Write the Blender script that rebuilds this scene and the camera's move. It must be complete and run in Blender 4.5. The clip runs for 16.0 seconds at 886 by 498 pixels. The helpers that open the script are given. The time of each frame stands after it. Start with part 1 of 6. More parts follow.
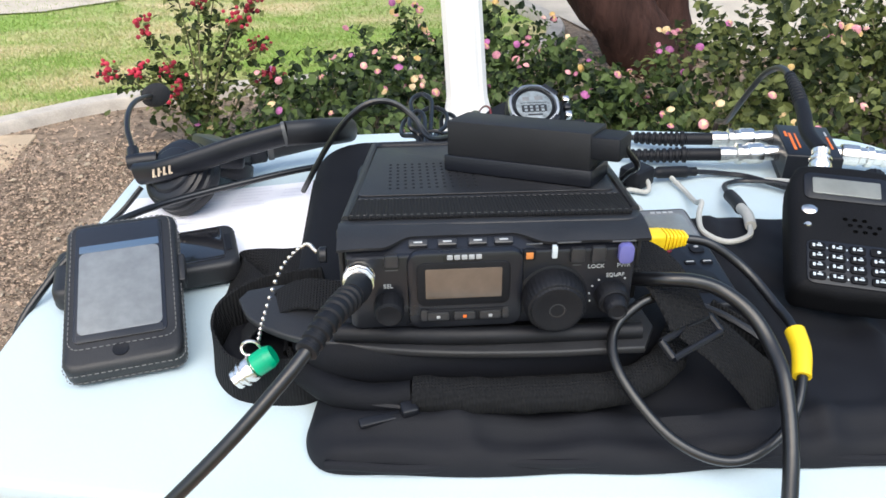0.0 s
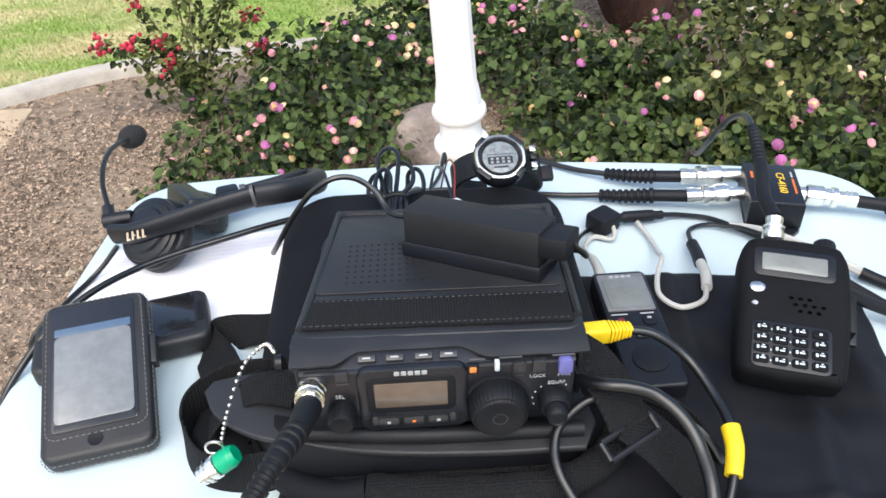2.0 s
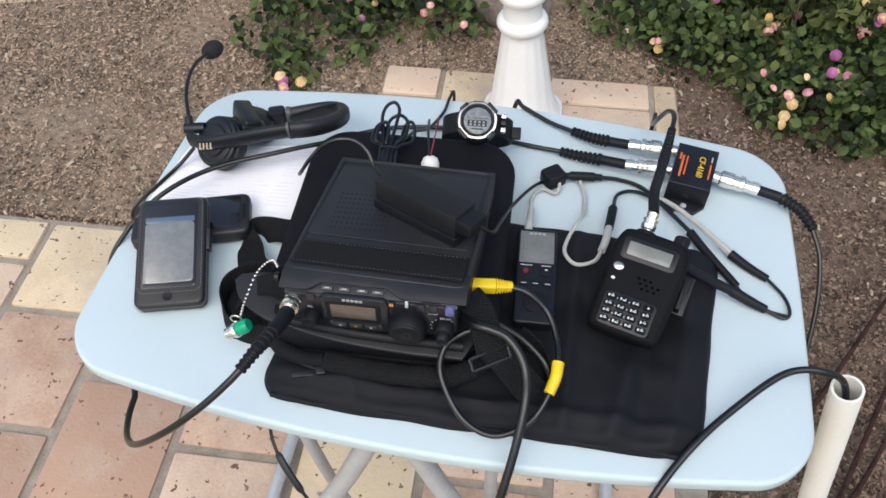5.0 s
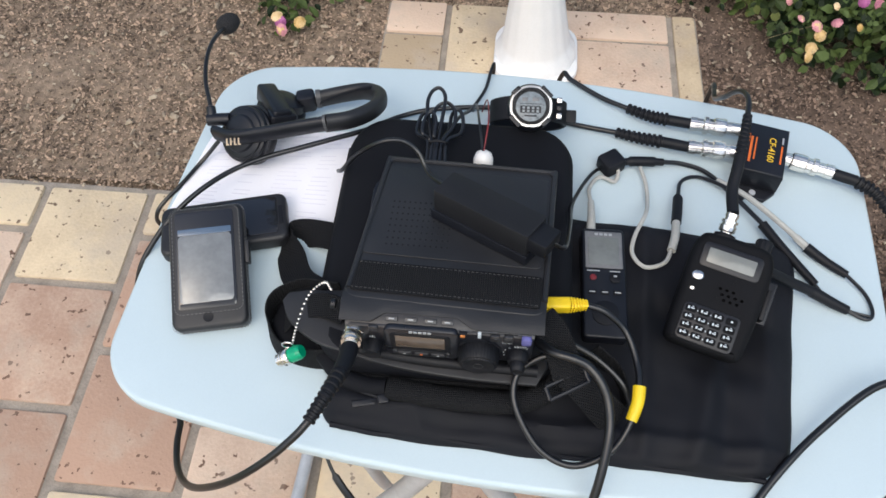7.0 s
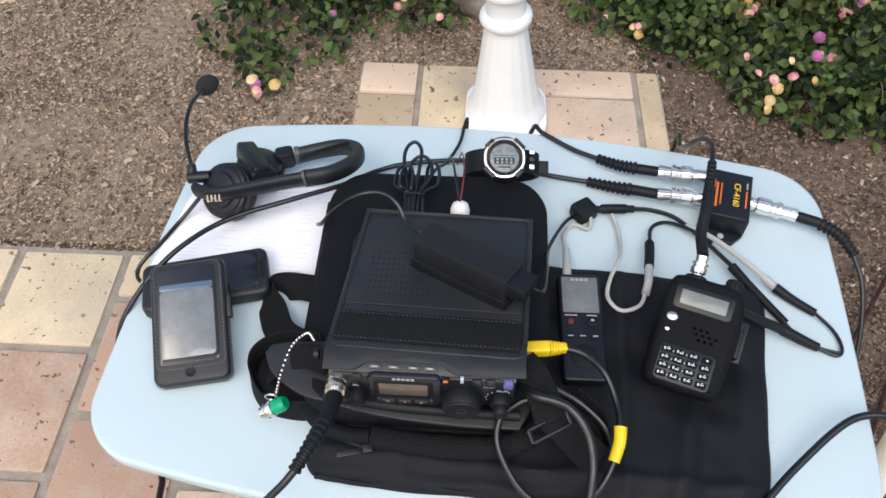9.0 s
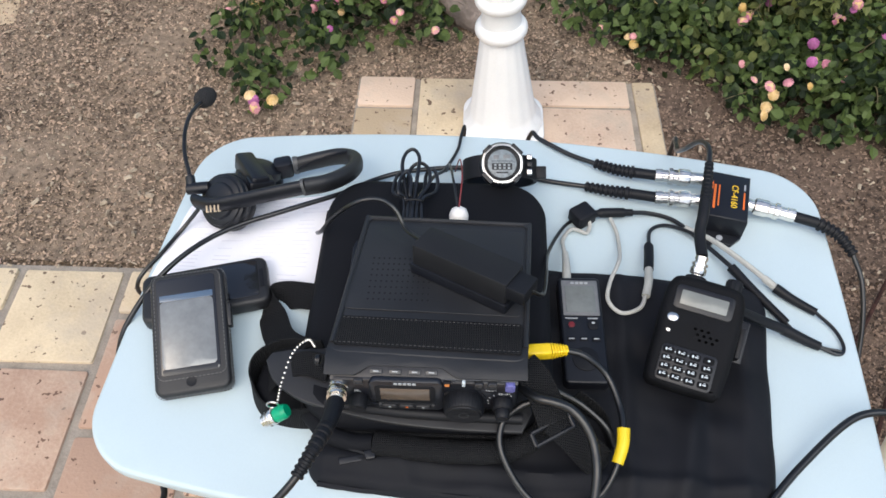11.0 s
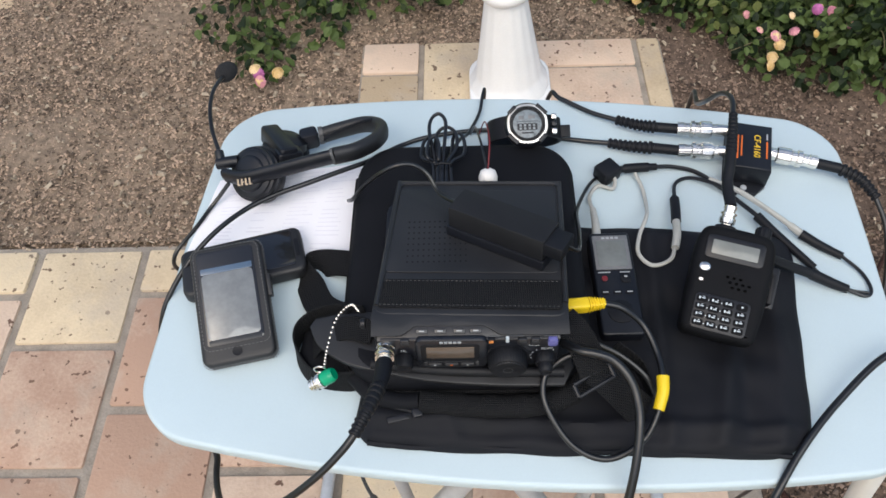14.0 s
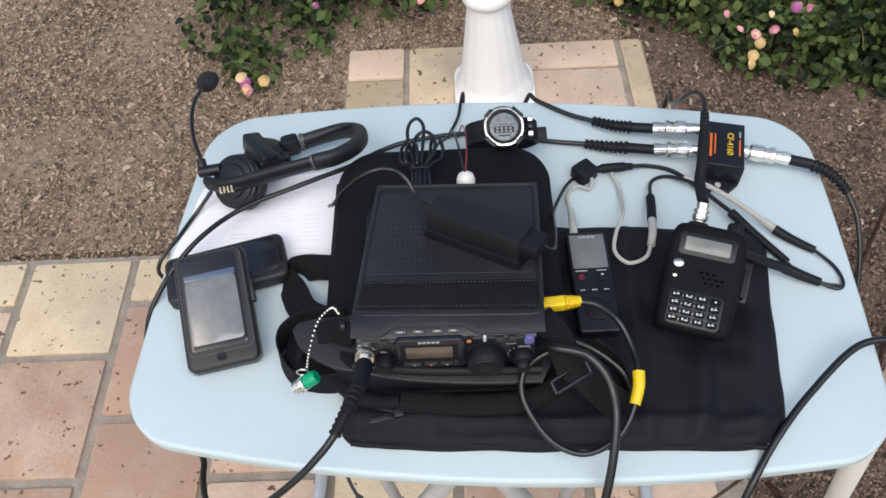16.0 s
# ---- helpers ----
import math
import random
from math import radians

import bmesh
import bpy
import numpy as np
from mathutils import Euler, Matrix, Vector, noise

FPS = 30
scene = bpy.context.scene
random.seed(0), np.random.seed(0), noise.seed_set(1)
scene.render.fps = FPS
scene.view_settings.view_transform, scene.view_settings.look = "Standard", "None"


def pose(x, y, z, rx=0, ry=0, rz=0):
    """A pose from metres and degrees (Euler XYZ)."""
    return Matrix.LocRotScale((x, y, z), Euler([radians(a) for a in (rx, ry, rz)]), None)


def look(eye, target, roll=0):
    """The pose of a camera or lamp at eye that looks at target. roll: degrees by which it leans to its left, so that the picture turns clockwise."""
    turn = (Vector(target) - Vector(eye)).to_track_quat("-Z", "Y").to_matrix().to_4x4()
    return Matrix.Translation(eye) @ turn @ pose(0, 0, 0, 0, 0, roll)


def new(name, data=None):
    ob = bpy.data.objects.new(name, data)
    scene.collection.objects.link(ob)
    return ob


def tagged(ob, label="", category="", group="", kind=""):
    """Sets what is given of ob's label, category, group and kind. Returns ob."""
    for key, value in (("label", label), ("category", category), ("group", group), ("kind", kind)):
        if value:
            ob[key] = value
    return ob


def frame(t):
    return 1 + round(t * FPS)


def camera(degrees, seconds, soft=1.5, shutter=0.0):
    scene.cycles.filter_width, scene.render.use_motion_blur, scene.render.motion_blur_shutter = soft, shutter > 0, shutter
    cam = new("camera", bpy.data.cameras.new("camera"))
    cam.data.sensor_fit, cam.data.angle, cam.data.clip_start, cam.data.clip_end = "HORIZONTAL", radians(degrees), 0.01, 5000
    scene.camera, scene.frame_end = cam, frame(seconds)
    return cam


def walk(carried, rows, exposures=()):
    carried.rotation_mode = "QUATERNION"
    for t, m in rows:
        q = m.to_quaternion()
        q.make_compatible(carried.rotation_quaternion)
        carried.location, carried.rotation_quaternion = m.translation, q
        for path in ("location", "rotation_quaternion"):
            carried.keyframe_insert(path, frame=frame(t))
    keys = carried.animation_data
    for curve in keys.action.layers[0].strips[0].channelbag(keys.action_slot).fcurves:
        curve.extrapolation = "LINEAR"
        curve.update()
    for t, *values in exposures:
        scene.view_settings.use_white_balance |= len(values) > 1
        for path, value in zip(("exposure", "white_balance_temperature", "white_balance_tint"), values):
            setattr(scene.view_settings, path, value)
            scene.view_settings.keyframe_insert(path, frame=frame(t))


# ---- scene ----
cam = camera(59.1, 16.0, soft=1.6)
PATH = [
    (0, (-0.007, -0.3, 0.897), (0.079, 1.388, -0.171), -0.7),
    (0.5, (-0.007, -0.297, 0.907), (0.081, 1.373, -0.189), -0.7),
    (1, (-0.008, -0.287, 0.941), (0.074, 1.351, -0.204), -1.1),
    (1.5, (0.0, -0.282, 0.942), (0.087, 1.338, -0.227), -1.1),
    (2, (0.026, -0.267, 0.974), (0.083, 1.334, -0.222), -2.0),
    (2.5, (0.053, -0.267, 1.025), (0.095, 1.313, -0.2), -2.4),
    (3, (0.041, -0.281, 1.066), (0.032, 1.239, -0.233), -2.8),
    (3.5, (0.02, -0.297, 1.124), (0.0, 1.143, -0.264), -3.4),
    (4, (0.003, -0.344, 1.144), (-0.018, 0.979, -0.356), -3.2),
    (4.5, (0.059, -0.339, 1.159), (0.015, 0.939, -0.378), -2.3),
    (5, (0.134, -0.335, 1.19), (-0.039, 0.914, -0.362), -0.7),
    (5.2, (0.141, -0.335, 1.206), (-0.074, 0.887, -0.362), 0.9),
    (7.3, (0.057, -0.24, 1.196), (-0.051, 0.826, -0.493), -1.0),
    (7.5, (0.057, -0.247, 1.201), (-0.049, 0.833, -0.479), -0.9),
    (8, (0.055, -0.258, 1.191), (-0.039, 0.879, -0.451), -2.1),
    (8.5, (0.056, -0.255, 1.204), (-0.009, 0.927, -0.408), -0.7),
    (9, (0.059, -0.259, 1.203), (-0.003, 0.938, -0.398), 0.2),
    (11.5, (0.06, -0.268, 1.198), (-0.009, 0.969, -0.372), -1.6),
    (12, (0.059, -0.271, 1.199), (-0.025, 0.973, -0.365), -2.8),
    (12.5, (0.058, -0.273, 1.202), (-0.02, 0.973, -0.36), -2.7),
    (13, (0.043, -0.272, 1.212), (-0.024, 0.946, -0.374), -3.1),
    (13.5, (0.04, -0.274, 1.211), (-0.025, 0.906, -0.403), -3.8),
    (14, (0.032, -0.278, 1.206), (-0.032, 0.884, -0.42), -3.6),
    (14.5, (0.033, -0.277, 1.202), (-0.019, 0.872, -0.434), -3.1),
    (15, (0.044, -0.272, 1.201), (-0.001, 0.886, -0.428), -3.2),
    (15.5, (0.046, -0.276, 1.208), (-0.009, 0.895, -0.413), -4.1),
    (16, (0.046, -0.286, 1.214), (-0.005, 0.884, -0.407), -4.3),
]
EXPOSURES = ((0, 0.79, 6300, 6), (1.0, 0.83, 6300, 6), (2.0, 0.90, 6350, 7), (3.0, 0.74, 6400, 7), (4.0, 0.41, 6410, 7), (5.0, 0.24, 6390, 7), (7.5, 0.2, 6390, 7), (9.0, 0.33, 6390, 7), (12.5, 0.35, 6390, 7), (14.0, 0.17, 6420, 7), (16, 0.16, 6440, 7))
walk(cam, [(t, look(eye, target, roll)) for t, eye, target, roll in PATH], EXPOSURES)

# ---- world and light: bright overcast, open shade ----
world = bpy.data.worlds.new("overcast_sky")
scene.world = world
world.use_nodes = True
wn = world.node_tree
sky = wn.nodes.new("ShaderNodeTexSky")
sky.sky_type, sky.sun_disc = "NISHITA", False
sky.sun_elevation, sky.sun_rotation, sky.dust_density, sky.air_density = radians(54), radians(205), 4.0, 1.0
bg = wn.nodes["Background"]
bg.inputs["Strength"].default_value = 0.17
wn.links.new(sky.outputs["Color"], bg.inputs["Color"])
sun_data = bpy.data.lights.new("sun", "SUN")
sun_data.energy, sun_data.angle, sun_data.color = 1.1, radians(40), (1.0, 0.97, 0.92)
sun = new("sun", sun_data)
sun.matrix_basis = pose(0, 0, 6, 30, 12, 18)

T = 0.60  # datum from which the things' heights are reckoned
TOP = 0.614  # height of the table top
SEAT = Matrix.Translation((0.00135, -0.00636, 0.02796)) @ Matrix.Scale(0.9767, 4)  # brings a thing drafted on the datum onto the table top


# ---- materials ----
def mat(name, col, rough=0.6, metal=0.0, var=0.2, scale=25.0, bump=0.15, bscale=300.0, spread=None, spec=0.5, coat=0.0, stretch=(1, 1, 1), island=0.0, rnd=0.0, trans=0.0, cut=(0.32, 0.78)):
    """A surface: base colour mottled at two scales, fine relief and uneven gloss."""
    m = bpy.data.materials.new(name)
    m.use_nodes = True
    nt = m.node_tree
    b = nt.nodes["Principled BSDF"]
    add = nt.nodes.new
    tc, mp = add("ShaderNodeTexCoord"), add("ShaderNodeMapping")
    mp.inputs["Scale"].default_value = stretch
    nt.links.new(tc.outputs["Object"], mp.inputs["Vector"])
    n1, n2, mx, mix = add("ShaderNodeTexNoise"), add("ShaderNodeTexNoise"), add("ShaderNodeMath"), add("ShaderNodeMix")
    n1.inputs["Scale"].default_value, n1.inputs["Detail"].default_value = scale, 5
    n2.inputs["Scale"].default_value, n2.inputs["Detail"].default_value = bscale, 3
    for n in (n1, n2):
        nt.links.new(mp.outputs["Vector"], n.inputs["Vector"])
    mx.operation = "MULTIPLY_ADD"
    mx.inputs[1].default_value = 0.35
    nt.links.new(n2.outputs["Fac"], mx.inputs[0])
    half = add("ShaderNodeMath")
    half.operation, half.inputs[1].default_value = "MULTIPLY", 0.8
    nt.links.new(n1.outputs["Fac"], half.inputs[0])
    nt.links.new(half.outputs[0], mx.inputs[2])
    last = mx.outputs[0]
    if island or rnd:
        src = add("ShaderNodeNewGeometry").outputs["Random Per Island"] if island else add("ShaderNodeObjectInfo").outputs["Random"]
        sub = add("ShaderNodeMath")
        sub.operation, sub.inputs[1].default_value = "MULTIPLY_ADD", island or rnd
        nt.links.new(src, sub.inputs[0])
        off = add("ShaderNodeMath")
        off.operation, off.inputs[1].default_value = "SUBTRACT", (island or rnd) / 2
        nt.links.new(last, off.inputs[0])
        nt.links.new(off.outputs[0], sub.inputs[2])
        last = sub.outputs[0]
    ramp = add("ShaderNodeValToRGB")
    dark = tuple(max(0, c * (1 - var)) for c in col)
    lite = spread or tuple(min(1, c * (1 + var)) for c in col)
    ramp.color_ramp.elements[0].position, ramp.color_ramp.elements[0].color = cut[0], (*dark, 1)
    ramp.color_ramp.elements[1].position, ramp.color_ramp.elements[1].color = cut[1], (*lite, 1)
    nt.links.new(last, ramp.inputs[0])
    nt.links.new(ramp.outputs[0], b.inputs["Base Color"])
    b.inputs["Metallic"].default_value = metal
    b.inputs["Specular IOR Level"].default_value = spec
    b.inputs["Coat Weight"].default_value = coat
    rr = add("ShaderNodeMapRange")
    rr.inputs["To Min"].default_value, rr.inputs["To Max"].default_value = max(0.03, rough - 0.1), min(1, rough + 0.1)
    nt.links.new(n1.outputs["Fac"], rr.inputs["Value"])
    nt.links.new(rr.outputs["Result"], b.inputs["Roughness"])
    if bump:
        bp = add("ShaderNodeBump")
        bp.inputs["Strength"].default_value, bp.inputs["Distance"].default_value = bump, 0.6 / bscale
        nt.links.new(n2.outputs["Fac"], bp.inputs["Height"])
        nt.links.new(bp.outputs["Normal"], b.inputs["Normal"])
    if trans:
        b.inputs["Subsurface Weight"].default_value = 0.0
        tr, ms = add("ShaderNodeBsdfTranslucent"), add("ShaderNodeMixShader")
        nt.links.new(ramp.outputs[0], tr.inputs["Color"])
        ms.inputs[0].default_value = trans
        nt.links.new(b.outputs[0], ms.inputs[1])
        nt.links.new(tr.outputs[0], ms.inputs[2])
        nt.links.new(ms.outputs[0], nt.nodes["Material Output"].inputs["Surface"])
    return m


def woven(name, col, pitch=0.0016, rough=0.85, bump=0.6):
    """Webbing and cloth: a mat() with a fine crossed rib."""
    m = mat(name, col, rough, var=0.3, scale=18, bump=0, bscale=900, spec=0.25)
    nt = m.node_tree
    tc = nt.nodes.new("ShaderNodeTexCoord")
    waves = []
    for axis in ("X", "Y"):
        w = nt.nodes.new("ShaderNodeTexWave")
        w.bands_direction = axis
        w.inputs["Scale"].default_value, w.inputs["Distortion"].default_value = 0.31 / pitch, 0.6
        nt.links.new(tc.outputs["Object"], w.inputs["Vector"])
        waves.append(w)
    ad, bp = nt.nodes.new("ShaderNodeMath"), nt.nodes.new("ShaderNodeBump")
    nt.links.new(waves[0].outputs["Fac"], ad.inputs[0])
    nt.links.new(waves[1].outputs["Fac"], ad.inputs[1])
    bp.inputs["Strength"].default_value, bp.inputs["Distance"].default_value = bump, pitch * 0.5
    nt.links.new(ad.outputs[0], bp.inputs["Height"])
    nt.links.new(bp.outputs["Normal"], nt.nodes["Principled BSDF"].inputs["Normal"])
    return m


M_TABLE = mat("pale_blue_plastic", (0.50, 0.60, 0.64), 0.42, var=0.05, scale=6, bump=0.12, bscale=900)
M_STEEL = mat("grey_steel", (0.46, 0.48, 0.50), 0.45, 0.25, var=0.15, scale=40)
M_GRAVEL = mat("mulch_ground", (0.155, 0.110, 0.076), 0.95, var=0.5, scale=60, bump=1.0, bscale=260, spread=(0.34, 0.255, 0.18))
M_CHIP = mat("mulch_chips", (0.215, 0.153, 0.108), 0.9, var=0.6, scale=40, bscale=300, island=1.1, spread=(0.46, 0.335, 0.24))
# darker versions of the mulch ground and chips
M_GRAVEL_D = mat("dark_mulch_ground", (0.085, 0.056, 0.040), 0.95, var=0.5, scale=60, bump=1.0, bscale=260, spread=(0.19, 0.132, 0.095))
M_CHIP_D = mat("dark_mulch_chips", (0.112, 0.076, 0.055), 0.9, var=0.6, scale=40, bscale=300, island=1.1, spread=(0.27, 0.19, 0.14))
M_LAWN = mat("lawn_grass", (0.27, 0.40, 0.08), 0.95, var=0.1, scale=3.0, bump=0.8, bscale=90, spread=(0.62, 0.50, 0.31), stretch=(0.5, 1.4, 1), cut=(0.50, 0.74))
M_BLADE = mat("grass_blades", (0.30, 0.43, 0.09), 0.8, var=0.12, scale=3.0, bscale=90, island=0.12, spread=(0.62, 0.52, 0.31), trans=0.3, stretch=(0.5, 1.4, 1), cut=(0.50, 0.74))
M_CURB = mat("grey_concrete", (0.42, 0.38, 0.33), 0.9, var=0.25, scale=18, bump=0.5, bscale=220)
M_GROUT = mat("grey_mortar", (0.30, 0.26, 0.215), 0.95, var=0.3, scale=30, bump=0.7, bscale=250)
M_STEP = mat("tan_flagstone", (0.47, 0.36, 0.24), 0.85, var=0.2, scale=16, bump=0.4, bscale=200)
M_WHITE = mat("white_enamel", (0.80, 0.80, 0.79), 0.4, var=0.05, scale=12, bump=0.06, bscale=250)
M_BARK = mat("red_brown_bark", (0.040, 0.020, 0.016), 0.95, var=0.65, scale=26, bump=1.0, bscale=80, stretch=(1, 1, 0.22), spec=0.2)
M_ROCK = mat("grey_brown_rock", (0.22, 0.18, 0.155), 0.9, var=0.45, scale=14, bump=0.9, bscale=90)
M_LEAF = mat("lantana_leaf", (0.030, 0.060, 0.018), 0.55, var=0.6, scale=9, bump=0.2, bscale=250, island=1.0, spread=(0.108, 0.155, 0.045), trans=0.3, spec=0.3)
M_LEAF2 = mat("shrub_leaf_yellowgreen", (0.052, 0.085, 0.020), 0.55, var=0.6, scale=9, bump=0.2, bscale=250, island=1.0, spread=(0.160, 0.185, 0.056), trans=0.3, spec=0.3)
M_STEM = mat("woody_stem", (0.14, 0.12, 0.06), 0.8, var=0.4, scale=60)
M_PINK = mat("pink_petal", (0.52, 0.15, 0.27), 0.6, var=0.3, scale=60, rnd=0.5, spread=(0.75, 0.36, 0.36), bump=0)
M_MAG = mat("magenta_petal", (0.36, 0.10, 0.26), 0.6, var=0.3, scale=60, rnd=0.4, bump=0)
M_YEL = mat("yellow_petal", (0.72, 0.46, 0.13), 0.6, var=0.25, scale=60, rnd=0.5, spread=(0.80, 0.60, 0.36), bump=0)
M_RED = mat("red_petal", (0.36, 0.022, 0.045), 0.6, var=0.5, scale=50, rnd=0.5, island=0, bump=0)
M_CLOTH = mat("black_nylon_cloth", (0.0040, 0.0046, 0.0074), 0.72, var=0.5, scale=10, bump=0.3, bscale=1400, spec=0.30)
M_PAD = mat("black_padded_nylon", (0.0038, 0.0044, 0.0068), 0.75, var=0.4, scale=14, bump=0.35, bscale=1100, spec=0.22)
M_LEATHER = mat("black_leatherette", (0.0130, 0.0135, 0.0156), 0.5, var=0.4, scale=24, bump=0.25, bscale=1000, spec=0.5)
M_WEB = woven("black_webbing", (0.0068, 0.0072, 0.0085))
M_SHELL = mat("black_moulded_plastic", (0.0063, 0.0074, 0.0112), 0.4, var=0.3, spec=0.4, scale=30, bump=0.12, bscale=900)
M_RUBBER = mat("black_rubber", (0.0048, 0.0055, 0.0081), 0.55, var=0.3, spec=0.3, scale=40, bump=0.12, bscale=600)
M_CABLE = mat("black_cable_jacket", (0.0056, 0.006, 0.0075), 0.32, var=0.3, spec=0.6, scale=40, bump=0.05, bscale=400)
M_GREY = mat("grey_cable_jacket", (0.42, 0.42, 0.39), 0.5, var=0.12, scale=40, bump=0.05)
M_CHROME = mat("nickel_plate", (0.80, 0.77, 0.72), 0.24, 1.0, var=0.15, scale=60, bump=0.04)
M_YELLOW = mat("yellow_vinyl", (0.78, 0.55, 0.012), 0.45, var=0.1, scale=40, bump=0.08)
M_GREEN = mat("green_vinyl", (0.0, 0.33, 0.16), 0.4, var=0.12, scale=40, bump=0.05)
M_LCD = mat("unlit_amber_lcd", (0.115, 0.088, 0.068), 0.18, var=0.12, scale=90, bump=0)
M_LCD2 = mat("grey_green_lcd", (0.17, 0.18, 0.17), 0.15, var=0.12, scale=60, bump=0)
M_LCD3 = mat("dull_grey_lcd", (0.16, 0.172, 0.168), 0.2, var=0.15, scale=60, bump=0)
M_SURROUND = mat("grey_surround", (0.14, 0.144, 0.15), 0.4, var=0.2, scale=60, bump=0.05)
M_GLASS = mat("black_screen_glass", (0.012, 0.012, 0.014), 0.05, var=0.1, scale=20, bump=0, coat=0.6)
M_PAGE = mat("phone_page", (0.17, 0.18, 0.185), 0.07, var=0.16, scale=110, bump=0, coat=0.6)
M_BLUE = mat("phone_title_bar", (0.07, 0.11, 0.17), 0.08, var=0.1, bump=0, coat=0.5)
M_PAPER = mat("white_paper", (0.84, 0.84, 0.89), 0.8, var=0.03, scale=10, bump=0.05, bscale=500)
M_INK = mat("pale_print", (0.74, 0.74, 0.81), 0.8, var=0.1, bump=0)
M_LEGEND = mat("light_legend", (0.33, 0.345, 0.355), 0.5, var=0.05, bump=0)
M_KEY = mat("pale_key_legend", (0.52, 0.58, 0.62), 0.4, var=0.08, bump=0)
M_PANEL = mat("satin_black_panel", (0.0083, 0.0095, 0.0137), 0.3, var=0.25, scale=50, bump=0.08, bscale=1200, spec=0.55)
M_BTN = mat("dark_grey_button", (0.022, 0.023, 0.026), 0.33, var=0.2, scale=60, bump=0.05, spec=0.55)
M_ORANGE = mat("orange_button", (0.55, 0.20, 0.05), 0.4, var=0.1, bump=0)
M_PURPLE = mat("blue_violet_button", (0.12, 0.12, 0.33), 0.35, var=0.1, bump=0)
M_PRINT_O = mat("orange_print", (0.66, 0.14, 0.02), 0.5, var=0.08, bump=0)
M_PRINT_Y = mat("yellow_print", (0.80, 0.52, 0.03), 0.5, var=0.08, bump=0)
M_JACKET = mat("black_rubber_jacket", (0.0050, 0.0054, 0.0068), 0.7, var=0.35, spec=0.14, scale=60, bump=0.3, bscale=900)
M_GOLD = mat("gold_badge", (0.42, 0.33, 0.23), 0.4, 0.2, var=0.2, bump=0)
M_THREAD = mat("pale_thread", (0.15, 0.148, 0.145), 0.8, var=0.1, bump=0)
M_PVC = mat("white_pvc", (0.74, 0.73, 0.68), 0.4, var=0.06, scale=12, bump=0.05)
M_BEAD = mat("white_plastic", (0.75, 0.74, 0.72), 0.4, var=0.05, bump=0.05)
M_HOLE = mat("dark_holes", (0.002, 0.002, 0.002), 0.95, bump=0, spec=0.0)
M_PIN = mat("pinholes", (0.0115, 0.0120, 0.0138), 0.8, bump=0, spec=0.2)
M_PATH = mat("pale_tan_path", (0.50, 0.44, 0.36), 0.95, var=0.2, scale=9, bump=0.6, bscale=120)
M_BOX = mat("matt_black_box", (0.0118, 0.0123, 0.0145), 0.55, var=0.25, scale=30, bump=0.12, bscale=900, spec=0.28)
M_DIAL = mat("blue_grey_lcd", (0.17, 0.195, 0.21), 0.3, var=0.4, scale=220, bump=0, spec=0.35)
M_COLLAR = mat("dull_grey_plastic", (0.07, 0.072, 0.075), 0.5, var=0.2, scale=60, bump=0.05)
M_REDWIRE = mat("red_wire", (0.16, 0.012, 0.016), 0.45, var=0.1, bump=0)


# ---- mesh helpers ----
def part(name, bm, material, parent=None, label="", smooth=True):
    """Links a bmesh as one mesh object, under a thing or a part."""
    me = bpy.data.meshes.new(name)
    bmesh.ops.recalc_face_normals(bm, faces=bm.faces)
    bm.to_mesh(me)
    bm.free()
    for m in material if isinstance(material, (list, tuple)) else (material,):
        me.materials.append(m)
    ob = new(name, me)
    if smooth:
        me.polygons.foreach_set("use_smooth", [True] * len(me.polygons))
        me.set_sharp_from_angle(angle=radians(40))
    if parent is not None:
        ob.parent = parent
        if parent.type == "EMPTY":
            ob.matrix_parent_inverse = parent.matrix_basis.inverted()
    if label:
        ob["label"] = label
    return ob


def thing(name, at, label, category, group="", kind=""):
    ob = new(name)
    ob.empty_display_size = 0.02
    ob.matrix_basis = Matrix.Translation(at)
    return tagged(ob, label, category, group, kind)


def seat(ob):
    """Settles a thing on the table top."""
    ob.matrix_basis = SEAT @ ob.matrix_basis
    return ob


def mesh_of(name, verts, faces, materials):
    me = bpy.data.meshes.new(name)
    me.from_pydata([tuple(v) for v in verts], [], [tuple(int(i) for i in f) for f in faces])
    for m in materials:
        me.materials.append(m)
    return me


def nb():
    return bmesh.new()


def rings_to(bm, rings, close=True, caps=True, M=None):
    """Skins a list of vertex rings."""
    M = M or Matrix()
    vs = [[bm.verts.new(M @ Vector(p)) for p in r] for r in rings]
    n = len(vs[0])
    for a, b in zip(vs, vs[1:]):
        for i in range(n if close else n - 1):
            j = (i + 1) % n
            bm.faces.new((a[i], a[j], b[j], b[i]))
    if caps:
        bm.faces.new(vs[0][::-1])
        bm.faces.new(vs[-1])
    return bm


def rrect(w, d, r, n=5):
    pts = []
    for cx, cy, a0 in ((w / 2 - r, d / 2 - r, 0), (-w / 2 + r, d / 2 - r, 90), (-w / 2 + r, -d / 2 + r, 180), (w / 2 - r, -d / 2 + r, 270)):
        for k in range(n + 1):
            a = radians(a0 + 90 * k / n)
            pts.append((cx + r * math.cos(a), cy + r * math.sin(a)))
    return pts


def inset(poly, d):
    out, n = [], len(poly)
    for i in range(n):
        p, q, s = Vector(poly[i - 1]), Vector(poly[i]), Vector(poly[(i + 1) % n])
        e1, e2 = (q - p).normalized(), (s - q).normalized()
        nn = (Vector((-e1.y, e1.x)) + Vector((-e2.y, e2.x)))
        nn = nn.normalized() if nn.length > 1e-6 else Vector((-e2.y, e2.x))
        out.append(tuple(q + nn * d))
    return out


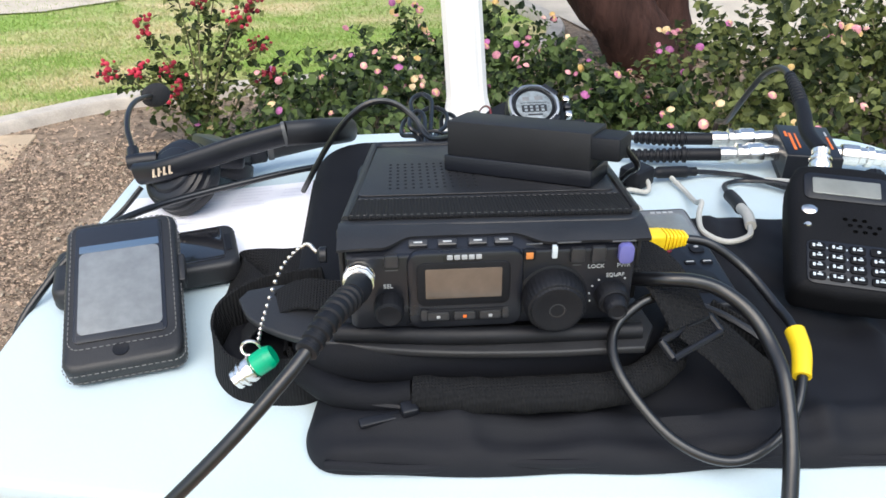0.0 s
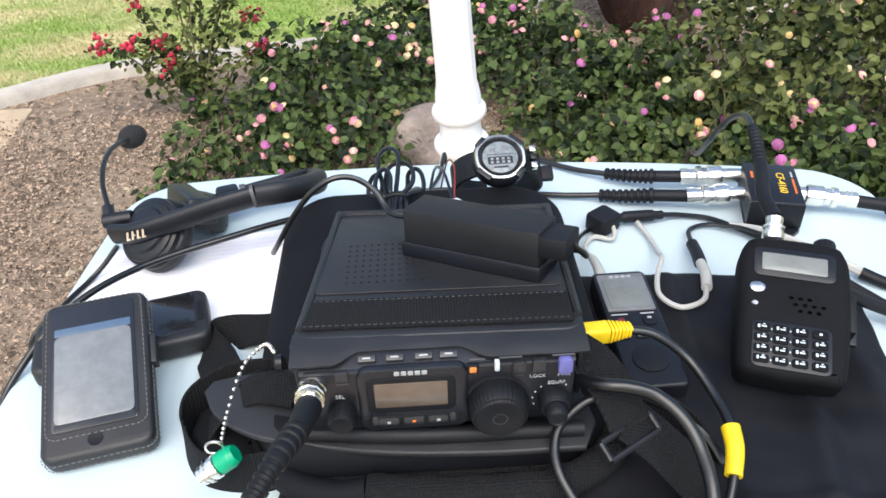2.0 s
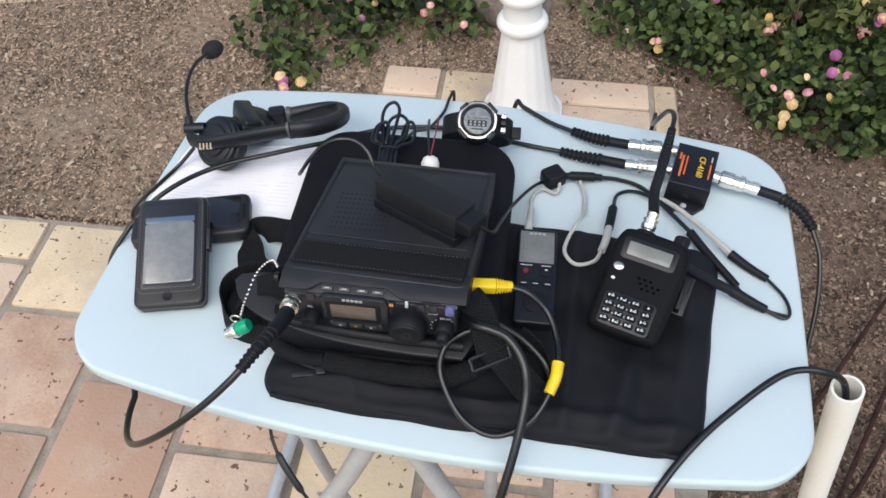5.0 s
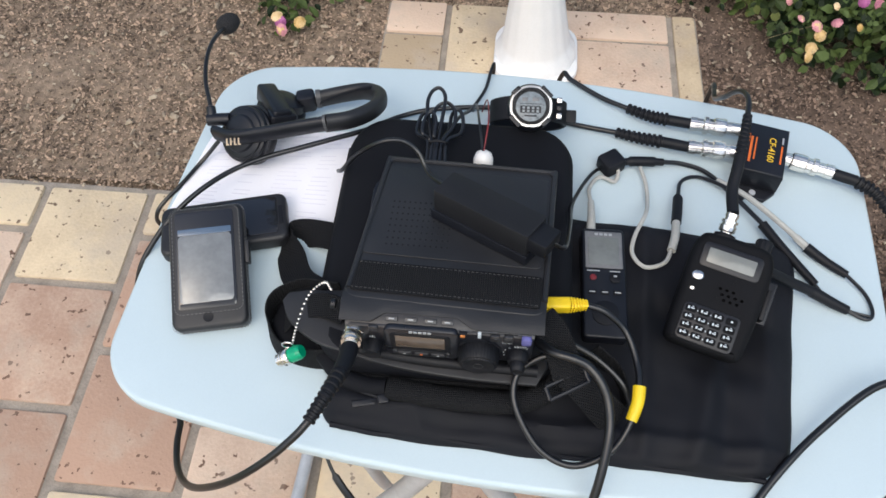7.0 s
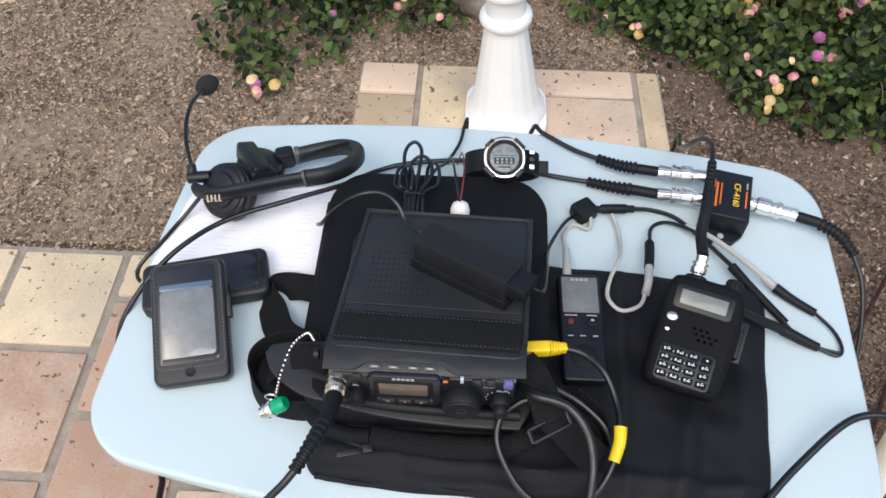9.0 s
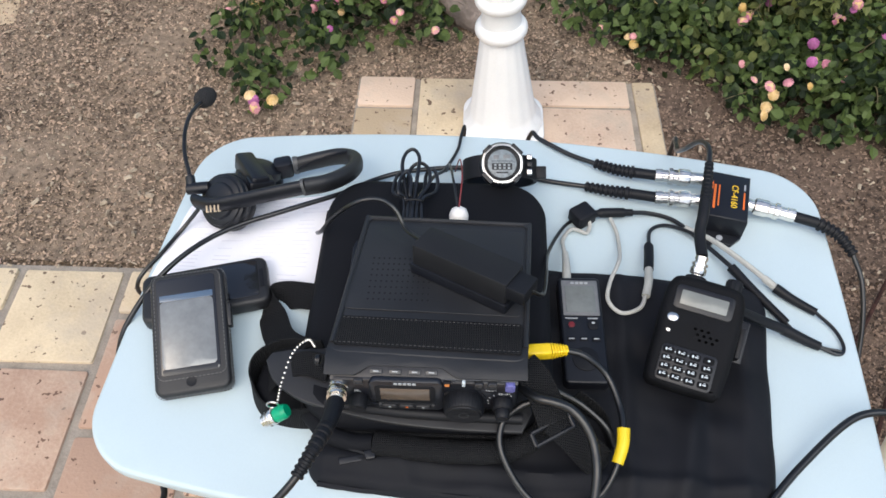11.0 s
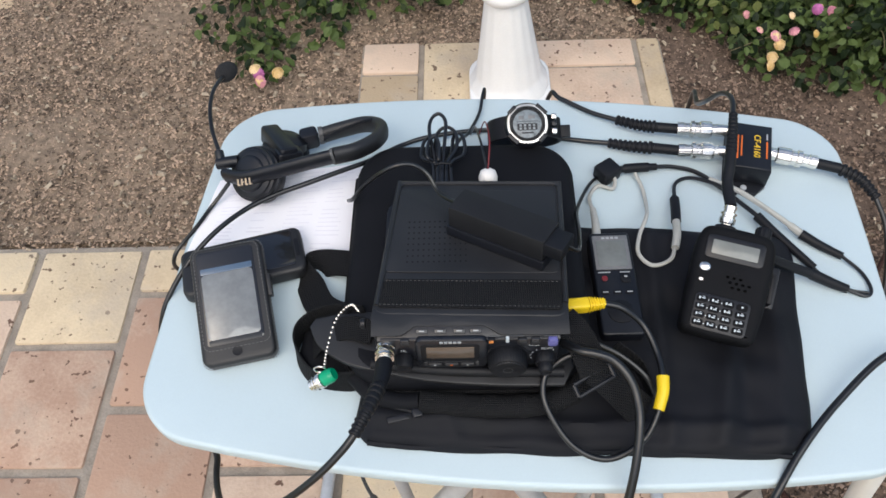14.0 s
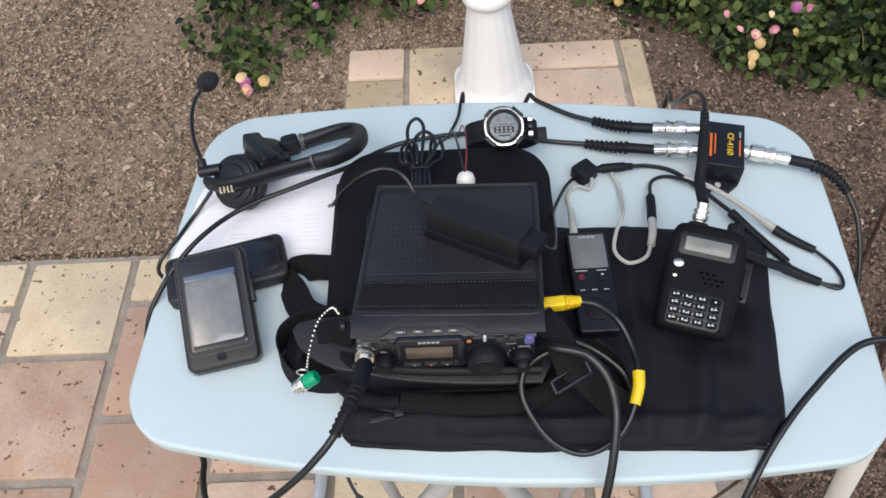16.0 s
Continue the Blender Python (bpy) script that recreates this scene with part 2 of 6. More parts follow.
def prism(bm, poly, z0, z1, bev=0.002, M=None, steps=3):
    """A slab on a counter-clockwise outline, its edges rounded."""
    rings = []
    for k in range(steps + 1):
        a = math.pi / 2 * k / steps
        o = inset(poly, bev * (1 - math.sin(a)))
        rings.append([(x, y, z0 + bev * (1 - math.cos(a))) for x, y in o])
    for k in range(steps + 1):
        a = math.pi / 2 * k / steps
        o = inset(poly, bev * (1 - math.cos(a)))
        rings.append([(x, y, z1 - bev * (1 - math.sin(a))) for x, y in o])
    return rings_to(bm, rings, M=M)


def box(bm, c, s, bev=0.001, M=None, r=None):
    """A rounded block by centre and size."""
    r = r if r is not None else min(s[0], s[1]) * 0.08
    poly = [(x + c[0], y + c[1]) for x, y in rrect(s[0], s[1], max(r, bev * 1.1), 3)]
    return prism(bm, poly, c[2] - s[2] / 2, c[2] + s[2] / 2, bev, M, 2)


def lathe(bm, prof, seg=24, M=None, flute=0, depth=0.0):
    rings = []
    for r, z in prof:
        rings.append([((r - depth * (0.5 + 0.5 * math.cos(flute * a)) if flute else r) * math.cos(a), (r - depth * (0.5 + 0.5 * math.cos(flute * a)) if flute else r) * math.sin(a), z) for a in (2 * math.pi * k / seg for k in range(seg))])
    return rings_to(bm, rings, M=M)


def spline(pts, n=8):
    P = [Vector(p) for p in pts]
    P = [2 * P[0] - P[1]] + P + [2 * P[-1] - P[-2]]
    out = []
    for i in range(1, len(P) - 2):
        a, b, c, d = P[i - 1:i + 3]
        for k in range(n):
            t = k / n
            out.append(0.5 * ((2 * b) + (c - a) * t + (2 * a - 5 * b + 4 * c - d) * t * t + (3 * b - a - 3 * c + d) * t ** 3))
    out.append(P[-2])
    return out


def frames(line):
    """Parallel-carried frames along a line."""
    up = None
    res = []
    for i, p in enumerate(line):
        d = (line[min(i + 1, len(line) - 1)] - line[max(i - 1, 0)]).normalized()
        if up is None:
            up = d.orthogonal().normalized()
        up = (up - d * up.dot(d)).normalized()
        res.append((p, d, up, d.cross(up)))
    return res


def tube(bm, pts, r, seg=10, n=8, smooth=True):
    line = spline(pts, n) if smooth else [Vector(p) for p in pts]
    fr = frames(line)
    rad = r if callable(r) else (lambda s: r)
    rings = []
    for i, (p, d, u, v) in enumerate(fr):
        rr = rad(i / (len(fr) - 1))
        rings.append([p + (u * math.cos(a) + v * math.sin(a)) * rr for a in (2 * math.pi * k / seg for k in range(seg))])
    return rings_to(bm, rings)


def strap(bm, pts, width, thick, side, n=8):
    """A flat band along a line; side: the way its width lies, or one for each point."""
    line = spline(pts, n)
    sides = spline(side, n) if isinstance(side[0], (tuple, Vector)) else [Vector(side)] * len(line)
    rings = []
    for i, p in enumerate(line):
        d = (line[min(i + 1, len(line) - 1)] - line[max(i - 1, 0)]).normalized()
        s = sides[i] - d * sides[i].dot(d)
        s = s.normalized() * width / 2
        u = d.cross(s).normalized() * thick / 2
        rings.append([p - s * 0.94 - u, p + s * 0.94 - u, p + s, p + s * 0.94 + u, p - s * 0.94 + u, p - s])
    return rings_to(bm, rings)


def ribs(r, k, amp=0.22):
    return lambda s: r * (1.0 - 0.25 * s) * (1 + (amp if (s * k) % 1 > 0.42 else 0))


def axis_to(p, q):
    """A pose whose z runs from p to q."""
    p, q = Vector(p), Vector(q)
    return Matrix.Translation(p) @ (q - p).to_track_quat("Z", "Y").to_matrix().to_4x4()


def lettering(name, text, size, M, material, parent, depth=0.0002):
    cu = bpy.data.curves.new(name, "FONT")
    cu.body, cu.size, cu.extrude, cu.align_x, cu.align_y, cu.resolution_u = text, size, depth, "CENTER", "CENTER", 3
    tmp = bpy.data.objects.new(name, cu)
    me = bpy.data.meshes.new_from_object(tmp)
    bpy.data.objects.remove(tmp)
    me.materials.clear()
    me.materials.append(material)
    me.transform(M)
    ob = new(name, me)
    ob.parent = parent
    if parent.type == "EMPTY":
        ob.matrix_parent_inverse = parent.matrix_basis.inverted()
    return ob


rng = np.random.default_rng(7)

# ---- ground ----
def in_dark_mulch(x, y):
    """Inside the uneven edge of the darker ground round the shrubs and the paving's corner."""
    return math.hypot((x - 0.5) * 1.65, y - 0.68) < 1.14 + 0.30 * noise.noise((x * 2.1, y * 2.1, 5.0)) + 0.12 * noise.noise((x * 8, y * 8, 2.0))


def grid_sheet(name, rect, step, z, amp, material, label, category, within=None):
    x0, x1, y0, y1 = rect
    nx, ny = max(1, int((x1 - x0) / step)), max(1, int((y1 - y0) / step))
    V = [(x0 + (x1 - x0) * i / nx, y0 + (y1 - y0) * j / ny, 0) for j in range(ny + 1) for i in range(nx + 1)]
    V = [(x, y, z + amp * noise.noise((x * 5, y * 5, 0)) + amp * 0.5 * noise.noise((x * 17, y * 17, 3))) for x, y, _ in V]
    F = [(j * (nx + 1) + i, j * (nx + 1) + i + 1, (j + 1) * (nx + 1) + i + 1, (j + 1) * (nx + 1) + i) for j in range(ny) for i in range(nx)]
    if within:
        F = [f for f in F if within(V[f[0]][0], V[f[0]][1])]
        used = {v: k for k, v in enumerate(sorted({v for f in F for v in f}))}
        V, F = [V[v] for v in used], [tuple(used[v] for v in f) for f in F]
    ob = new(name, mesh_of(name, V, F, [material]))
    ob.data.polygons.foreach_set("use_smooth", [True] * len(F))
    return tagged(ob, label, category, kind="structure")


ground = new("ground", mesh_of("ground", [(-400, -400, -0.03), (400, -400, -0.03), (400, 400, -0.03), (-400, 400, -0.03)], [(0, 1, 2, 3)], [M_LAWN]))
tagged(ground, "patchy green and straw-coloured lawn reaching far off", "lawn", kind="structure")

# the edge of the planting bed: a bowed concrete kerb
KERB = spline([(-4.2, -0.2, 0), (-2.9, 0.95, 0), (-1.9, 1.52, 0), (-1.29, 1.83, 0), (-0.92, 2.05, 0), (-0.57, 2.13, 0), (-0.2, 2.2, 0), (0.2, 2.28, 0), (0.5, 2.48, 0), (0.6, 2.76, 0), (0.48, 3.1, 0), (0.2, 3.7, 0)], 8)
bed = nb()
outline = [(p.x, p.y) for p in KERB] + [(3.5, 4.6), (6, 2.5), (6, -4), (-4.2, -4)]
vs = [bed.verts.new((x, y, -0.022)) for x, y in outline]
bed.faces.new(vs)
bmesh.ops.triangulate(bed, faces=bed.faces)
tagged(part("mulch_bed", bed, M_GRAVEL, smooth=False), "brown bark mulch bed inside the concrete edging", "planting bed", kind="structure")
grid_sheet("mulch_surface", (-1.35, 0.44, 0.62, 1.75), 0.03, -0.008, 0.007, M_GRAVEL, "uneven brown bark mulch and gravel", "planting bed")
grid_sheet("dark_mulch", (0.44, 2.6, 0.62, 1.75), 0.03, -0.008, 0.007, M_GRAVEL_D, "darker bark mulch under the shrubs", "planting bed", in_dark_mulch)
grid_sheet("dark_mulch", (0.479, 1.5, -0.6, 0.62), 0.03, -0.012, 0.006, M_GRAVEL_D, "darker bark mulch beside the paving", "planting bed", in_dark_mulch)
kerb = nb()
kr = []
for i, p in enumerate(KERB):
    d = (KERB[min(i + 1, len(KERB) - 1)] - KERB[max(i - 1, 0)]).normalized()
    s = Vector((-d.y, d.x, 0))
    kr.append([p + s * a + Vector((0, 0, h)) for a, h in ((-0.032, -0.06), (-0.032, 0.004), (-0.024, 0.014), (0.024, 0.015), (0.032, 0.005), (0.032, -0.06))])
rings_to(kerb, kr)
tagged(part("kerb", kerb, M_CURB), "curved pale grey concrete lawn edging", "kerb", kind="structure")

# pale trodden ground beyond the bed and a path across the lawn
def flat_sheet(name, outline, z, material, label, category):
    bm = nb()
    bm.faces.new([bm.verts.new((x, y, z)) for x, y in outline])
    bmesh.ops.triangulate(bm, faces=bm.faces)
    return tagged(part(name, bm, material, smooth=False), label, category, kind="structure")


flat_sheet("far_ground", [(0.98, 2.36), (5.5, 1.7), (5.5, 4.2), (1.6, 3.9), (0.55, 3.15), (0.72, 2.7)], -0.016, M_PATH, "pale tan bare ground beyond the shrubs", "ground")
flat_sheet("far_path", [(-9, 2.3), (-1.55, 3.2), (-0.6, 3.75), (0.3, 4.6), (-0.1, 5.2), (-1.4, 4.3), (-9, 3.5)], -0.022, M_PATH, "pale path crossing the lawn", "path")

# loose chips of bark and gravel on the bed
def scatter_chips(name, n, rect, zbase, smin, smax, avoid=(), edged=False, material=None, within=None):
    x = rng.uniform(rect[0], rect[1], n)
    y = rng.uniform(rect[2], rect[3], n)
    keep = np.ones(n, bool)
    for a, b, c, d in avoid:
        keep &= ~((x > a) & (x < b) & (y > c) & (y < d))
    if edged:
        keep &= y < np.interp(x, [p.x for p in KERB[:-16]], [p.y for p in KERB[:-16]]) - 0.06
    x, y = x[keep], y[keep]
    n = len(x)
    L = rng.uniform(smin, smax, n) * rng.choice([1, 1, 1, 1.8], n)
    W = L * rng.uniform(0.25, 0.8, n)
    H = L * rng.uniform(0.12, 0.4, n)
    yaw, tilt = rng.uniform(0, 6.28, n), rng.uniform(-0.5, 0.5, n)
    base = np.array([(-1, -0.7, 0), (1, -0.9, 0), (0.8, 0.9, 0), (-0.9, 0.7, 0), (-0.5, -0.4, 1), (0.6, -0.4, 0.8), (0.45, 0.5, 1), (-0.6, 0.3, 0.7)])
    V = base[None] * np.stack([L / 2, W / 2, H], 1)[:, None]
    z = V[..., 2] + V[..., 0] * np.tan(tilt)[:, None]
    X = V[..., 0] * np.cos(yaw)[:, None] - V[..., 1] * np.sin(yaw)[:, None] + x[:, None]
    Y = V[..., 0] * np.sin(yaw)[:, None] + V[..., 1] * np.cos(yaw)[:, None] + y[:, None]
    Z = z + zbase + rng.uniform(-0.002, 0.004, n)[:, None]
    if within:
        inside = np.array([within(a, b) for a, b in zip(x, y)])
        X, Y, Z = X[inside], Y[inside], Z[inside]
        n = len(X)
    verts = np.stack([X, Y, Z], 2).reshape(-1, 3)
    fb = np.array([(4, 5, 6, 7), (0, 1, 5, 4), (1, 2, 6, 5), (2, 3, 7, 6), (3, 0, 4, 7)])
    faces = (fb[None] + (np.arange(n) * 8)[:, None, None]).reshape(-1, 4)
    return new(name, mesh_of(name, verts, faces, [material or M_CHIP]))


PATIO_Y, PATIO_X1 = 0.597, 0.475
tagged(scatter_chips("damp_chips", 30000, (0.42, 1.35, 0.60, 1.75), -0.006, 0.0022, 0.0066, [(-0.2, 0.48, 0.84, 1.17)], material=M_CHIP_D, within=in_dark_mulch), "dark bark chips under the shrubs", "mulch", kind="stuff")
tagged(scatter_chips("mulch_chips", 64000, (-1.35, 0.46, 0.60, 1.75), -0.006, 0.0022, 0.0068, [(-0.2, 0.48, 0.84, 1.17)]), "loose bark chips and gravel on the bed", "mulch", kind="stuff")
tagged(scatter_chips("gravel", 26000, (0.485, 1.1, -0.3, 0.62), -0.010, 0.0024, 0.0068, material=M_CHIP_D, within=in_dark_mulch), "loose bark chips beside the paving", "mulch", kind="stuff")

far_chips = scatter_chips("far_chips", 26000, (-2.3, 2.6, 0.60, 2.6), -0.014, 0.004, 0.012, [(-0.2, 0.48, 0.84, 1.17), (-1.2, 1.2, 0.6, 1.6)], True)
tagged(far_chips, "bark chips thinning out towards the edging", "mulch", kind="stuff")
straw = scatter_chips("straw_litter", 3600, (-1.6, 1.5, 0.60, 1.75), -0.002, 0.004, 0.011, [(-0.2, 0.48, 0.84, 1.17)])
straw.data.materials[0] = mat("dry_straw", (0.27, 0.21, 0.145), 0.9, var=0.4, scale=50, island=0.8, spread=(0.46, 0.38, 0.28))
tagged(straw, "dry straw-coloured leaf bits lying on the mulch", "leaf litter", kind="stuff")

# lawn blades near the kerb
def grass(n):
    x, y = rng.normal(-0.9, 0.95, n), 1.5 + np.abs(rng.normal(0, 1.25, n))
    ky = np.interp(x, [p.x for p in KERB[:-16]], [p.y for p in KERB[:-16]])
    k = (y > ky + 0.06)
    x, y = x[k], y[k]
    n = len(x)
    h, a, lean = rng.uniform(0.006, 0.018, n), rng.uniform(0, 6.28, n), rng.uniform(-0.012, 0.012, (n, 2))
    w = 0.0025
    dx, dy = np.cos(a) * w, np.sin(a) * w
    V = np.stack([np.stack([x - dx, y - dy, np.full(n, -0.03)], 1), np.stack([x + dx, y + dy, np.full(n, -0.03)], 1), np.stack([x + lean[:, 0], y + lean[:, 1], h - 0.03], 1)], 1).reshape(-1, 3)
    return new("grass", mesh_of("grass", V, np.arange(3 * n).reshape(-1, 3), [M_BLADE]))


tagged(grass(90000), "short patchy lawn grass behind the kerb", "grass", kind="stuff")

# tan stepping slabs at the edge of the bed
def stepping_stone(x, y, w, d, yaw, label):
    bm = nb()
    prism(bm, rrect(w, d, 0.012, 3), -0.06, -0.004, 0.004, pose(x, y, 0, 0, 0, yaw))
    return tagged(part("stepping_stone", bm, M_STEP), label, "paving slab", "stepping stones")


stepping_stone(-1.20, 1.70, 0.30, 0.24, 2, "tan square stepping slab set in the mulch")
stepping_stone(-1.25, 1.45, 0.24, 0.24, 14, "tan stepping slab beside the mulch, partly seen")

# ---- table ----
TC, TR = Vector((0.0808, 0.1323, 0)), -3.4
TM = Matrix.Translation(TC) @ pose(0, 0, 0, 0, 0, TR)


def table_outline(grow=0.0, n=14):
    """Bowed long sides, slightly bowed ends, wide corner rounds."""
    w, d, r = 0.3140, 0.1800, 0.046
    pts = []
    for cx, cy, a0 in ((w - r, d - r, 0), (-w + r, d - r, 90), (-w + r, -d + r, 180), (w - r, -d + r, 270)):
        for k in range(n + 1):
            a = radians(a0 + 90 * k / n)
            pts.append((cx + r * math.cos(a), cy + r * math.sin(a)))
        nxt = {0: (-1, 0), 90: (0, -1), 180: (1, 0), 270: (0, 1)}[a0]
        p = pts[-1]
        L = 2 * (w - r) if nxt[0] else 2 * (d - r)
        for k in range(1, 16):
            pts.append((p[0] + nxt[0] * L * k / 16, p[1] + nxt[1] * L * k / 16))
    out = []
    for x, y in pts:
        by = 0.031 * (1 - (x / w) ** 2) * (1 if y > 0 else -1) * min(1, abs(y) / (d - r))
        bx = 0.004 * (1 - (y / d) ** 2) * (1 if x > 0 else -1) * min(1, abs(x) / (w - r))
        out.append((x + bx + (0.016 * y if x < -0.1 else 0.0), y + by))
    return out if not grow else inset(out, -grow)


table = thing("folding_table", (TC.x, TC.y, 0), "small folding table with pale blue plastic top on grey steel legs", "table")
tt = nb()
prism(tt, table_outline(), TOP - 0.015, TOP, 0.004, TM, 4)
top = part("tabletop", tt, M_TABLE, table, "pale blue blow-moulded plastic top")
lip = nb()
o1, o2 = table_outline(-0.012), table_outline(-0.02)
rings_to(lip, [[(x, y, TOP - 0.014) for x, y in o1], [(x, y, TOP - 0.021) for x, y in o1], [(x, y, TOP - 0.021) for x, y in o2], [(x, y, TOP - 0.014) for x, y in o2]], caps=False, M=TM)
part("rim", lip, M_TABLE, top)


def leg(name, pts, r=0.0095, parent=table):
    bm = nb()
    tube(bm, [TM @ Vector(p) for p in pts], r, 12, 5)
    return part(name, bm, M_STEEL, parent)


for sx in (-1, 1):
    for sy in (-1, 1):
        leg("leg", [(sx * 0.016 - 0.02, sy * 0.19, TOP - 0.030), (sx * 0.075 - 0.02, sy * 0.192, 0.42), (sx * 0.25 - 0.02, sy * 0.196, 0.012)])
    leg("stretcher", [(sx * 0.25 - 0.02, -0.196, 0.022), (sx * 0.25 - 0.02, 0.0, 0.022), (sx * 0.25 - 0.02, 0.196, 0.022)])
    leg("leg_bracket", [(sx * 0.09 - 0.02, -0.19, TOP - 0.022), (sx * 0.09 - 0.02, 0.0, TOP - 0.022), (sx * 0.09 - 0.02, 0.19, TOP - 0.022)], 0.008)
    leg("upright", [(sx * 0.085 - 0.02, -0.185, TOP - 0.022), (sx * 0.085 - 0.02, -0.15, 0.35), (sx * 0.085 - 0.02, -0.10, 0.10)], 0.006)
for sy in (-1, 1):
    leg("crossbar", [(-0.12, sy * 0.185, TOP - 0.022), (-0.02, sy * 0.185, TOP - 0.022), (0.08, sy * 0.185, TOP - 0.022)], 0.008)

# ---- white lamp post on a tiled pad ----
post = thing("lamp_post", (0.125, 1.02, 0), "white painted fluted metal post with ringed conical base", "lamp post")
PX, PY = 0.130, 1.015
LEANED = Matrix.Translation((PX, PY, 0)) @ pose(0, 0, 0, 0, -3.6, 0)  # the post stands a little out of plumb
bm = nb()
prism(bm, [(x + PX, y + PY) for x, y in rrect(0.176, 0.176, 0.05, 6)], 0.006, 0.022, 0.004)
part("base_plate", bm, M_WHITE, post)
bm = nb()
lathe(bm, [(0.086, 0.02), (0.084, 0.035), (0.074, 0.045), (0.07, 0.06), (0.043, 0.238), (0.041, 0.25)], 64, LEANED, 16, 0.0016)
part("base_cone", bm, M_WHITE, post)
for zc, rr in ((0.263, 0.052), (0.329, 0.050)):
    bm = nb()
    lathe(bm, [(0.036, zc - 0.016)] + [(rr - 0.012 + 0.012 * math.cos(radians(a)), zc + 0.014 * math.sin(radians(a))) for a in range(-80, 81, 20)] + [(0.036, zc + 0.016)], 40, LEANED)
    part("ring", bm, M_WHITE, post)
bm = nb()
lathe(bm, [(0.040, 0.272), (0.038, 0.30), (0.039, 0.318)], 40, LEANED)
part("neck", bm, M_WHITE, post)
bm = nb()
lathe(bm, [(0.043, 0.335), (0.041, 0.365), (0.037, 0.385), (0.0365, 0.40), (0.030, 0.95), (0.029, 2.1)], 64, LEANED, 14, 0.002)
part("shaft", bm, M_WHITE, post)
bm = nb()
lathe(bm, [(0.04, 2.09), (0.05, 2.11), (0.045, 2.13), (0.01, 2.15)], 32, LEANED)
part("cap", bm, M_WHITE, post)

# ---- rock and tree ----
bm = nb()
bmesh.ops.create_icosphere(bm, subdivisions=4, radius=1)
for v in bm.verts:
    k = 1 + 0.25 * noise.noise(v.co * 1.3) + 0.1 * noise.noise(v.co * 3.5) + 0.03 * noise.noise(v.co * 11)
    v.co = Vector((v.co.x * 0.11 * k + 0.075, v.co.y * 0.09 * k + 1.44, v.co.z * 0.10 * k + 0.03))
tagged(part("rock", bm, M_ROCK), "rounded grey-brown boulder in the mulch among the shrubs", "rock")

tree = thing("tree", (0.80, 2.3, 0), "leaning tree trunk with dark reddish-brown rough bark", "tree")


def limb(name, pts, r0, r1, parent, seg=18):
    bm = nb()
    tube(bm, pts, lambda s: r0 + (r1 - r0) * s, seg, 10)
    for v in bm.verts:
        q = v.co
        w = Vector((q.x * 34, q.y * 34, q.z * 6))
        v.co = q + Vector((noise.noise(q * 9), noise.noise(q * 9 + Vector((5, 0, 0))), 0)) * 0.018 * (r0 / 0.13) + Vector((noise.noise(w), noise.noise(w + Vector((9, 0, 0))), 0)) * 0.011 * (r0 / 0.13)
    return part(name, bm, M_BARK, parent)


limb("trunk", [(0.89, 2.25, -0.06), (0.755, 2.27, 0.12), (0.47, 2.33, 0.5), (0.16, 2.43, 1.1), (-0.05, 2.55, 1.9)], 0.125, 0.085, tree, 56)
limb("trunk", [(0.93, 2.34, -0.06), (0.86, 2.40, 0.25), (0.76, 2.5, 0.7), (0.95, 2.7, 1.5), (1.1, 2.9, 2.2)], 0.11, 0.07, tree, 48)
limb("limb", [(-0.04, 2.55, 1.85), (-0.15, 2.7, 2.4), (-0.4, 2.8, 3.0)], 0.075, 0.03, tree, 10)
limb("limb", [(-0.03, 2.54, 1.8), (0.2, 2.4, 2.4), (0.4, 2.3, 3.0)], 0.06, 0.025, tree, 10)
limb("limb", [(1.1, 2.9, 2.15), (1.5, 3.1, 2.7), (1.9, 3.1, 3.2)], 0.06, 0.025, tree, 10)


# ---- leaves, shrubs and flowers ----
def leaves(name, P, size, up, material, parent, curl=0.25):
    """One folded ovate leaf at each place of P, joined."""
    n = len(P)
    base = np.array([(0, 0, 0), (0.30, 0.22, 0.06), (0.34, 0.55, 0.05), (0, 1, -0.10), (-0.34, 0.55, 0.05), (-0.30, 0.22, 0.06), (0, 0.3, -0.03), (0, 0.62, -0.04)])
    S = rng.uniform(size[0], size[1], n)
    V = base[None] * S[:, None, None]
    nrm = up + rng.normal(0, 0.55, (n, 3))
    nrm /= np.linalg.norm(nrm, axis=1)[:, None]
    d = rng.normal(0, 1, (n, 3))
    d -= nrm * (d * nrm).sum(1)[:, None]
    d /= np.linalg.norm(d, axis=1)[:, None]
    s = np.cross(d, nrm)
    W = P[:, None] + V[..., :1] * s[:, None] + V[..., 1:2] * d[:, None] + V[..., 2:] * nrm[:, None]
    fb = np.array([(0, 1, 6, 6), (1, 2, 7, 6), (2, 3, 7, 7), (0, 6, 5, 5), (6, 7, 4, 5), (7, 3, 4, 4)])
    F = []
    for k in range(n):
        o = 8 * k
        F += [(o, o + 1, o + 6), (o + 1, o + 2, o + 7, o + 6), (o + 2, o + 3, o + 7), (o, o + 6, o + 5), (o + 6, o + 7, o + 4, o + 5), (o + 7, o + 3, o + 4)]
    ob = new(name, mesh_of(name, W.reshape(-1, 3), F, [material]))
    ob.parent = parent
    ob.matrix_parent_inverse = parent.matrix_basis.inverted()
    return tagged(ob, kind="stuff")


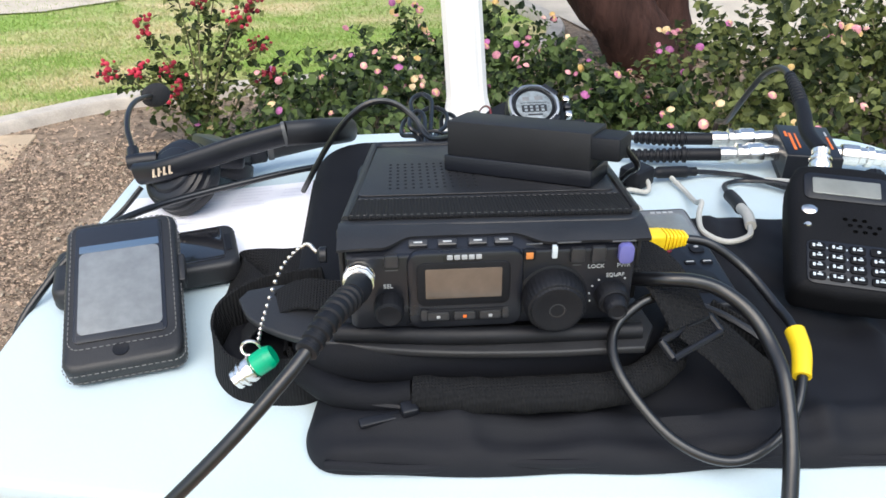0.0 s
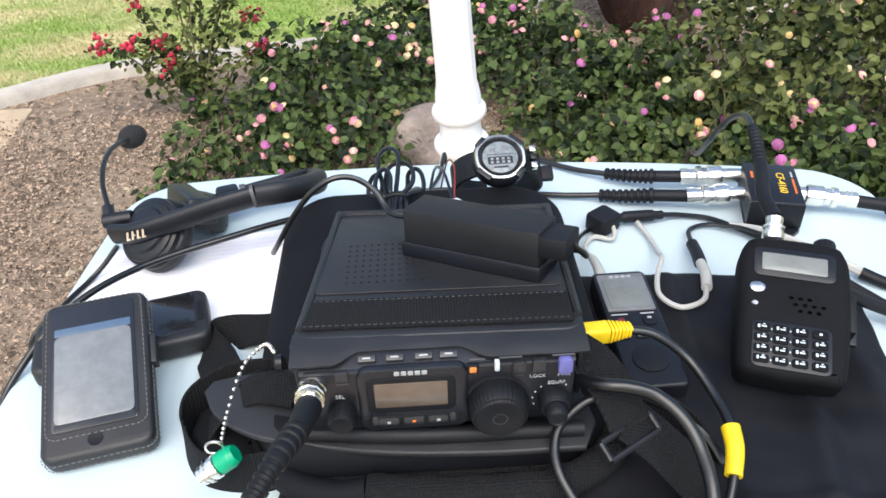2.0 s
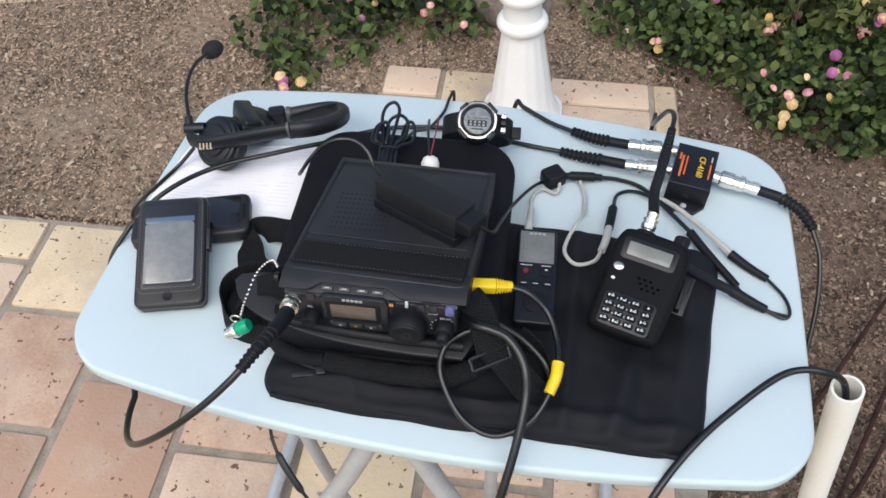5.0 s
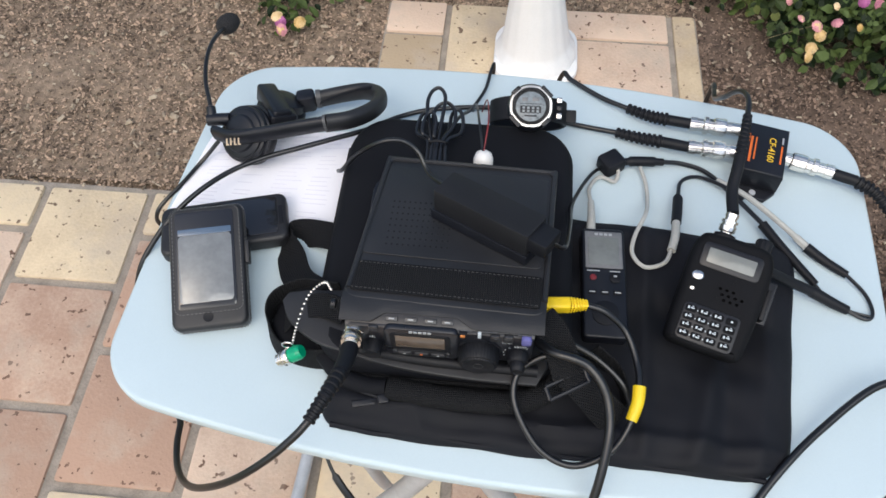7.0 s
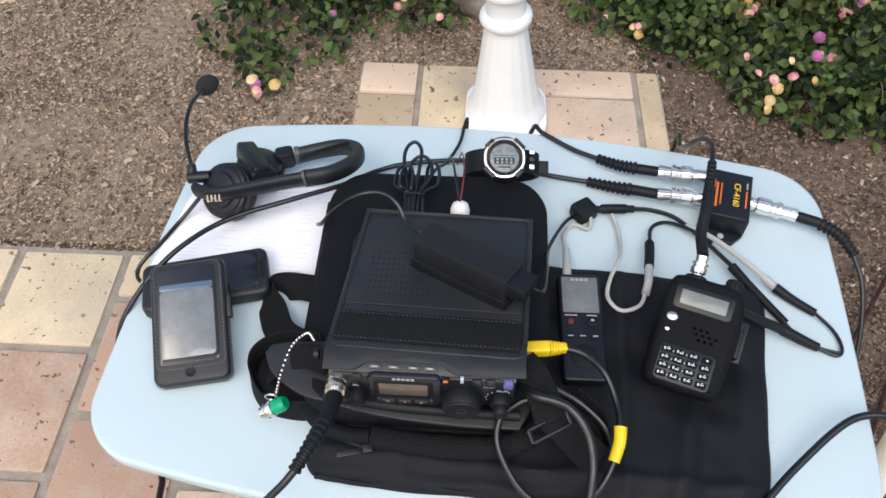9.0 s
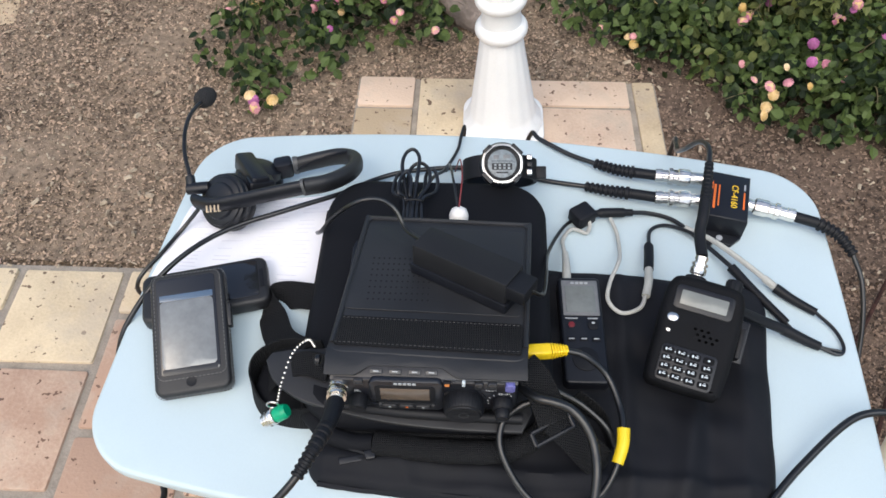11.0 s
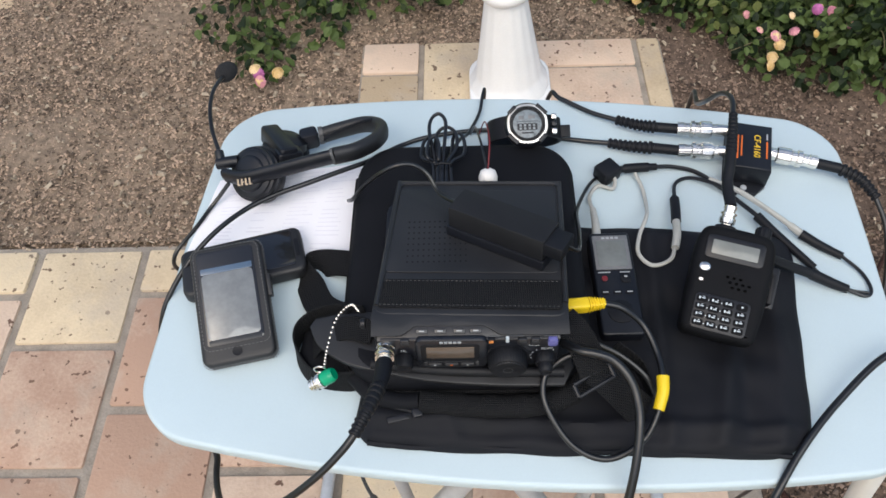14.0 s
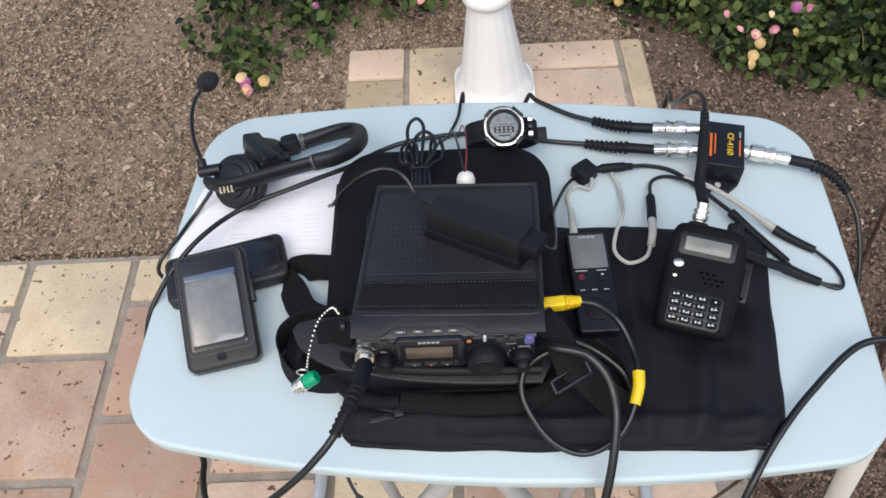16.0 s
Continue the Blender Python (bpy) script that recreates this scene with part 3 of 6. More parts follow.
def flower_mesh(name, inner, outer, r=0.0125):
    """A domed head of small petals in two colours."""
    bm = nb()
    k = 0
    for ring, cnt, rad, h in ((0, 5, 0.25, 0.55), (1, 9, 0.62, 0.42), (2, 12, 0.95, 0.12)):
        for i in range(cnt):
            a = 2 * math.pi * (i + 0.5 * ring) / cnt
            c = Vector((math.cos(a) * rad * r, math.sin(a) * rad * r, h * r + rng.uniform(-0.0008, 0.0008)))
            out = Vector((math.cos(a) * rad, math.sin(a) * rad, 0.9)).normalized()
            u = out.orthogonal().normalized()
            v = out.cross(u)
            q = [bm.verts.new(c + (u * math.cos(t) + v * math.sin(t)) * r * 0.33 + out * (0.0012 if j % 2 else 0.0)) for j, t in enumerate(2 * math.pi * m / 5 for m in range(5))]
            f = bm.faces.new(q)
            f.material_index = 0 if ring == 0 or (ring == 1 and i % 3 == 0) else 1
    b = [bm.verts.new((math.cos(t) * r * 0.8, math.sin(t) * r * 0.8, 0.0)) for t in (2 * math.pi * m / 8 for m in range(8))]
    tip = bm.verts.new((0, 0, -r * 0.9))
    for i in range(8):
        bm.faces.new((b[i], b[(i + 1) % 8], tip)).material_index = 1
    me = bpy.data.meshes.new(name)
    bm.to_mesh(me)
    bm.free()
    me.materials.append(inner)
    me.materials.append(outer)
    return me


HEADS = [flower_mesh("flower_pink", M_PINK, M_PINK), flower_mesh("flower_mixed", M_YEL, M_PINK), flower_mesh("flower_cream", M_YEL, M_YEL), flower_mesh("flower_magenta", M_MAG, M_MAG)]


def put_flower(me, p, size, parent, label=""):
    ob = new("flower", me)
    ob.parent = parent
    ob.matrix_parent_inverse = parent.matrix_basis.inverted()
    ob.matrix_basis = pose(*p, rng.uniform(10, 60), rng.uniform(-25, 25), rng.uniform(-40, 40)) @ Matrix.Scale(size, 4)
    if label:
        ob["label"] = label
    return ob


def shrub(name, spots, n, heads, material, label, size=(0.014, 0.033)):
    """A sprawling shrub: spots are mounds (x, y, radius x, radius y, height)."""
    sx, sy = spots[0][0], spots[0][1]
    th = thing(name, (sx, sy, 0), label, "shrub", "lantana shrubs")
    w = np.array([a[2] * a[3] * (a[4] + 0.1) for a in spots])
    pick = lambda k: np.array(spots)[rng.choice(len(spots), k, p=w / w.sum())]

    def mound(k, reach):
        S = pick(k)
        a, q = rng.uniform(0, 6.283, k), np.sqrt(rng.uniform(0, 1, k)) * reach
        x, y = S[:, 0] + np.cos(a) * q * S[:, 2], S[:, 1] + np.sin(a) * q * S[:, 3]
        lump = np.array([noise.noise((px * 6, py * 6, 1.0)) + 0.6 * noise.noise((px * 15, py * 15, 4.0)) for px, py in zip(x, y)])
        dome = S[:, 4] * np.sqrt(np.clip(1.03 - (np.minimum(q, 1) * 0.98) ** 2, 0.03, 1)) * (1 + 0.4 * lump)
        return S, a, q, x, y, dome

    # low cover, then leafy branches that reach out past it and leave gaps
    n0 = int(n * 0.5)
    S, a, q, x, y, dome = mound(n0, 1.0)
    z = dome * 0.86 * rng.uniform(0, 1, n0) ** 0.6 + 0.004
    P = [np.stack([x, y, z], 1)]
    U = [np.stack([np.cos(a) * q * 0.7, np.sin(a) * q * 0.7 - 0.25, np.full(n0, 0.75)], 1)]
    ns = max(3, (n - n0) // 26)
    S, a, q, x, y, dome = mound(ns, 1.08)
    top = dome * rng.uniform(0.75, 1.32, ns) + 0.012
    bm = nb()
    tips = []
    for k in range(ns):
        e = Vector((x[k], y[k], top[k]))
        b = Vector((S[k, 0] + (x[k] - S[k, 0]) * 0.35, S[k, 1] + (y[k] - S[k, 1]) * 0.35, 0.0))
        m = b.lerp(e, 0.5) + Vector((rng.uniform(-0.02, 0.02), rng.uniform(-0.02, 0.02), 0.03 + 0.2 * S[k, 4]))
        line = spline([b, m, e], 8)
        if k % 3 == 0:
            tube(bm, line[::4], lambda v: 0.0021 * (1 - 0.6 * v), 4, 3)
        cnt = 26 if n > 400 else 12
        for v in rng.uniform(0.3, 1.02, cnt):
            c = line[min(len(line) - 1, int(v * (len(line) - 1)))]
            P.append(np.array([tuple(c + Vector(rng.normal(0, 0.011, 3)))]))
            U.append(np.array([[math.cos(a[k]) * 0.45, math.sin(a[k]) * 0.45 - 0.3, 0.7]]))
        tips.append((e.x, e.y, e.z))
    P, U = np.concatenate(P), np.concatenate(U)
    P[:, 2] = np.maximum(P[:, 2], 0.004)
    keep = ~((P[:, 0] - PX) ** 2 + (P[:, 1] - PY) ** 2 < 0.012)
    leaves("foliage", P[keep], size, U[keep], material, th)
    st = part("stem_mass", bm, M_STEM, th)
    st["kind"] = "stuff"
    P = np.array(tips)
    keep = ~((P[:, 0] - PX) ** 2 + (P[:, 1] - PY) ** 2 < 0.012)
    hi = np.where(keep)[0]
    got = 0
    for i in rng.permutation(hi):
        if got >= heads:
            break
        p = P[i] + np.array([0, -0.004, 0.010])
        kind = rng.choice([0, 1, 1, 2, 2, 3], p=[0.22, 0.18, 0.18, 0.14, 0.13, 0.15])
        for c in range(rng.choice([1, 1, 1, 2, 3])):
            put_flower(HEADS[kind if c == 0 else rng.integers(0, 4)], p + rng.normal(0, 0.016, 3) * (c > 0), rng.uniform(0.5, 0.85), th)
            got += 1
    return th


# ---- end of part one ----
shrub("lantana_shrub", [(-0.15, 1.64, 0.30, 0.32, 0.21), (-0.42, 1.28, 0.20, 0.16, 0.08), (-0.12, 1.42, 0.2, 0.18, 0.12), (0.02, 1.95, 0.33, 0.2, 0.22), (-0.46, 1.56, 0.16, 0.16, 0.09)], 5600, 95, M_LEAF, "sprawling dark green lantana with pink and yellow flower heads")
shrub("lantana_shrub", [(0.42, 1.80, 0.30, 0.28, 0.15), (0.60, 1.54, 0.28, 0.28, 0.17), (0.30, 2.05, 0.22, 0.15, 0.22), (0.40, 1.45, 0.17, 0.15, 0.12), (0.54, 1.35, 0.14, 0.12, 0.10)], 5600, 76, M_LEAF, "dense lantana with pink and peach flower heads behind the post")
shrub("lantana_shrub", [(0.88, 1.15, 0.27, 0.19, 0.13), (1.2, 1.10, 0.32, 0.25, 0.18), (0.60, 1.32, 0.18, 0.15, 0.12)], 7000, 50, M_LEAF, "low dark green lantana trailing over the mulch beside the tiled pad")
sprig = shrub("lantana_sprig", [(-0.43, 1.12, 0.07, 0.09, 0.05)], 150, 0, M_LEAF, "small trailing lantana sprig with yellow and magenta flowers")
for hx, hy, hz, kk in ((-0.380, 1.037, 0.045, 2), (-0.432, 1.048, 0.048, 2), (-0.424, 1.040, 0.040, 3), (-0.418, 1.020, 0.036, 1)):
    put_flower(HEADS[kk], (hx, hy, hz), 0.95, sprig)
for hx, hy, hz, kk in ((0.690, 1.05, 0.10, 1), (0.700, 1.04, 0.085, 2), (0.690, 1.03, 0.06, 2), (0.688, 1.02, 0.045, 2)):
    put_flower(HEADS[kk], (hx, hy, hz), 0.85, sprig)
shrub("lantana_shrub", [(1.0, 1.62, 0.42, 0.45, 0.36), (0.78, 1.30, 0.26, 0.22, 0.22), (1.3, 1.5, 0.4, 0.45, 0.42)], 7400, 85, M_LEAF2, "tall yellow-green lantana with scattered pink and cream flowers")


crown = []
for cx, cy, cz, cr in ((-0.45, 2.85, 3.1, 0.45), (0.42, 2.3, 3.1, 0.42), (1.9, 3.1, 3.3, 0.5), (0.0, 2.7, 3.5, 0.5), (0.9, 2.8, 3.6, 0.55), (1.4, 2.9, 3.1, 0.4)):
    q = rng.normal(0, 1, (380, 3))
    q *= (cr * rng.uniform(0.35, 1.1, 380) / np.linalg.norm(q, axis=1))[:, None]
    crown.append(q * np.array([1, 1, 0.6]) + np.array([cx, cy, cz]))
crown = np.concatenate(crown)
leaves("crown", crown, (0.05, 0.10), np.tile([0, 0, 1.0], (len(crown), 1)), M_LEAF, tree)


def red_bush():
    th = thing("flowering_shrub", (-0.56, 1.72, 0), "thin upright shrub with small leaves and deep red flower clusters", "shrub")
    tips = [(-0.79, 1.75, 0.19), (-0.67, 1.75, 0.31), (-0.63, 1.75, 0.19), (-0.43, 1.75, 0.32), (-0.38, 1.75, 0.25), (-0.52, 1.75, 0.37), (-0.48, 1.80, 0.40), (-0.70, 1.72, 0.20), (-0.60, 1.70, 0.15), (-0.40, 1.82, 0.34), (-0.36, 1.72, 0.18), (-0.58, 1.78, 0.42)]
    P, U = [], []
    heads = nb()
    bmesh.ops.create_icosphere(heads, subdivisions=1, radius=0.006)
    hm = bpy.data.meshes.new("red_floret")
    heads.to_mesh(hm)
    heads.free()
    hm.materials.append(M_RED)
    for i, t in enumerate(tips):
        b = Vector((-0.56 + rng.uniform(-0.05, 0.05), 1.74 + rng.uniform(-0.04, 0.04), -0.02))
        e = Vector(t)
        m = b * 0.45 + e * 0.55 + Vector((0, 0, 0.05))
        bm = nb()
        tube(bm, [b, m, e], lambda s: 0.0035 * (1 - 0.6 * s), 6, 6)
        part("stem", bm, M_STEM, th)
        for q in spline([b, m, e], 14)[5:]:
            for _ in range(4):
                P.append(q + Vector(rng.normal(0, 0.017, 3)))
                U.append((0, -0.2, 0.8))
        cl = nb()
        for k in range(22):
            c = e + Vector(rng.normal(0, 0.013, 3)) + Vector((0, 0, 0.008))
            bmesh.ops.create_icosphere(cl, subdivisions=1, radius=float(rng.uniform(0.004, 0.008)), matrix=Matrix.Translation(c))
        tagged(part("flower_spray", cl, M_RED, th), "deep red flower spray", kind="stuff")
    for k in range(60):
        P.append(Vector((rng.normal(-0.56, 0.1), rng.normal(1.75, 0.07), abs(rng.normal(0.08, 0.07)))))
        U.append((0, -0.2, 0.8))
    leaves("foliage", np.array(P), (0.014, 0.028), np.array(U), M_LEAF2, th)


red_bush()

# ---- tiled paving ----
def tile_mat(name, a, b, c):
    m = mat(name, a, 0.75, var=0.24, scale=11, bump=0.35, bscale=160, rnd=0.75, spread=b)
    nt = m.node_tree
    v, r, mx = nt.nodes.new("ShaderNodeTexNoise"), nt.nodes.new("ShaderNodeValToRGB"), nt.nodes.new("ShaderNodeMix")
    v.inputs["Scale"].default_value, v.inputs["Detail"].default_value = 72, 2
    tc = nt.nodes.new("ShaderNodeTexCoord")
    oi, av = nt.nodes.new("ShaderNodeObjectInfo"), nt.nodes.new("ShaderNodeVectorMath")
    nt.links.new(tc.outputs["Object"], av.inputs[0])
    nt.links.new(oi.outputs["Location"], av.inputs[1])
    nt.links.new(av.outputs[0], v.inputs["Vector"])
    r.color_ramp.elements[0].position, r.color_ramp.elements[1].position = 0.665, 0.690
    r.color_ramp.elements[0].color, r.color_ramp.elements[1].color = (0, 0, 0, 1), (1, 1, 1, 1)
    nt.links.new(v.outputs["Fac"], r.inputs[0])
    mx.data_type = "RGBA"
    b_in = nt.nodes["Principled BSDF"].inputs["Base Color"]
    old = b_in.links[0].from_socket
    nt.links.new(r.outputs[0], mx.inputs["Factor"])
    nt.links.new(old, mx.inputs[6])
    mx.inputs[7].default_value = (*c, 1)
    film, fr, fm = nt.nodes.new("ShaderNodeTexNoise"), nt.nodes.new("ShaderNodeValToRGB"), nt.nodes.new("ShaderNodeMix")  # grey cement film in patches
    film.inputs["Scale"].default_value, film.inputs["Detail"].default_value = 7, 6
    film.inputs["Roughness"].default_value = 0.65
    nt.links.new(av.outputs[0], film.inputs["Vector"])
    fr.color_ramp.elements[0].position, fr.color_ramp.elements[1].position = 0.50, 0.70
    fr.color_ramp.elements[0].color, fr.color_ramp.elements[1].color = (0, 0, 0, 1), (0.7, 0.7, 0.7, 1)
    nt.links.new(film.outputs["Fac"], fr.inputs[0])
    fm.data_type = "RGBA"
    nt.links.new(fr.outputs[0], fm.inputs["Factor"])
    nt.links.new(mx.outputs[2], fm.inputs[6])
    fm.inputs[7].default_value = (0.48, 0.40, 0.315, 1)
    nt.links.new(fm.outputs[2], b_in)
    return m


M_TILE = tile_mat("terracotta_tile", (0.58, 0.375, 0.265), (0.66, 0.50, 0.375), (0.16, 0.09, 0.06))
M_TILE_Y = tile_mat("buff_tile", (0.60, 0.46, 0.30), (0.68, 0.55, 0.37), (0.17, 0.11, 0.07))
slab = nb()
prism(slab, [(-2.214, -1.6), (PATIO_X1, -1.6), (PATIO_X1, PATIO_Y + 0.006), (-2.214, PATIO_Y + 0.006)], -0.05, -0.001, 0.002)
patio = tagged(part("pavement", slab, M_GROUT), "patio of buff and terracotta tiles in grey mortar", "paving", kind="structure")
TILES = {}


def tile_mesh(w, d, m):
    key = (round(w, 3), round(d, 3), m.name)
    if key not in TILES:
        bm = nb()
        prism(bm, rrect(w, d, 0.0045, 2), -0.02, 0.0055, 0.0025, steps=2)
        me = bpy.data.meshes.new("tile")
        bmesh.ops.recalc_face_normals(bm, faces=bm.faces)
        bm.to_mesh(me)
        bm.free()
        me.materials.append(m)
        me.polygons.foreach_set("use_smooth", [True] * len(me.polygons))
        me.set_sharp_from_angle(angle=radians(40))
        TILES[key] = me
    return TILES[key]


def lay_tile(x0, x1, y0, y1, m, parent):
    ob = new("tile", tile_mesh(x1 - x0, y1 - y0, m))
    ob.parent = parent
    ob.matrix_basis = pose((x0 + x1) / 2, (y0 + y1) / 2, rng.uniform(-0.0015, 0.0015), rng.uniform(-0.4, 0.4), rng.uniform(-0.4, 0.4), rng.uniform(-0.6, 0.6))


cols = [(-0.585 + 0.203 * k, -0.585 + 0.203 * (k + 1)) for k in range(-8, 5)]
for ci, (xa, xb) in enumerate(cols):
    k = ci - 8
    y = PATIO_Y
    first = 0.107 if k % 2 == 0 else 0.214
    while y > -1.54:
        h = first if y == PATIO_Y else 0.228
        hi = y
        lo = y - h if y - h > -1.54 else -1.6
        xr = min(xb, PATIO_X1)
        if xr - xa > 0.05:
            m = M_TILE_Y if (y > PATIO_Y - 0.05 and k < 4) or rng.uniform() < 0.2 else M_TILE
            lay_tile(xa + 0.008, xr - 0.008, lo + 0.008, hi - 0.008, m, patio)
        y = lo

padslab = nb()
prism(padslab, [(-0.205, 0.80), (0.482, 0.80), (0.482, 1.172), (-0.205, 1.172)], -0.05, -0.001, 0.002)
pad = tagged(part("post_pad", padslab, M_GROUT), "small tiled pad of buff and pink tiles under the white post", "paving", kind="structure")
for x0, x1, y0, y1, m in ((-0.2, -0.073, 1.072, 1.17, M_TILE), (-0.2, -0.073, 0.84, 1.062, M_TILE_Y), (-0.06, 0.165, 0.94, 1.17, M_TILE_Y), (0.178, 0.416, 1.084, 1.17, M_TILE), (0.178, 0.416, 0.86, 1.074, M_TILE), (-0.06, 0.165, 0.81, 0.93, M_TILE), (0.43, 0.478, 0.86, 1.17, M_TILE_Y), (0.178, 0.478, 0.81, 0.85, M_TILE_Y), (-0.2, -0.073, 0.81, 0.832, M_TILE)):
    lay_tile(x0, x1, y0, y1, m, pad)

# ---- flat cloth bag under everything ----
bag = thing("cloth_bag", (0.13, 0.05, T), "flat black nylon bag spread on the table, wrinkled", "bag")


def cloth(bm, c, nx, ny, h, amp):
    """A puffed, wrinkled sheet between four corners (fl, fr, br, bl) with a turned-down edge."""
    fl, fr, br, bl = [Vector(p) for p in c]
    top, low = [], []
    for j in range(ny + 1):
        for i in range(nx + 1):
            u, v = i / nx, j / ny
            p = fl.lerp(fr, u).lerp(bl.lerp(br, u), v)
            e = min(u, 1 - u) * 9, min(v, 1 - v) * 7
            k = min(1, e[0] * 2.2) ** 0.4 * min(1, e[1] * 2.2) ** 0.4
            w = amp * (noise.noise((p.x * 14, p.y * 22, 2)) + 0.6 * noise.noise((p.x * 40 + p.y * 20, p.y * 34, 5)))
            ridge = 0.0030 * math.exp(-((v - 0.10 - 0.012 * noise.noise((u * 9, 0, 3))) / 0.020) ** 2) - 0.0022 * math.exp(-((v - 0.055) / 0.012) ** 2) + 0.003 * math.exp(-((u - 0.93) / 0.02) ** 2) + 0.0060 * math.exp(-((u - 0.80 - 0.05 * v) / 0.022) ** 2) * (1 - v) + 0.0040 * math.exp(-((u - 0.70 + 0.08 * v) / 0.016) ** 2) - 0.0045 * math.exp(-((u - 0.865 + 0.03 * v) / 0.026) ** 2) + 0.0035 * math.exp(-((u - 0.25 + 0.4 * v) / 0.02) ** 2)
            p.x += 0.004 * noise.noise((p.y * 18, u * 3, 1)) * (1 - k)
            p.y += 0.006 * noise.noise((p.x * 16, v * 3, 8)) * (1 - k)
            cr = (1 - min(1, e[0])) * (1 - min(1, e[1]))
            p += ((fl + br) / 2 - p).normalized() * 0.016 * cr * cr
            top.append(bm.verts.new((p.x, p.y, T + 0.003 + h * k + (w + ridge) * k)))
            low.append(bm.verts.new((p.x, p.y, T + 0.0012)))
    W = nx + 1
    edge = [i for i in range(W)] + [j * W + nx for j in range(1, ny + 1)] + [ny * W + i for i in range(nx - 1, -1, -1)] + [j * W for j in range(ny - 1, 0, -1)]
    for j in range(ny):
        for i in range(nx):
            q = (j * W + i, j * W + i + 1, (j + 1) * W + i + 1, (j + 1) * W + i)
            bm.faces.new([top[k] for k in q])
            bm.faces.new([low[k] for k in q[::-1]])
    for a, b in zip(edge, edge[1:] + edge[:1]):
        bm.faces.new((low[a], low[b], top[b], top[a]))


bm = nb()
cloth(bm, ((-0.071, -0.043, 0), (0.300, -0.057, 0), (0.334, 0.160, 0), (-0.02, 0.185, 0)), 110, 64, 0.0122, 0.0052)
part("body", bm, M_CLOTH, bag)
bm = nb()
edge = []
for k in range(41):
    u = 0.05 + 0.90 * k / 40
    p = Vector((-0.071, -0.043, 0)).lerp(Vector((0.300, -0.057, 0)), u)
    edge.append((p.x, p.y + 0.0030 + 0.0012 * math.sin(u * 31), T + 0.0052 + 0.0008 * math.sin(u * 23)))
tube(bm, edge, 0.0026, 8, 2)
part("hem", bm, M_CLOTH, bag, "rolled front hem")
seat(bag)

# ---- padded carrying case ----
pouch = thing("carrying_case", (0.03, 0.12, T + 0.012), "padded black nylon carrying case with zip, webbing straps and handle", "case")
PX0, PX1, PY0, PY1 = -0.072, 0.131, -0.008, 0.243
poly = [(x + (PX0 + PX1) / 2, y + (PY0 + PY1) / 2) for x, y in rrect(PX1 - PX0, PY1 - PY0, 0.042, 9)]
bm = nb()
prism(bm, poly, T + 0.026, T + 0.056, 0.012, steps=5)
for v in bm.verts:
    v.co += Vector((noise.noise(v.co * 20), noise.noise(v.co * 20 + Vector((3, 0, 0))), noise.noise(v.co * 15 + Vector((0, 7, 0))))) * 0.0022
body = part("body", bm, M_PAD, pouch)
for z, r in ((T + 0.034, 0.0024), (T + 0.05, 0.0016)):
    bm = nb()
    o = inset(poly, -0.001 if z < T + 0.04 else 0.006)
    tube(bm, [(x, y, z) for x, y in o[4:]], r, 6, 2)
    part("zip_track" if r > 0.002 else "piping", bm, M_WEB, pouch)
bm = nb()
flap = [(p.x, p.y) for p in spline([(-0.098, 0.040), (-0.090, 0.024), (-0.072, 0.010), (-0.05, 0.002), (0.0, -0.009), (0.055, -0.014), (0.104, -0.015)], 5)] + [(0.112, 0.0), (0.105, 0.04), (0.0, 0.05), (-0.05, 0.052), (-0.08, 0.050), (-0.094, 0.047)]
prism(bm, flap, T + 0.0515, T + 0.0555, 0.0012, pose(0, 0, 0) @ Matrix(((1, 0, 0, 0), (0, 1, 0, 0), (0.02, 0.06, 1, 0), (0, 0, 0, 1))))
part("front_flap", bm, M_LEATHER, pouch, "stitched black leatherette flap folded forward")
bm = nb()
tube(bm, [(-0.045, 0.004, T + 0.059), (0.02, -0.003, T + 0.059), (0.104, -0.005, T + 0.059)], 0.0045, 10, 6)
part("foam_roll", bm, M_RUBBER, pouch)
bm = nb()
tube(bm, [(-0.008, -0.0185, T + 0.037), (0.04, -0.023, T + 0.037), (0.09, -0.022, T + 0.038), (0.118, -0.008, T + 0.041), (0.128, 0.012, T + 0.044)], lambda s: 0.0085 + (0.0006 if (s * 40) % 1 > 0.5 else 0), 14, 12)
handle = part("handle", bm, M_WEB, pouch, "padded handle of ribbed black webbing")
bm = nb()
tube(bm, [(-0.062, 0.008, T + 0.031), (-0.045, -0.010, T + 0.033), (-0.025, -0.017, T + 0.034), (-0.008, -0.0185, T + 0.037)], lambda s: 0.008 - 0.001 * s, 12, 8)
part("side_roll", bm, M_PAD, pouch)
bm = nb()
tube(bm, [(-0.055, -0.008, T + 0.034), (-0.03, -0.021, T + 0.035), (-0.012, -0.0265, T + 0.036)], 0.0016, 6, 6)
part("zip", bm, M_RUBBER, pouch)
bm = nb()
box(bm, (0, 0, 0), (0.024, 0.005, 0.0025), 0.0008, pose(-0.022, -0.030, T + 0.033, 10, 0, 14))
box(bm, (0, 0, 0), (0.008, 0.007, 0.005), 0.001, pose(-0.010, -0.0275, T + 0.036, 10, 0, 14))
part("zip_pull", bm, M_SHELL, pouch)
bm = nb()
prism(bm, [(-0.108, 0.050), (-0.111, 0.030), (-0.098, 0.011), (-0.070, 0.004), (-0.055, 0.02), (-0.06, 0.058), (-0.09, 0.060)], T + 0.0145, T + 0.032, 0.006, steps=4)
for v in bm.verts:
    v.co.z += 0.003 * noise.noise(v.co * 45)
part("side_pocket", bm, M_PAD, pouch, "sagging black nylon side pocket")
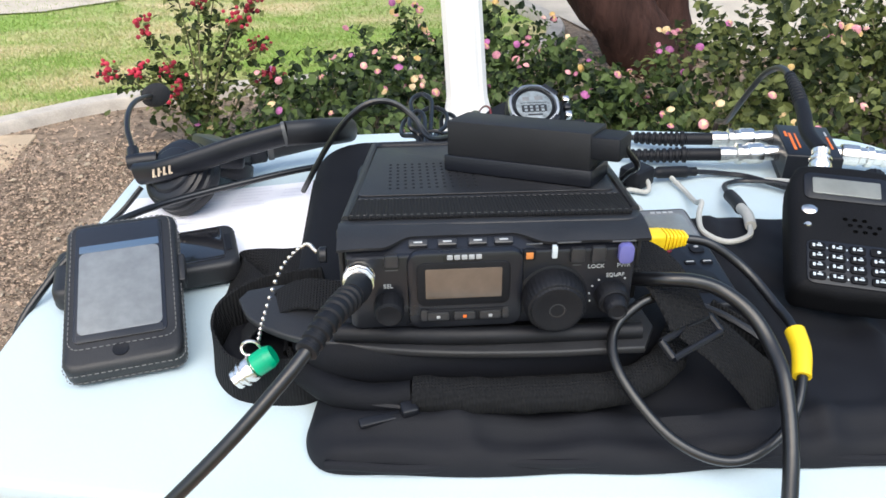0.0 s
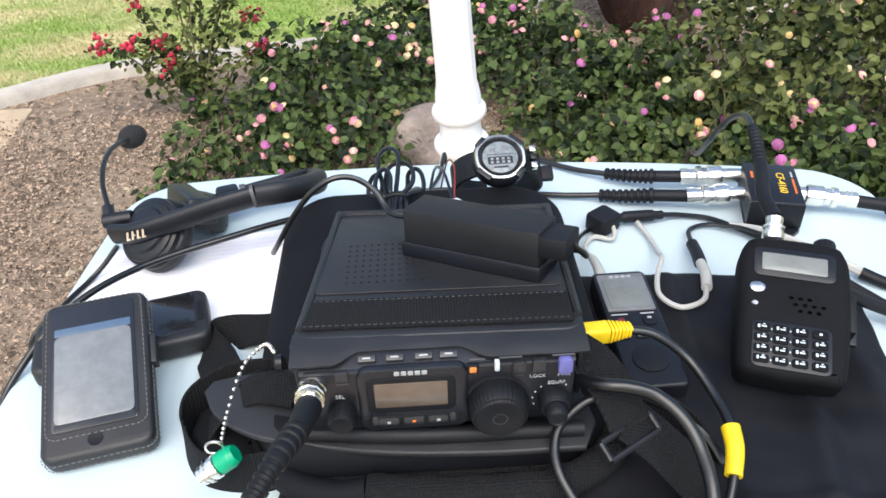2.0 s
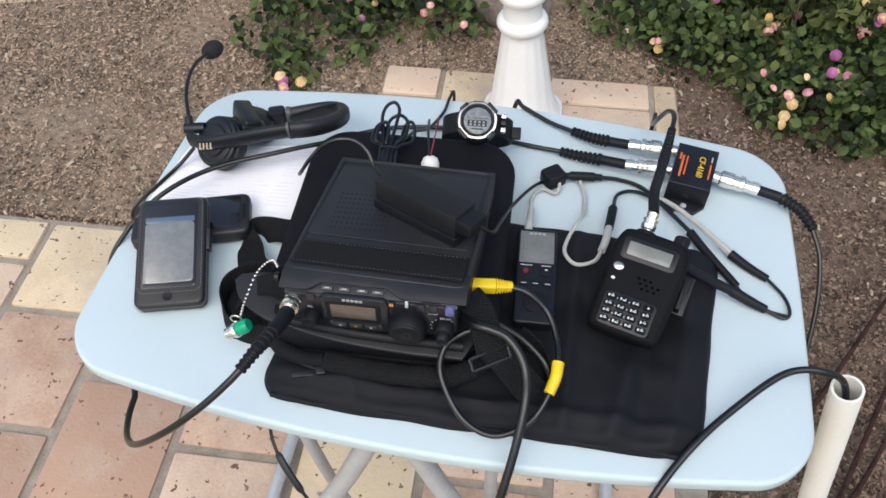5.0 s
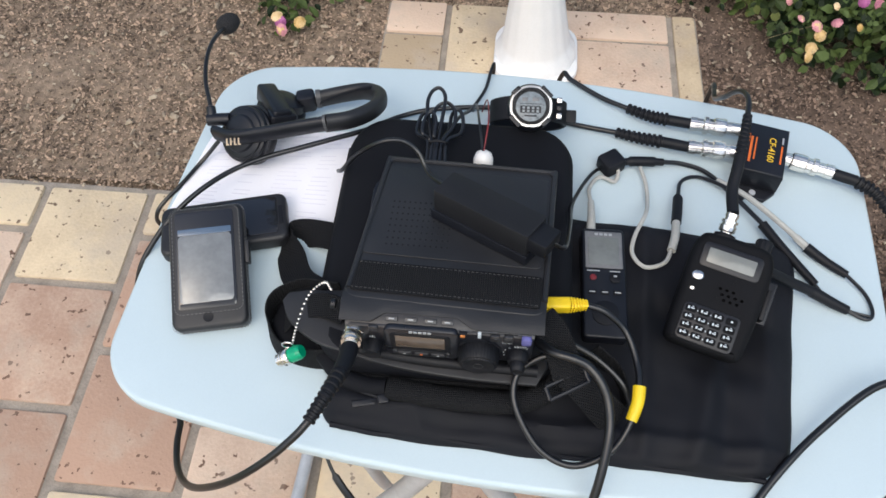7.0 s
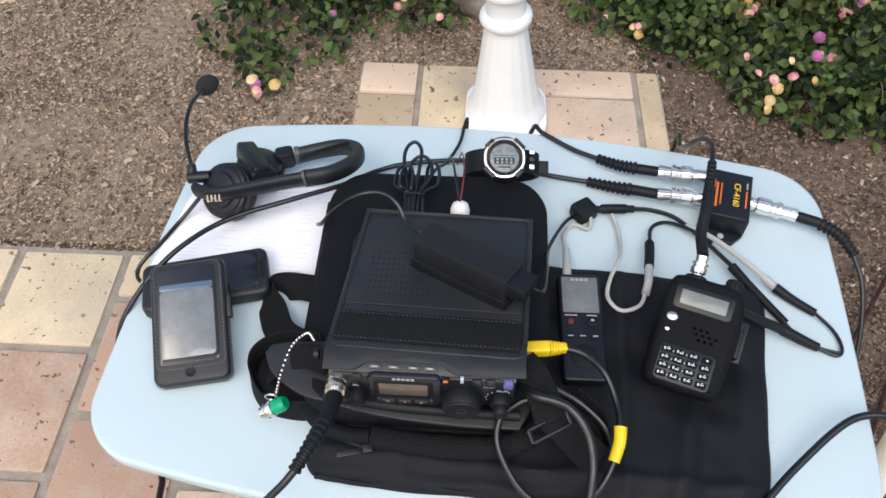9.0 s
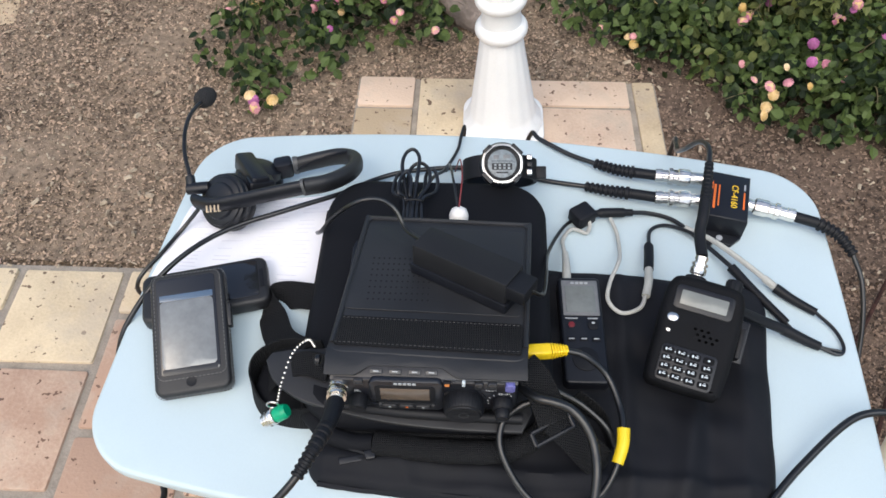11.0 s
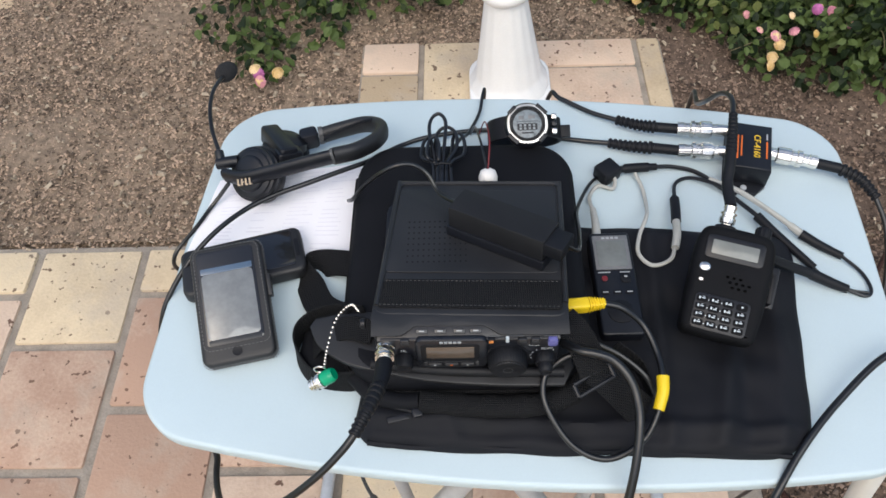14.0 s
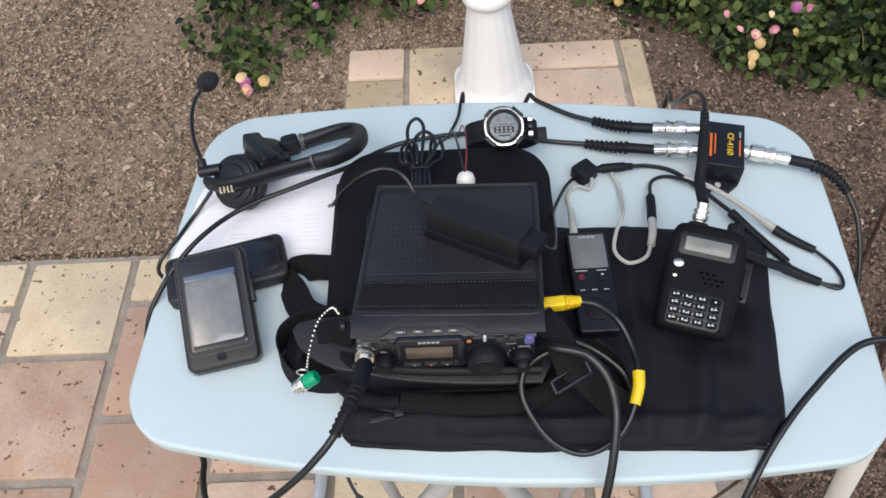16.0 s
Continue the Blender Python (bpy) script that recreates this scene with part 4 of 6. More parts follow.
# webbing on the phone side
bm = nb()
strap(bm, [(-0.066, 0.118, T + 0.03), (-0.088, 0.126, T + 0.022), (-0.112, 0.128, T + 0.016), (-0.118, 0.118, T + 0.018), (-0.108, 0.098, T + 0.024), (-0.095, 0.072, T + 0.036), (-0.07, 0.05, T + 0.056)], 0.026, 0.0018, [(0.25, 1, 0.15), (0.1, 1, 0.2), (0.3, 0.6, 1), (0.7, 0, 1), (1, 0.3, 0.3), (1, 0.3, 0.25), (0.9, 0.4, 0.2)])
part("strap", bm, M_WEB, pouch)
bm = nb()
strap(bm, [(-0.052, 0.052, T + 0.05), (-0.085, 0.058, T + 0.042), (-0.108, 0.050, T + 0.034), (-0.113, 0.032, T + 0.026), (-0.098, 0.010, T + 0.024), (-0.066, 0.004, T + 0.028), (-0.045, 0.012, T + 0.03)], 0.03, 0.0018, (0.1, 0.1, 1))
part("strap", bm, M_WEB, pouch)
bm = nb()
strap(bm, [(-0.045, 0.03, T + 0.062), (-0.066, 0.036, T + 0.060), (-0.085, 0.034, T + 0.050), (-0.097, 0.030, T + 0.036)], 0.02, 0.0018, (0.2, 1, 0.3))
part("strap", bm, M_WEB, pouch)
# webbing and buckle on the cable side
bm = nb()
strap(bm, [(0.103, 0.026, T + 0.086), (0.112, 0.016, T + 0.084), (0.120, 0.002, T + 0.077), (0.126, -0.010, T + 0.066)], 0.024, 0.0018, (1, 0.55, 0.15))
part("strap", bm, M_WEB, pouch)
bm = nb()
strap(bm, [(0.127, -0.006, T + 0.065), (0.141, -0.015, T + 0.056), (0.155, -0.024, T + 0.044), (0.166, -0.027, T + 0.033), (0.173, -0.015, T + 0.028), (0.166, 0.008, T + 0.034), (0.145, 0.022, T + 0.044)], 0.026, 0.0018, [(0.6, 1, 0.3), (0.6, 1, 0.3), (0.55, 0.9, 0.5), (0.3, 0.6, 1), (0.1, 0.3, 1), (0.1, 0.2, 1), (0.1, 0.2, 1)])
part("strap", bm, M_WEB, pouch)
bm = nb()
for a, b in (((0.110, -0.018, T + 0.062), (0.138, -0.002, T + 0.064)), ((0.114, -0.026, T + 0.058), (0.142, -0.010, T + 0.060)), ((0.110, -0.018, T + 0.062), (0.114, -0.026, T + 0.058)), ((0.138, -0.002, T + 0.064), (0.142, -0.010, T + 0.060))):
    tube(bm, [a, b], 0.0018, 8, 3)
part("buckle", bm, M_SHELL, pouch, "black plastic slide buckle")

# ---- radio transceiver in its slip case ----
FX0, FX1, FZ0, FZ1 = -0.037, 0.099, T + 0.064, T + 0.1075
radio = thing("radio_transceiver", (0.03, 0.07, FZ0), "small black mobile radio transceiver with unlit amber display", "radio")
bm = nb()
box(bm, ((FX0 + FX1) / 2, 0.080, FZ0 + 0.0085), (FX1 - FX0, 0.137, 0.017), 0.002)
box(bm, ((FX0 + FX1) / 2, 0.0125, (FZ0 + FZ1 - 0.003) / 2), (FX1 - FX0, 0.018, FZ1 - FZ0 - 0.003), 0.002)
part("body", bm, M_SHELL, radio)
YM = Matrix(((1, 0, 0, 0), (0, 0, 1, 0), (0, 1, 0, 0), (0, 0, 0, 1)))  # slab outlines given in x, z; z of the slab becomes y


def face(name, x, z, w, h, y0, y1, m, parent=radio, r=0.001, bev=0.0005, label=""):
    """A rounded plate on the front panel, from depth y0 out to y1."""
    bm = nb()
    prism(bm, [(a + x, b + z) for a, b in rrect(w, h, min(r, w * 0.45, h * 0.45), 4)], y1, y0, bev, YM, 2)
    return part(name, bm, m, parent, label)


def knob(name, x, z, r, depth, y, m, parent=radio, grips=18, label=""):
    bm = nb()
    lathe(bm, [(r * 0.98, 0.0), (r, depth * 0.12), (r * 0.98, depth * 0.72), (r * 0.90, depth * 0.90), (r * 0.84, depth * 0.92), (r * 0.80, depth * 1.0), (r * 0.70, depth * 1.01), (r * 0.60, depth * 0.97)], grips * 4, Matrix.Translation((x, y, z)) @ pose(0, 0, 0, 90, 0, 0), grips, r * 0.02)
    return part(name, bm, m, parent, label)


bm = nb()
prism(bm, [(-0.001, T + 0.104), (0.014, T + 0.104), (0.014, T + 0.1095), (0.010, T + 0.1095)], FX0 + 0.001, FX1 - 0.001, 0.0006, Matrix(((0, 0, 1, 0), (1, 0, 0, 0), (0, 1, 0, 0), (0, 0, 0, 1))), 2)
part("top_bevel", bm, M_PANEL, radio)
panel = face("front_panel", (FX0 + FX1) / 2, T + 0.0845, FX1 - FX0 - 0.002, 0.041, 0.004, -0.001, M_PANEL, r=0.004, bev=0.0015)
bez = face("display_surround", 0.0185, T + 0.0858, 0.054, 0.0425, 0.002, -0.0035, M_PANEL, r=0.006, bev=0.0018)
face("display_frame", 0.0175, T + 0.0902, 0.0435, 0.0240, 0.0, -0.0042, M_RUBBER, bez, r=0.004)
face("display", 0.0175, T + 0.0908, 0.0355, 0.0163, 0.0, -0.0046, M_LCD, bez, r=0.0008, bev=0.0002, label="unlit amber-brown liquid crystal display")
for i in range(5):
    face("maker_mark", 0.0112 + i * 0.0033, T + 0.1047, 0.0026, 0.0022, -0.001, -0.0040, M_LEGEND, bez, r=0.0003, bev=0.0001)
face("key_tray", 0.0178, T + 0.0724, 0.042, 0.0068, 0.0, -0.0042, M_RUBBER, bez, r=0.0025)
for x in (0.0055, 0.018, 0.0302):
    k = face("button", x, T + 0.0724, 0.0102, 0.0046, -0.003, -0.0052, M_BTN, bez, r=0.001)
    face("button_legend", x, T + 0.0724, 0.0018, 0.0016, -0.004, -0.0054, M_LEGEND if x != 0.018 else M_PRINT_O, k, r=0.0003, bev=0.0001)
knob("select_knob", -0.0175, T + 0.0785, 0.0072, 0.010, -0.001, M_RUBBER, label="small ribbed black knob")
main = knob("tuning_knob", 0.0600, T + 0.0805, 0.0150, 0.0135, -0.001, M_RUBBER, grips=40, label="large ribbed black tuning knob")
bm = nb()
lathe(bm, [(0.0042, 0), (0.0038, 0.0010), (0.0026, 0.0008), (0.0006, 0.0002)], 24, Matrix.Translation((0.0600, -0.0132, T + 0.080)) @ pose(0, 0, 0, 90, 0, 0))
part("finger_dimple", bm, M_BTN, main)
ring = nb()
lathe(ring, [(0.0165, 0), (0.0165, 0.0015), (0.0150, 0.002)], 40, Matrix.Translation((0.060, 0.0, T + 0.080)) @ pose(0, 0, 0, 90, 0, 0))
part("knob_ring", ring, M_SHELL, radio)
vol = knob("volume_knob", 0.0880, T + 0.0790, 0.0080, 0.008, -0.001, M_RUBBER, label="stacked black volume knob")
knob("squelch_knob", 0.0880, T + 0.0790, 0.0055, 0.015, -0.001, M_RUBBER, vol)
face("button", -0.0155, T + 0.1025, 0.0065, 0.0065, 0.0, -0.0025, M_BTN, r=0.001)
o = face("button", 0.0478, T + 0.1035, 0.0056, 0.0056, 0.0, -0.0028, M_RUBBER, r=0.001)
face("lit_square", 0.0478, T + 0.1035, 0.0034, 0.0034, -0.002, -0.0032, M_ORANGE, o, r=0.0005, bev=0.0002, label="small orange button face")
face("slider", 0.0595, T + 0.1042, 0.0024, 0.0062, 0.0, -0.0024, M_KEY, r=0.0006, bev=0.0002)
face("button", 0.0703, T + 0.1020, 0.0066, 0.0078, 0.0, -0.0028, M_BTN, r=0.0012)
face("button", 0.0800, T + 0.1020, 0.0066, 0.0085, 0.0, -0.0028, M_BTN, r=0.0012)
face("power_button", 0.0925, T + 0.1025, 0.0070, 0.0098, 0.0, -0.0040, M_PURPLE, r=0.0025, label="blue-violet power button")
FR = pose(0, 0, 0, 90, 0, 0)
for x, z, w in ((-0.0155, T + 0.0972, 0.0060), (0.0705, T + 0.0962, 0.0040), (0.0500, T + 0.1085, 0.0075), (0.0660, T + 0.1086, 0.0110), (0.0915, T + 0.1082, 0.0110)):
    face("legend_bar", x, z, w, 0.0006, -0.0005, -0.0012, M_COLLAR, r=0.0002, bev=0.0001)
for k in range(7):
    a = radians(200 - 24 * k)
    face("dial_tick", 0.0880 + 0.0105 * math.cos(a), T + 0.0790 + 0.0105 * math.sin(a), 0.0009, 0.0009, -0.0005, -0.0015, M_LEGEND, r=0.0003, bev=0.0001)
for x in (-0.0012, 0.0375):
    face("corner_key", x, T + 0.0728, 0.0034, 0.0062, -0.003, -0.0046, M_BTN, bez, r=0.0012)
for txt, x, z, s in (("SEL", -0.0175, T + 0.0885, 0.0032), ("LOCK", 0.0795, T + 0.0952, 0.0030), ("PWR", 0.0925, T + 0.0952, 0.0030), ("SQL/RF", 0.0890, T + 0.0900, 0.0028)):
    lettering("lettering", txt, s, Matrix.Translation((x, -0.0013, z)) @ FR, M_LEGEND, radio)
for i, x in enumerate((-0.003, 0.0105, 0.0245, 0.0365)):
    bm = nb()
    box(bm, (0, 0, 0), (0.0088, 0.0036, 0.002), 0.0006, pose(x, 0.0045, T + 0.1078, 27, 0, 0))
    k = part("button", bm, M_BTN, radio)
    bm = nb()
    box(bm, (0, 0, 0.0011), (0.004, 0.0009, 0.0004), 0.0001, pose(x, 0.0045, T + 0.1078, 27, 0, 0))
    part("button_legend", bm, M_LEGEND, k)
bm = nb()
lathe(bm, [(0.0070, 0), (0.0070, 0.003), (0.0055, 0.004), (0.0055, 0.012)], 24, axis_to((-0.030, 0.0, T + 0.0960), (-0.0305, -0.02, T + 0.0955)))
part("antenna_socket", bm, M_CHROME, radio, "nickel-plated bayonet socket")

slip = thing("radio_slip_case", (0.035, 0.08, FZ1), "black leatherette slip case with stitched edges over the radio", "case")
SLOPE = -0.19  # the lid falls away to the back
SM = Matrix(((1, 0, 0, 0), (0, 1, 0, 0), (0.0, SLOPE, 1, 0), (0, 0, 0, 1)))
quad = [(-0.040, 0.018), (0.1045, 0.013), (0.114, 0.165), (-0.029, 0.170)]


def qpoly(q, r=0.006, n=4):
    out = []
    for i in range(4):
        p, c, s = Vector(q[i - 1]), Vector(q[i]), Vector(q[(i + 1) % 4])
        a, b = c + (p - c).normalized() * r, c + (s - c).normalized() * r
        out += [tuple(a.lerp(c, k / n).lerp(c.lerp(b, k / n), k / n)) for k in range(n + 1)]
    return out


Z1 = T + 0.1112
bm = nb()
prism(bm, qpoly(quad, 0.011, 6), Z1, Z1 + 0.0032, 0.0014, SM)
part("top_cover", bm, M_LEATHER, slip)
bm = nb()
oo = [(0.1035, 0.026)] + [p for p in inset(qpoly(quad, 0.011, 6), 0.0022) if p[1] > 0.1] + [(-0.0368, 0.026)]
tube(bm, [SM @ Vector((x, y, Z1 + 0.0030)) for x, y in oo], 0.0023, 8, 3)
part("piping", bm, M_LEATHER, slip)
bm = nb()
prism(bm, qpoly([(-0.033, 0.060), (0.101, 0.056), (0.107, 0.153), (-0.025, 0.158)], 0.004), Z1 + 0.0030, Z1 + 0.0042, 0.0005, SM)
part("top_panel", bm, M_LEATHER, slip, "smooth stitched panel of the lid")
bm = nb()
strip = [(-0.036, 0.024), (0.1005, 0.019), (0.102, 0.048), (-0.0325, 0.052)]
prism(bm, qpoly(strip, 0.002, 2), Z1 + 0.003, Z1 + 0.0052, 0.0007, SM)
for v in bm.verts:
    v.co.z += 0.0006 * noise.noise(v.co * 120)
st_ = part("fastener_strip", bm, M_WEB, slip, "ribbed black fastener strip")
bm = nb()
for a, b in (((-0.035, 0.026), (0.100, 0.021)), ((-0.032, 0.050), (0.101, 0.046))):
    for k in range(42):
        p, q = Vector(a).lerp(Vector(b), k / 42), Vector(a).lerp(Vector(b), (k + 0.55) / 42)
        tube(bm, [SM @ Vector((p.x, p.y, Z1 + 0.0053)), SM @ Vector((q.x, q.y, Z1 + 0.0053))], 0.00028, 4, 1)
p = part("stitching", bm, mat("dark_thread", (0.06, 0.06, 0.06), 0.8, bump=0), st_)
p["kind"] = "stuff"
# the front lip curls down over the top edge of the radio, scalloped in the middle
bm = nb()
NX, NY = 60, 8
top_, low_ = [], []
for i in range(NX + 1):
    x = -0.0400 + 0.1445 * i / NX
    sc_ = min(1, max(0, (x + 0.020) / 0.014)) * min(1, max(0, (0.057 - x) / 0.016))
    sc_ = sc_ * sc_ * (3 - 2 * sc_)
    ye = 0.0005 + 0.0075 * sc_ - 0.010 * (x + 0.04) * 0.3
    for j in range(NY + 1):
        v = j / NY
        y = 0.0225 + (ye - 0.0225) * v
        z = Z1 + SLOPE * y + 0.0030 - (0.0055 - 0.0025 * sc_) * v ** 2.2 + 0.0004 * noise.noise((x * 60, v * 3, 0))
        top_.append(bm.verts.new((x, y, z)))
        low_.append(bm.verts.new((x, y + 0.0006, z - 0.0018)))
W_ = NY + 1
for i in range(NX):
    for j in range(NY):
        q = (i * W_ + j, (i + 1) * W_ + j, (i + 1) * W_ + j + 1, i * W_ + j + 1)
        bm.faces.new([top_[k] for k in q])
        bm.faces.new([low_[k] for k in q[::-1]])
    a, b = i * W_ + NY, (i + 1) * W_ + NY
    bm.faces.new((top_[a], top_[b], low_[b], low_[a]))
    bm.faces.new((low_[a - NY], low_[b - NY], top_[b - NY], top_[a - NY]))
for i in (0, NX):
    for j in range(NY):
        a = i * W_ + j
        bm.faces.new((top_[a], top_[a + 1], low_[a + 1], low_[a]))
part("front_lip", bm, M_LEATHER, slip, "scalloped front edge of the slip case")
for x, yaw in ((-0.0395, 4.2), (0.1035, 3.4)):
    bm = nb()
    box(bm, (0, 0, 0), (0.0028, 0.150, 0.036), 0.001, pose(x + (0.0055 if x < 0 else 0.0045), 0.088, T + 0.0785, 0, 0, -yaw))
    for v in bm.verts:
        v.co.z += SLOPE * (v.co.y - 0.088) * (1.0 if v.co.z > T + 0.0785 else 0.3)
    part("side_panel", bm, M_LEATHER, slip)
bm = nb()
for i in range(12):
    for j in range(8):
        c = SM @ Vector((-0.016 + 0.0042 * i, 0.070 + 0.0066 * j, Z1 + 0.0042))
        lathe(bm, [(0.00085, -0.0002), (0.00085, 0.0003)], 6, Matrix.Translation(c))
p = part("vent_holes", bm, M_PIN, slip)
p["kind"] = "stuff"
bm = nb()
lathe(bm, [(0.004, 0), (0.004, 0.003), (0.0025, 0.0042)], 14, pose(-0.047, 0.02, T + 0.094, 0, -90, 0))
part("snap_stud", bm, M_SHELL, slip)

# ---- black box on top of the radio ----
pw = thing("power_box", (0.06, 0.09, T + 0.113), "plain matt black plastic box with side plug lying on the radio", "adapter box")
BM_ = Matrix.Translation((0.0594, 0.0915, T + 0.0985)) @ pose(0, 0, 0, -10.8, 0, 0) @ pose(0, 0, 0, 0, 0, -31)
bm = nb()
box(bm, (0, 0, 0.0045), (0.087, 0.030, 0.009), 0.0007, BM_, 0.0015)
part("base", bm, M_SHELL, pw)
bm = nb()
box(bm, (0, 0, 0.0185), (0.084, 0.027, 0.0195), 0.0007, BM_, 0.0015)
part("lid", bm, M_BOX, pw, "matt black lid")
bm = nb()
box(bm, (0.049, -0.002, 0.0205), (0.016, 0.022, 0.0120), 0.0012, BM_)
box(bm, (0.044, -0.002, 0.0205), (0.006, 0.016, 0.0085), 0.0008, BM_)
part("plug", bm, M_RUBBER, pw)
bm = nb()
tube(bm, [BM_ @ Vector((-0.041, 0.006, 0.016)), (0.009, 0.143, T + 0.098), (-0.001, 0.157, T + 0.106), (-0.013, 0.161, T + 0.114), (-0.027, 0.159, T + 0.116), (-0.042, 0.159, T + 0.106), (-0.058, 0.166, T + 0.083), (-0.071, 0.170, T + 0.060), (-0.078, 0.180, T + 0.045)], 0.0019, 8, 10)
part("lead", bm, M_CABLE, pw)
bm = nb()
tube(bm, [BM_ @ Vector((0.056, 0.0, 0.0195)), (0.118, 0.075, T + 0.108), (0.124, 0.11, T + 0.085), (0.132, 0.165, T + 0.045), (0.152, 0.215, T + 0.022), (0.172, 0.236, T + 0.012)], 0.0017, 8, 10)
part("lead", bm, M_CABLE, pw)


# ---- connectors and leads ----
def bayonet(bm, p, q, r=0.0086):
    """A nickel bayonet plug from p to q."""
    L = (Vector(q) - Vector(p)).length
    M = axis_to(p, q)
    prof = [(0.70, 0), (0.70, 0.12), (0.92, 0.14), (1.0, 0.19), (1.0, 0.42), (0.84, 0.45), (0.84, 0.55), (1.0, 0.57), (1.0, 0.66), (0.72, 0.69), (0.72, 0.82), (0.80, 0.83), (0.80, 1.0)]
    lathe(bm, [(r * a, L * b) for a, b in prof], 40, M, 10, r * 0.05)


def boot(bm, pts, r=0.0052, k=8, n=24):
    tube(bm, pts, ribs(r, k, 0.3), 14, n)


coax = thing("antenna_coax", (-0.04, -0.04, T + 0.1), "thick black coaxial lead with ribbed boot plugged into the radio", "cable")
bm = nb()
bayonet(bm, (-0.0305, -0.003, T + 0.0965), (-0.0300, -0.018, T + 0.1005), 0.0072)
part("plug", bm, M_CHROME, coax, "nickel bayonet plug")
bm = nb()
tube(bm, [(-0.0300, -0.017, T + 0.1000), (-0.0303, -0.029, T + 0.1060), (-0.0315, -0.041, T + 0.1120)], lambda s: 0.0064 - 0.0010 * s, 16, 6)
tube(bm, [(-0.0314, -0.040, T + 0.1115), (-0.0375, -0.060, T + 0.1170), (-0.0462, -0.0775, T + 0.1140)], ribs(0.0050, 9, 0.2), 16, 36)
part("boot", bm, M_RUBBER, coax, "ribbed black strain-relief boot")
bm = nb()
tube(bm, [(-0.0455, -0.0765, T + 0.1142), (-0.055, -0.086, T + 0.107), (-0.074, -0.098, T + 0.091), (-0.102, -0.107, T + 0.066), (-0.134, -0.105, T + 0.032), (-0.156, -0.094, T + 0.006), (-0.172, -0.074, T - 0.012), (-0.180, -0.045, T - 0.020), (-0.178, -0.008, T - 0.024), (-0.12, 0.14, T - 0.08), (-0.02, 0.2, T - 0.25), (0.02, 0.22, T - 0.58)], 0.0027, 12, 10)
part("cable", bm, M_CABLE, coax)

cap = thing("dust_cap", (-0.085, 0.0, T + 0.04), "green plastic cap on a nickel connector with bead chain", "connector cap")
bm = nb()
tube(bm, [(-0.0842, -0.0018, T + 0.0452), (-0.0800, -0.0009, T + 0.0477), (-0.0754, 0.0002, T + 0.0503)], lambda s: 0.0061 if s < 0.72 else 0.0061 - 0.0045 * (s - 0.72), 16, 8)
part("cap", bm, M_GREEN, cap, "bright green vinyl cap")
bm = nb()
bayonet(bm, (-0.0835, -0.0017, T + 0.0456), (-0.0945, -0.0042, T + 0.0385), 0.0066)
part("connector", bm, M_CHROME, cap)
bm = nb()
tube(bm, [(-0.0865 + 0.0046 * math.cos(a), 0.0030, T + 0.0520 + 0.0046 * math.sin(a)) for a in np.linspace(0, 2 * math.pi, 13)], 0.0008, 8, 4)
part("ring", bm, M_CHROME, cap)
bm = nb()
for q in spline([(-0.083, 0.004, T + 0.054), (-0.080, 0.017, T + 0.063), (-0.072, 0.034, T + 0.078), (-0.060, 0.041, T + 0.087), (-0.054, 0.036, T + 0.086)], 6):
    bmesh.ops.create_icosphere(bm, subdivisions=1, radius=0.00135, matrix=Matrix.Translation(q))
part("bead_chain", bm, M_CHROME, cap, "nickel bead chain")

yc = thing("data_cable", (0.15, 0.0, T + 0.05), "black lead with yellow plug and yellow sleeve looped in front", "cable")
bm = nb()
YL = axis_to((0.108, 0.0385, T + 0.083), (0.136, 0.0420, T + 0.0815))
box(bm, (0, 0, 0.0085), (0.0098, 0.0106, 0.017), 0.0012, YL, 0.002)
box(bm, (0, 0, -0.0025), (0.0090, 0.0100, 0.006), 0.0006, YL, 0.001)
plug_ = part("plug", bm, M_YELLOW, yc, "ribbed yellow plug")
bm = nb()
rings_to(bm, [[(x * k, y * k, z) for x, y in rrect(0.0098, 0.0102, 0.002, 3)] for i in range(6) for k, z in ((1 - 0.06 * i, 0.0172 + 0.0022 * i), (1 - 0.06 * i, 0.0184 + 0.0022 * i), (0.74 - 0.04 * i, 0.0185 + 0.0022 * i), (0.74 - 0.04 * i, 0.0193 + 0.0022 * i))], M=YL)
part("ribbed_sleeve", bm, M_YELLOW, plug_)
bm = nb()
tube(bm, [(0.136, 0.0420, T + 0.0815), (0.151, 0.039, T + 0.079), (0.168, 0.030, T + 0.068), (0.177, 0.010, T + 0.060), (0.1785, -0.010, T + 0.058), (0.1735, -0.034, T + 0.050), (0.160, -0.054, T + 0.038), (0.134, -0.064, T + 0.030), (0.108, -0.055, T + 0.036), (0.089, -0.030, T + 0.052), (0.089, -0.010, T + 0.062), (0.103, 0.0, T + 0.071), (0.118, 0.003, T + 0.075)], 0.0025, 10, 10)
part("cable", bm, M_CABLE, yc)
bm = nb()
tube(bm, [(0.1790, -0.0095, T + 0.058), (0.1778, -0.021, T + 0.055), (0.1735, -0.0335, T + 0.050)], lambda s: 0.0049 - 0.0005 * s, 14, 6)
part("sleeve", bm, M_YELLOW, yc, "yellow marker sleeve")

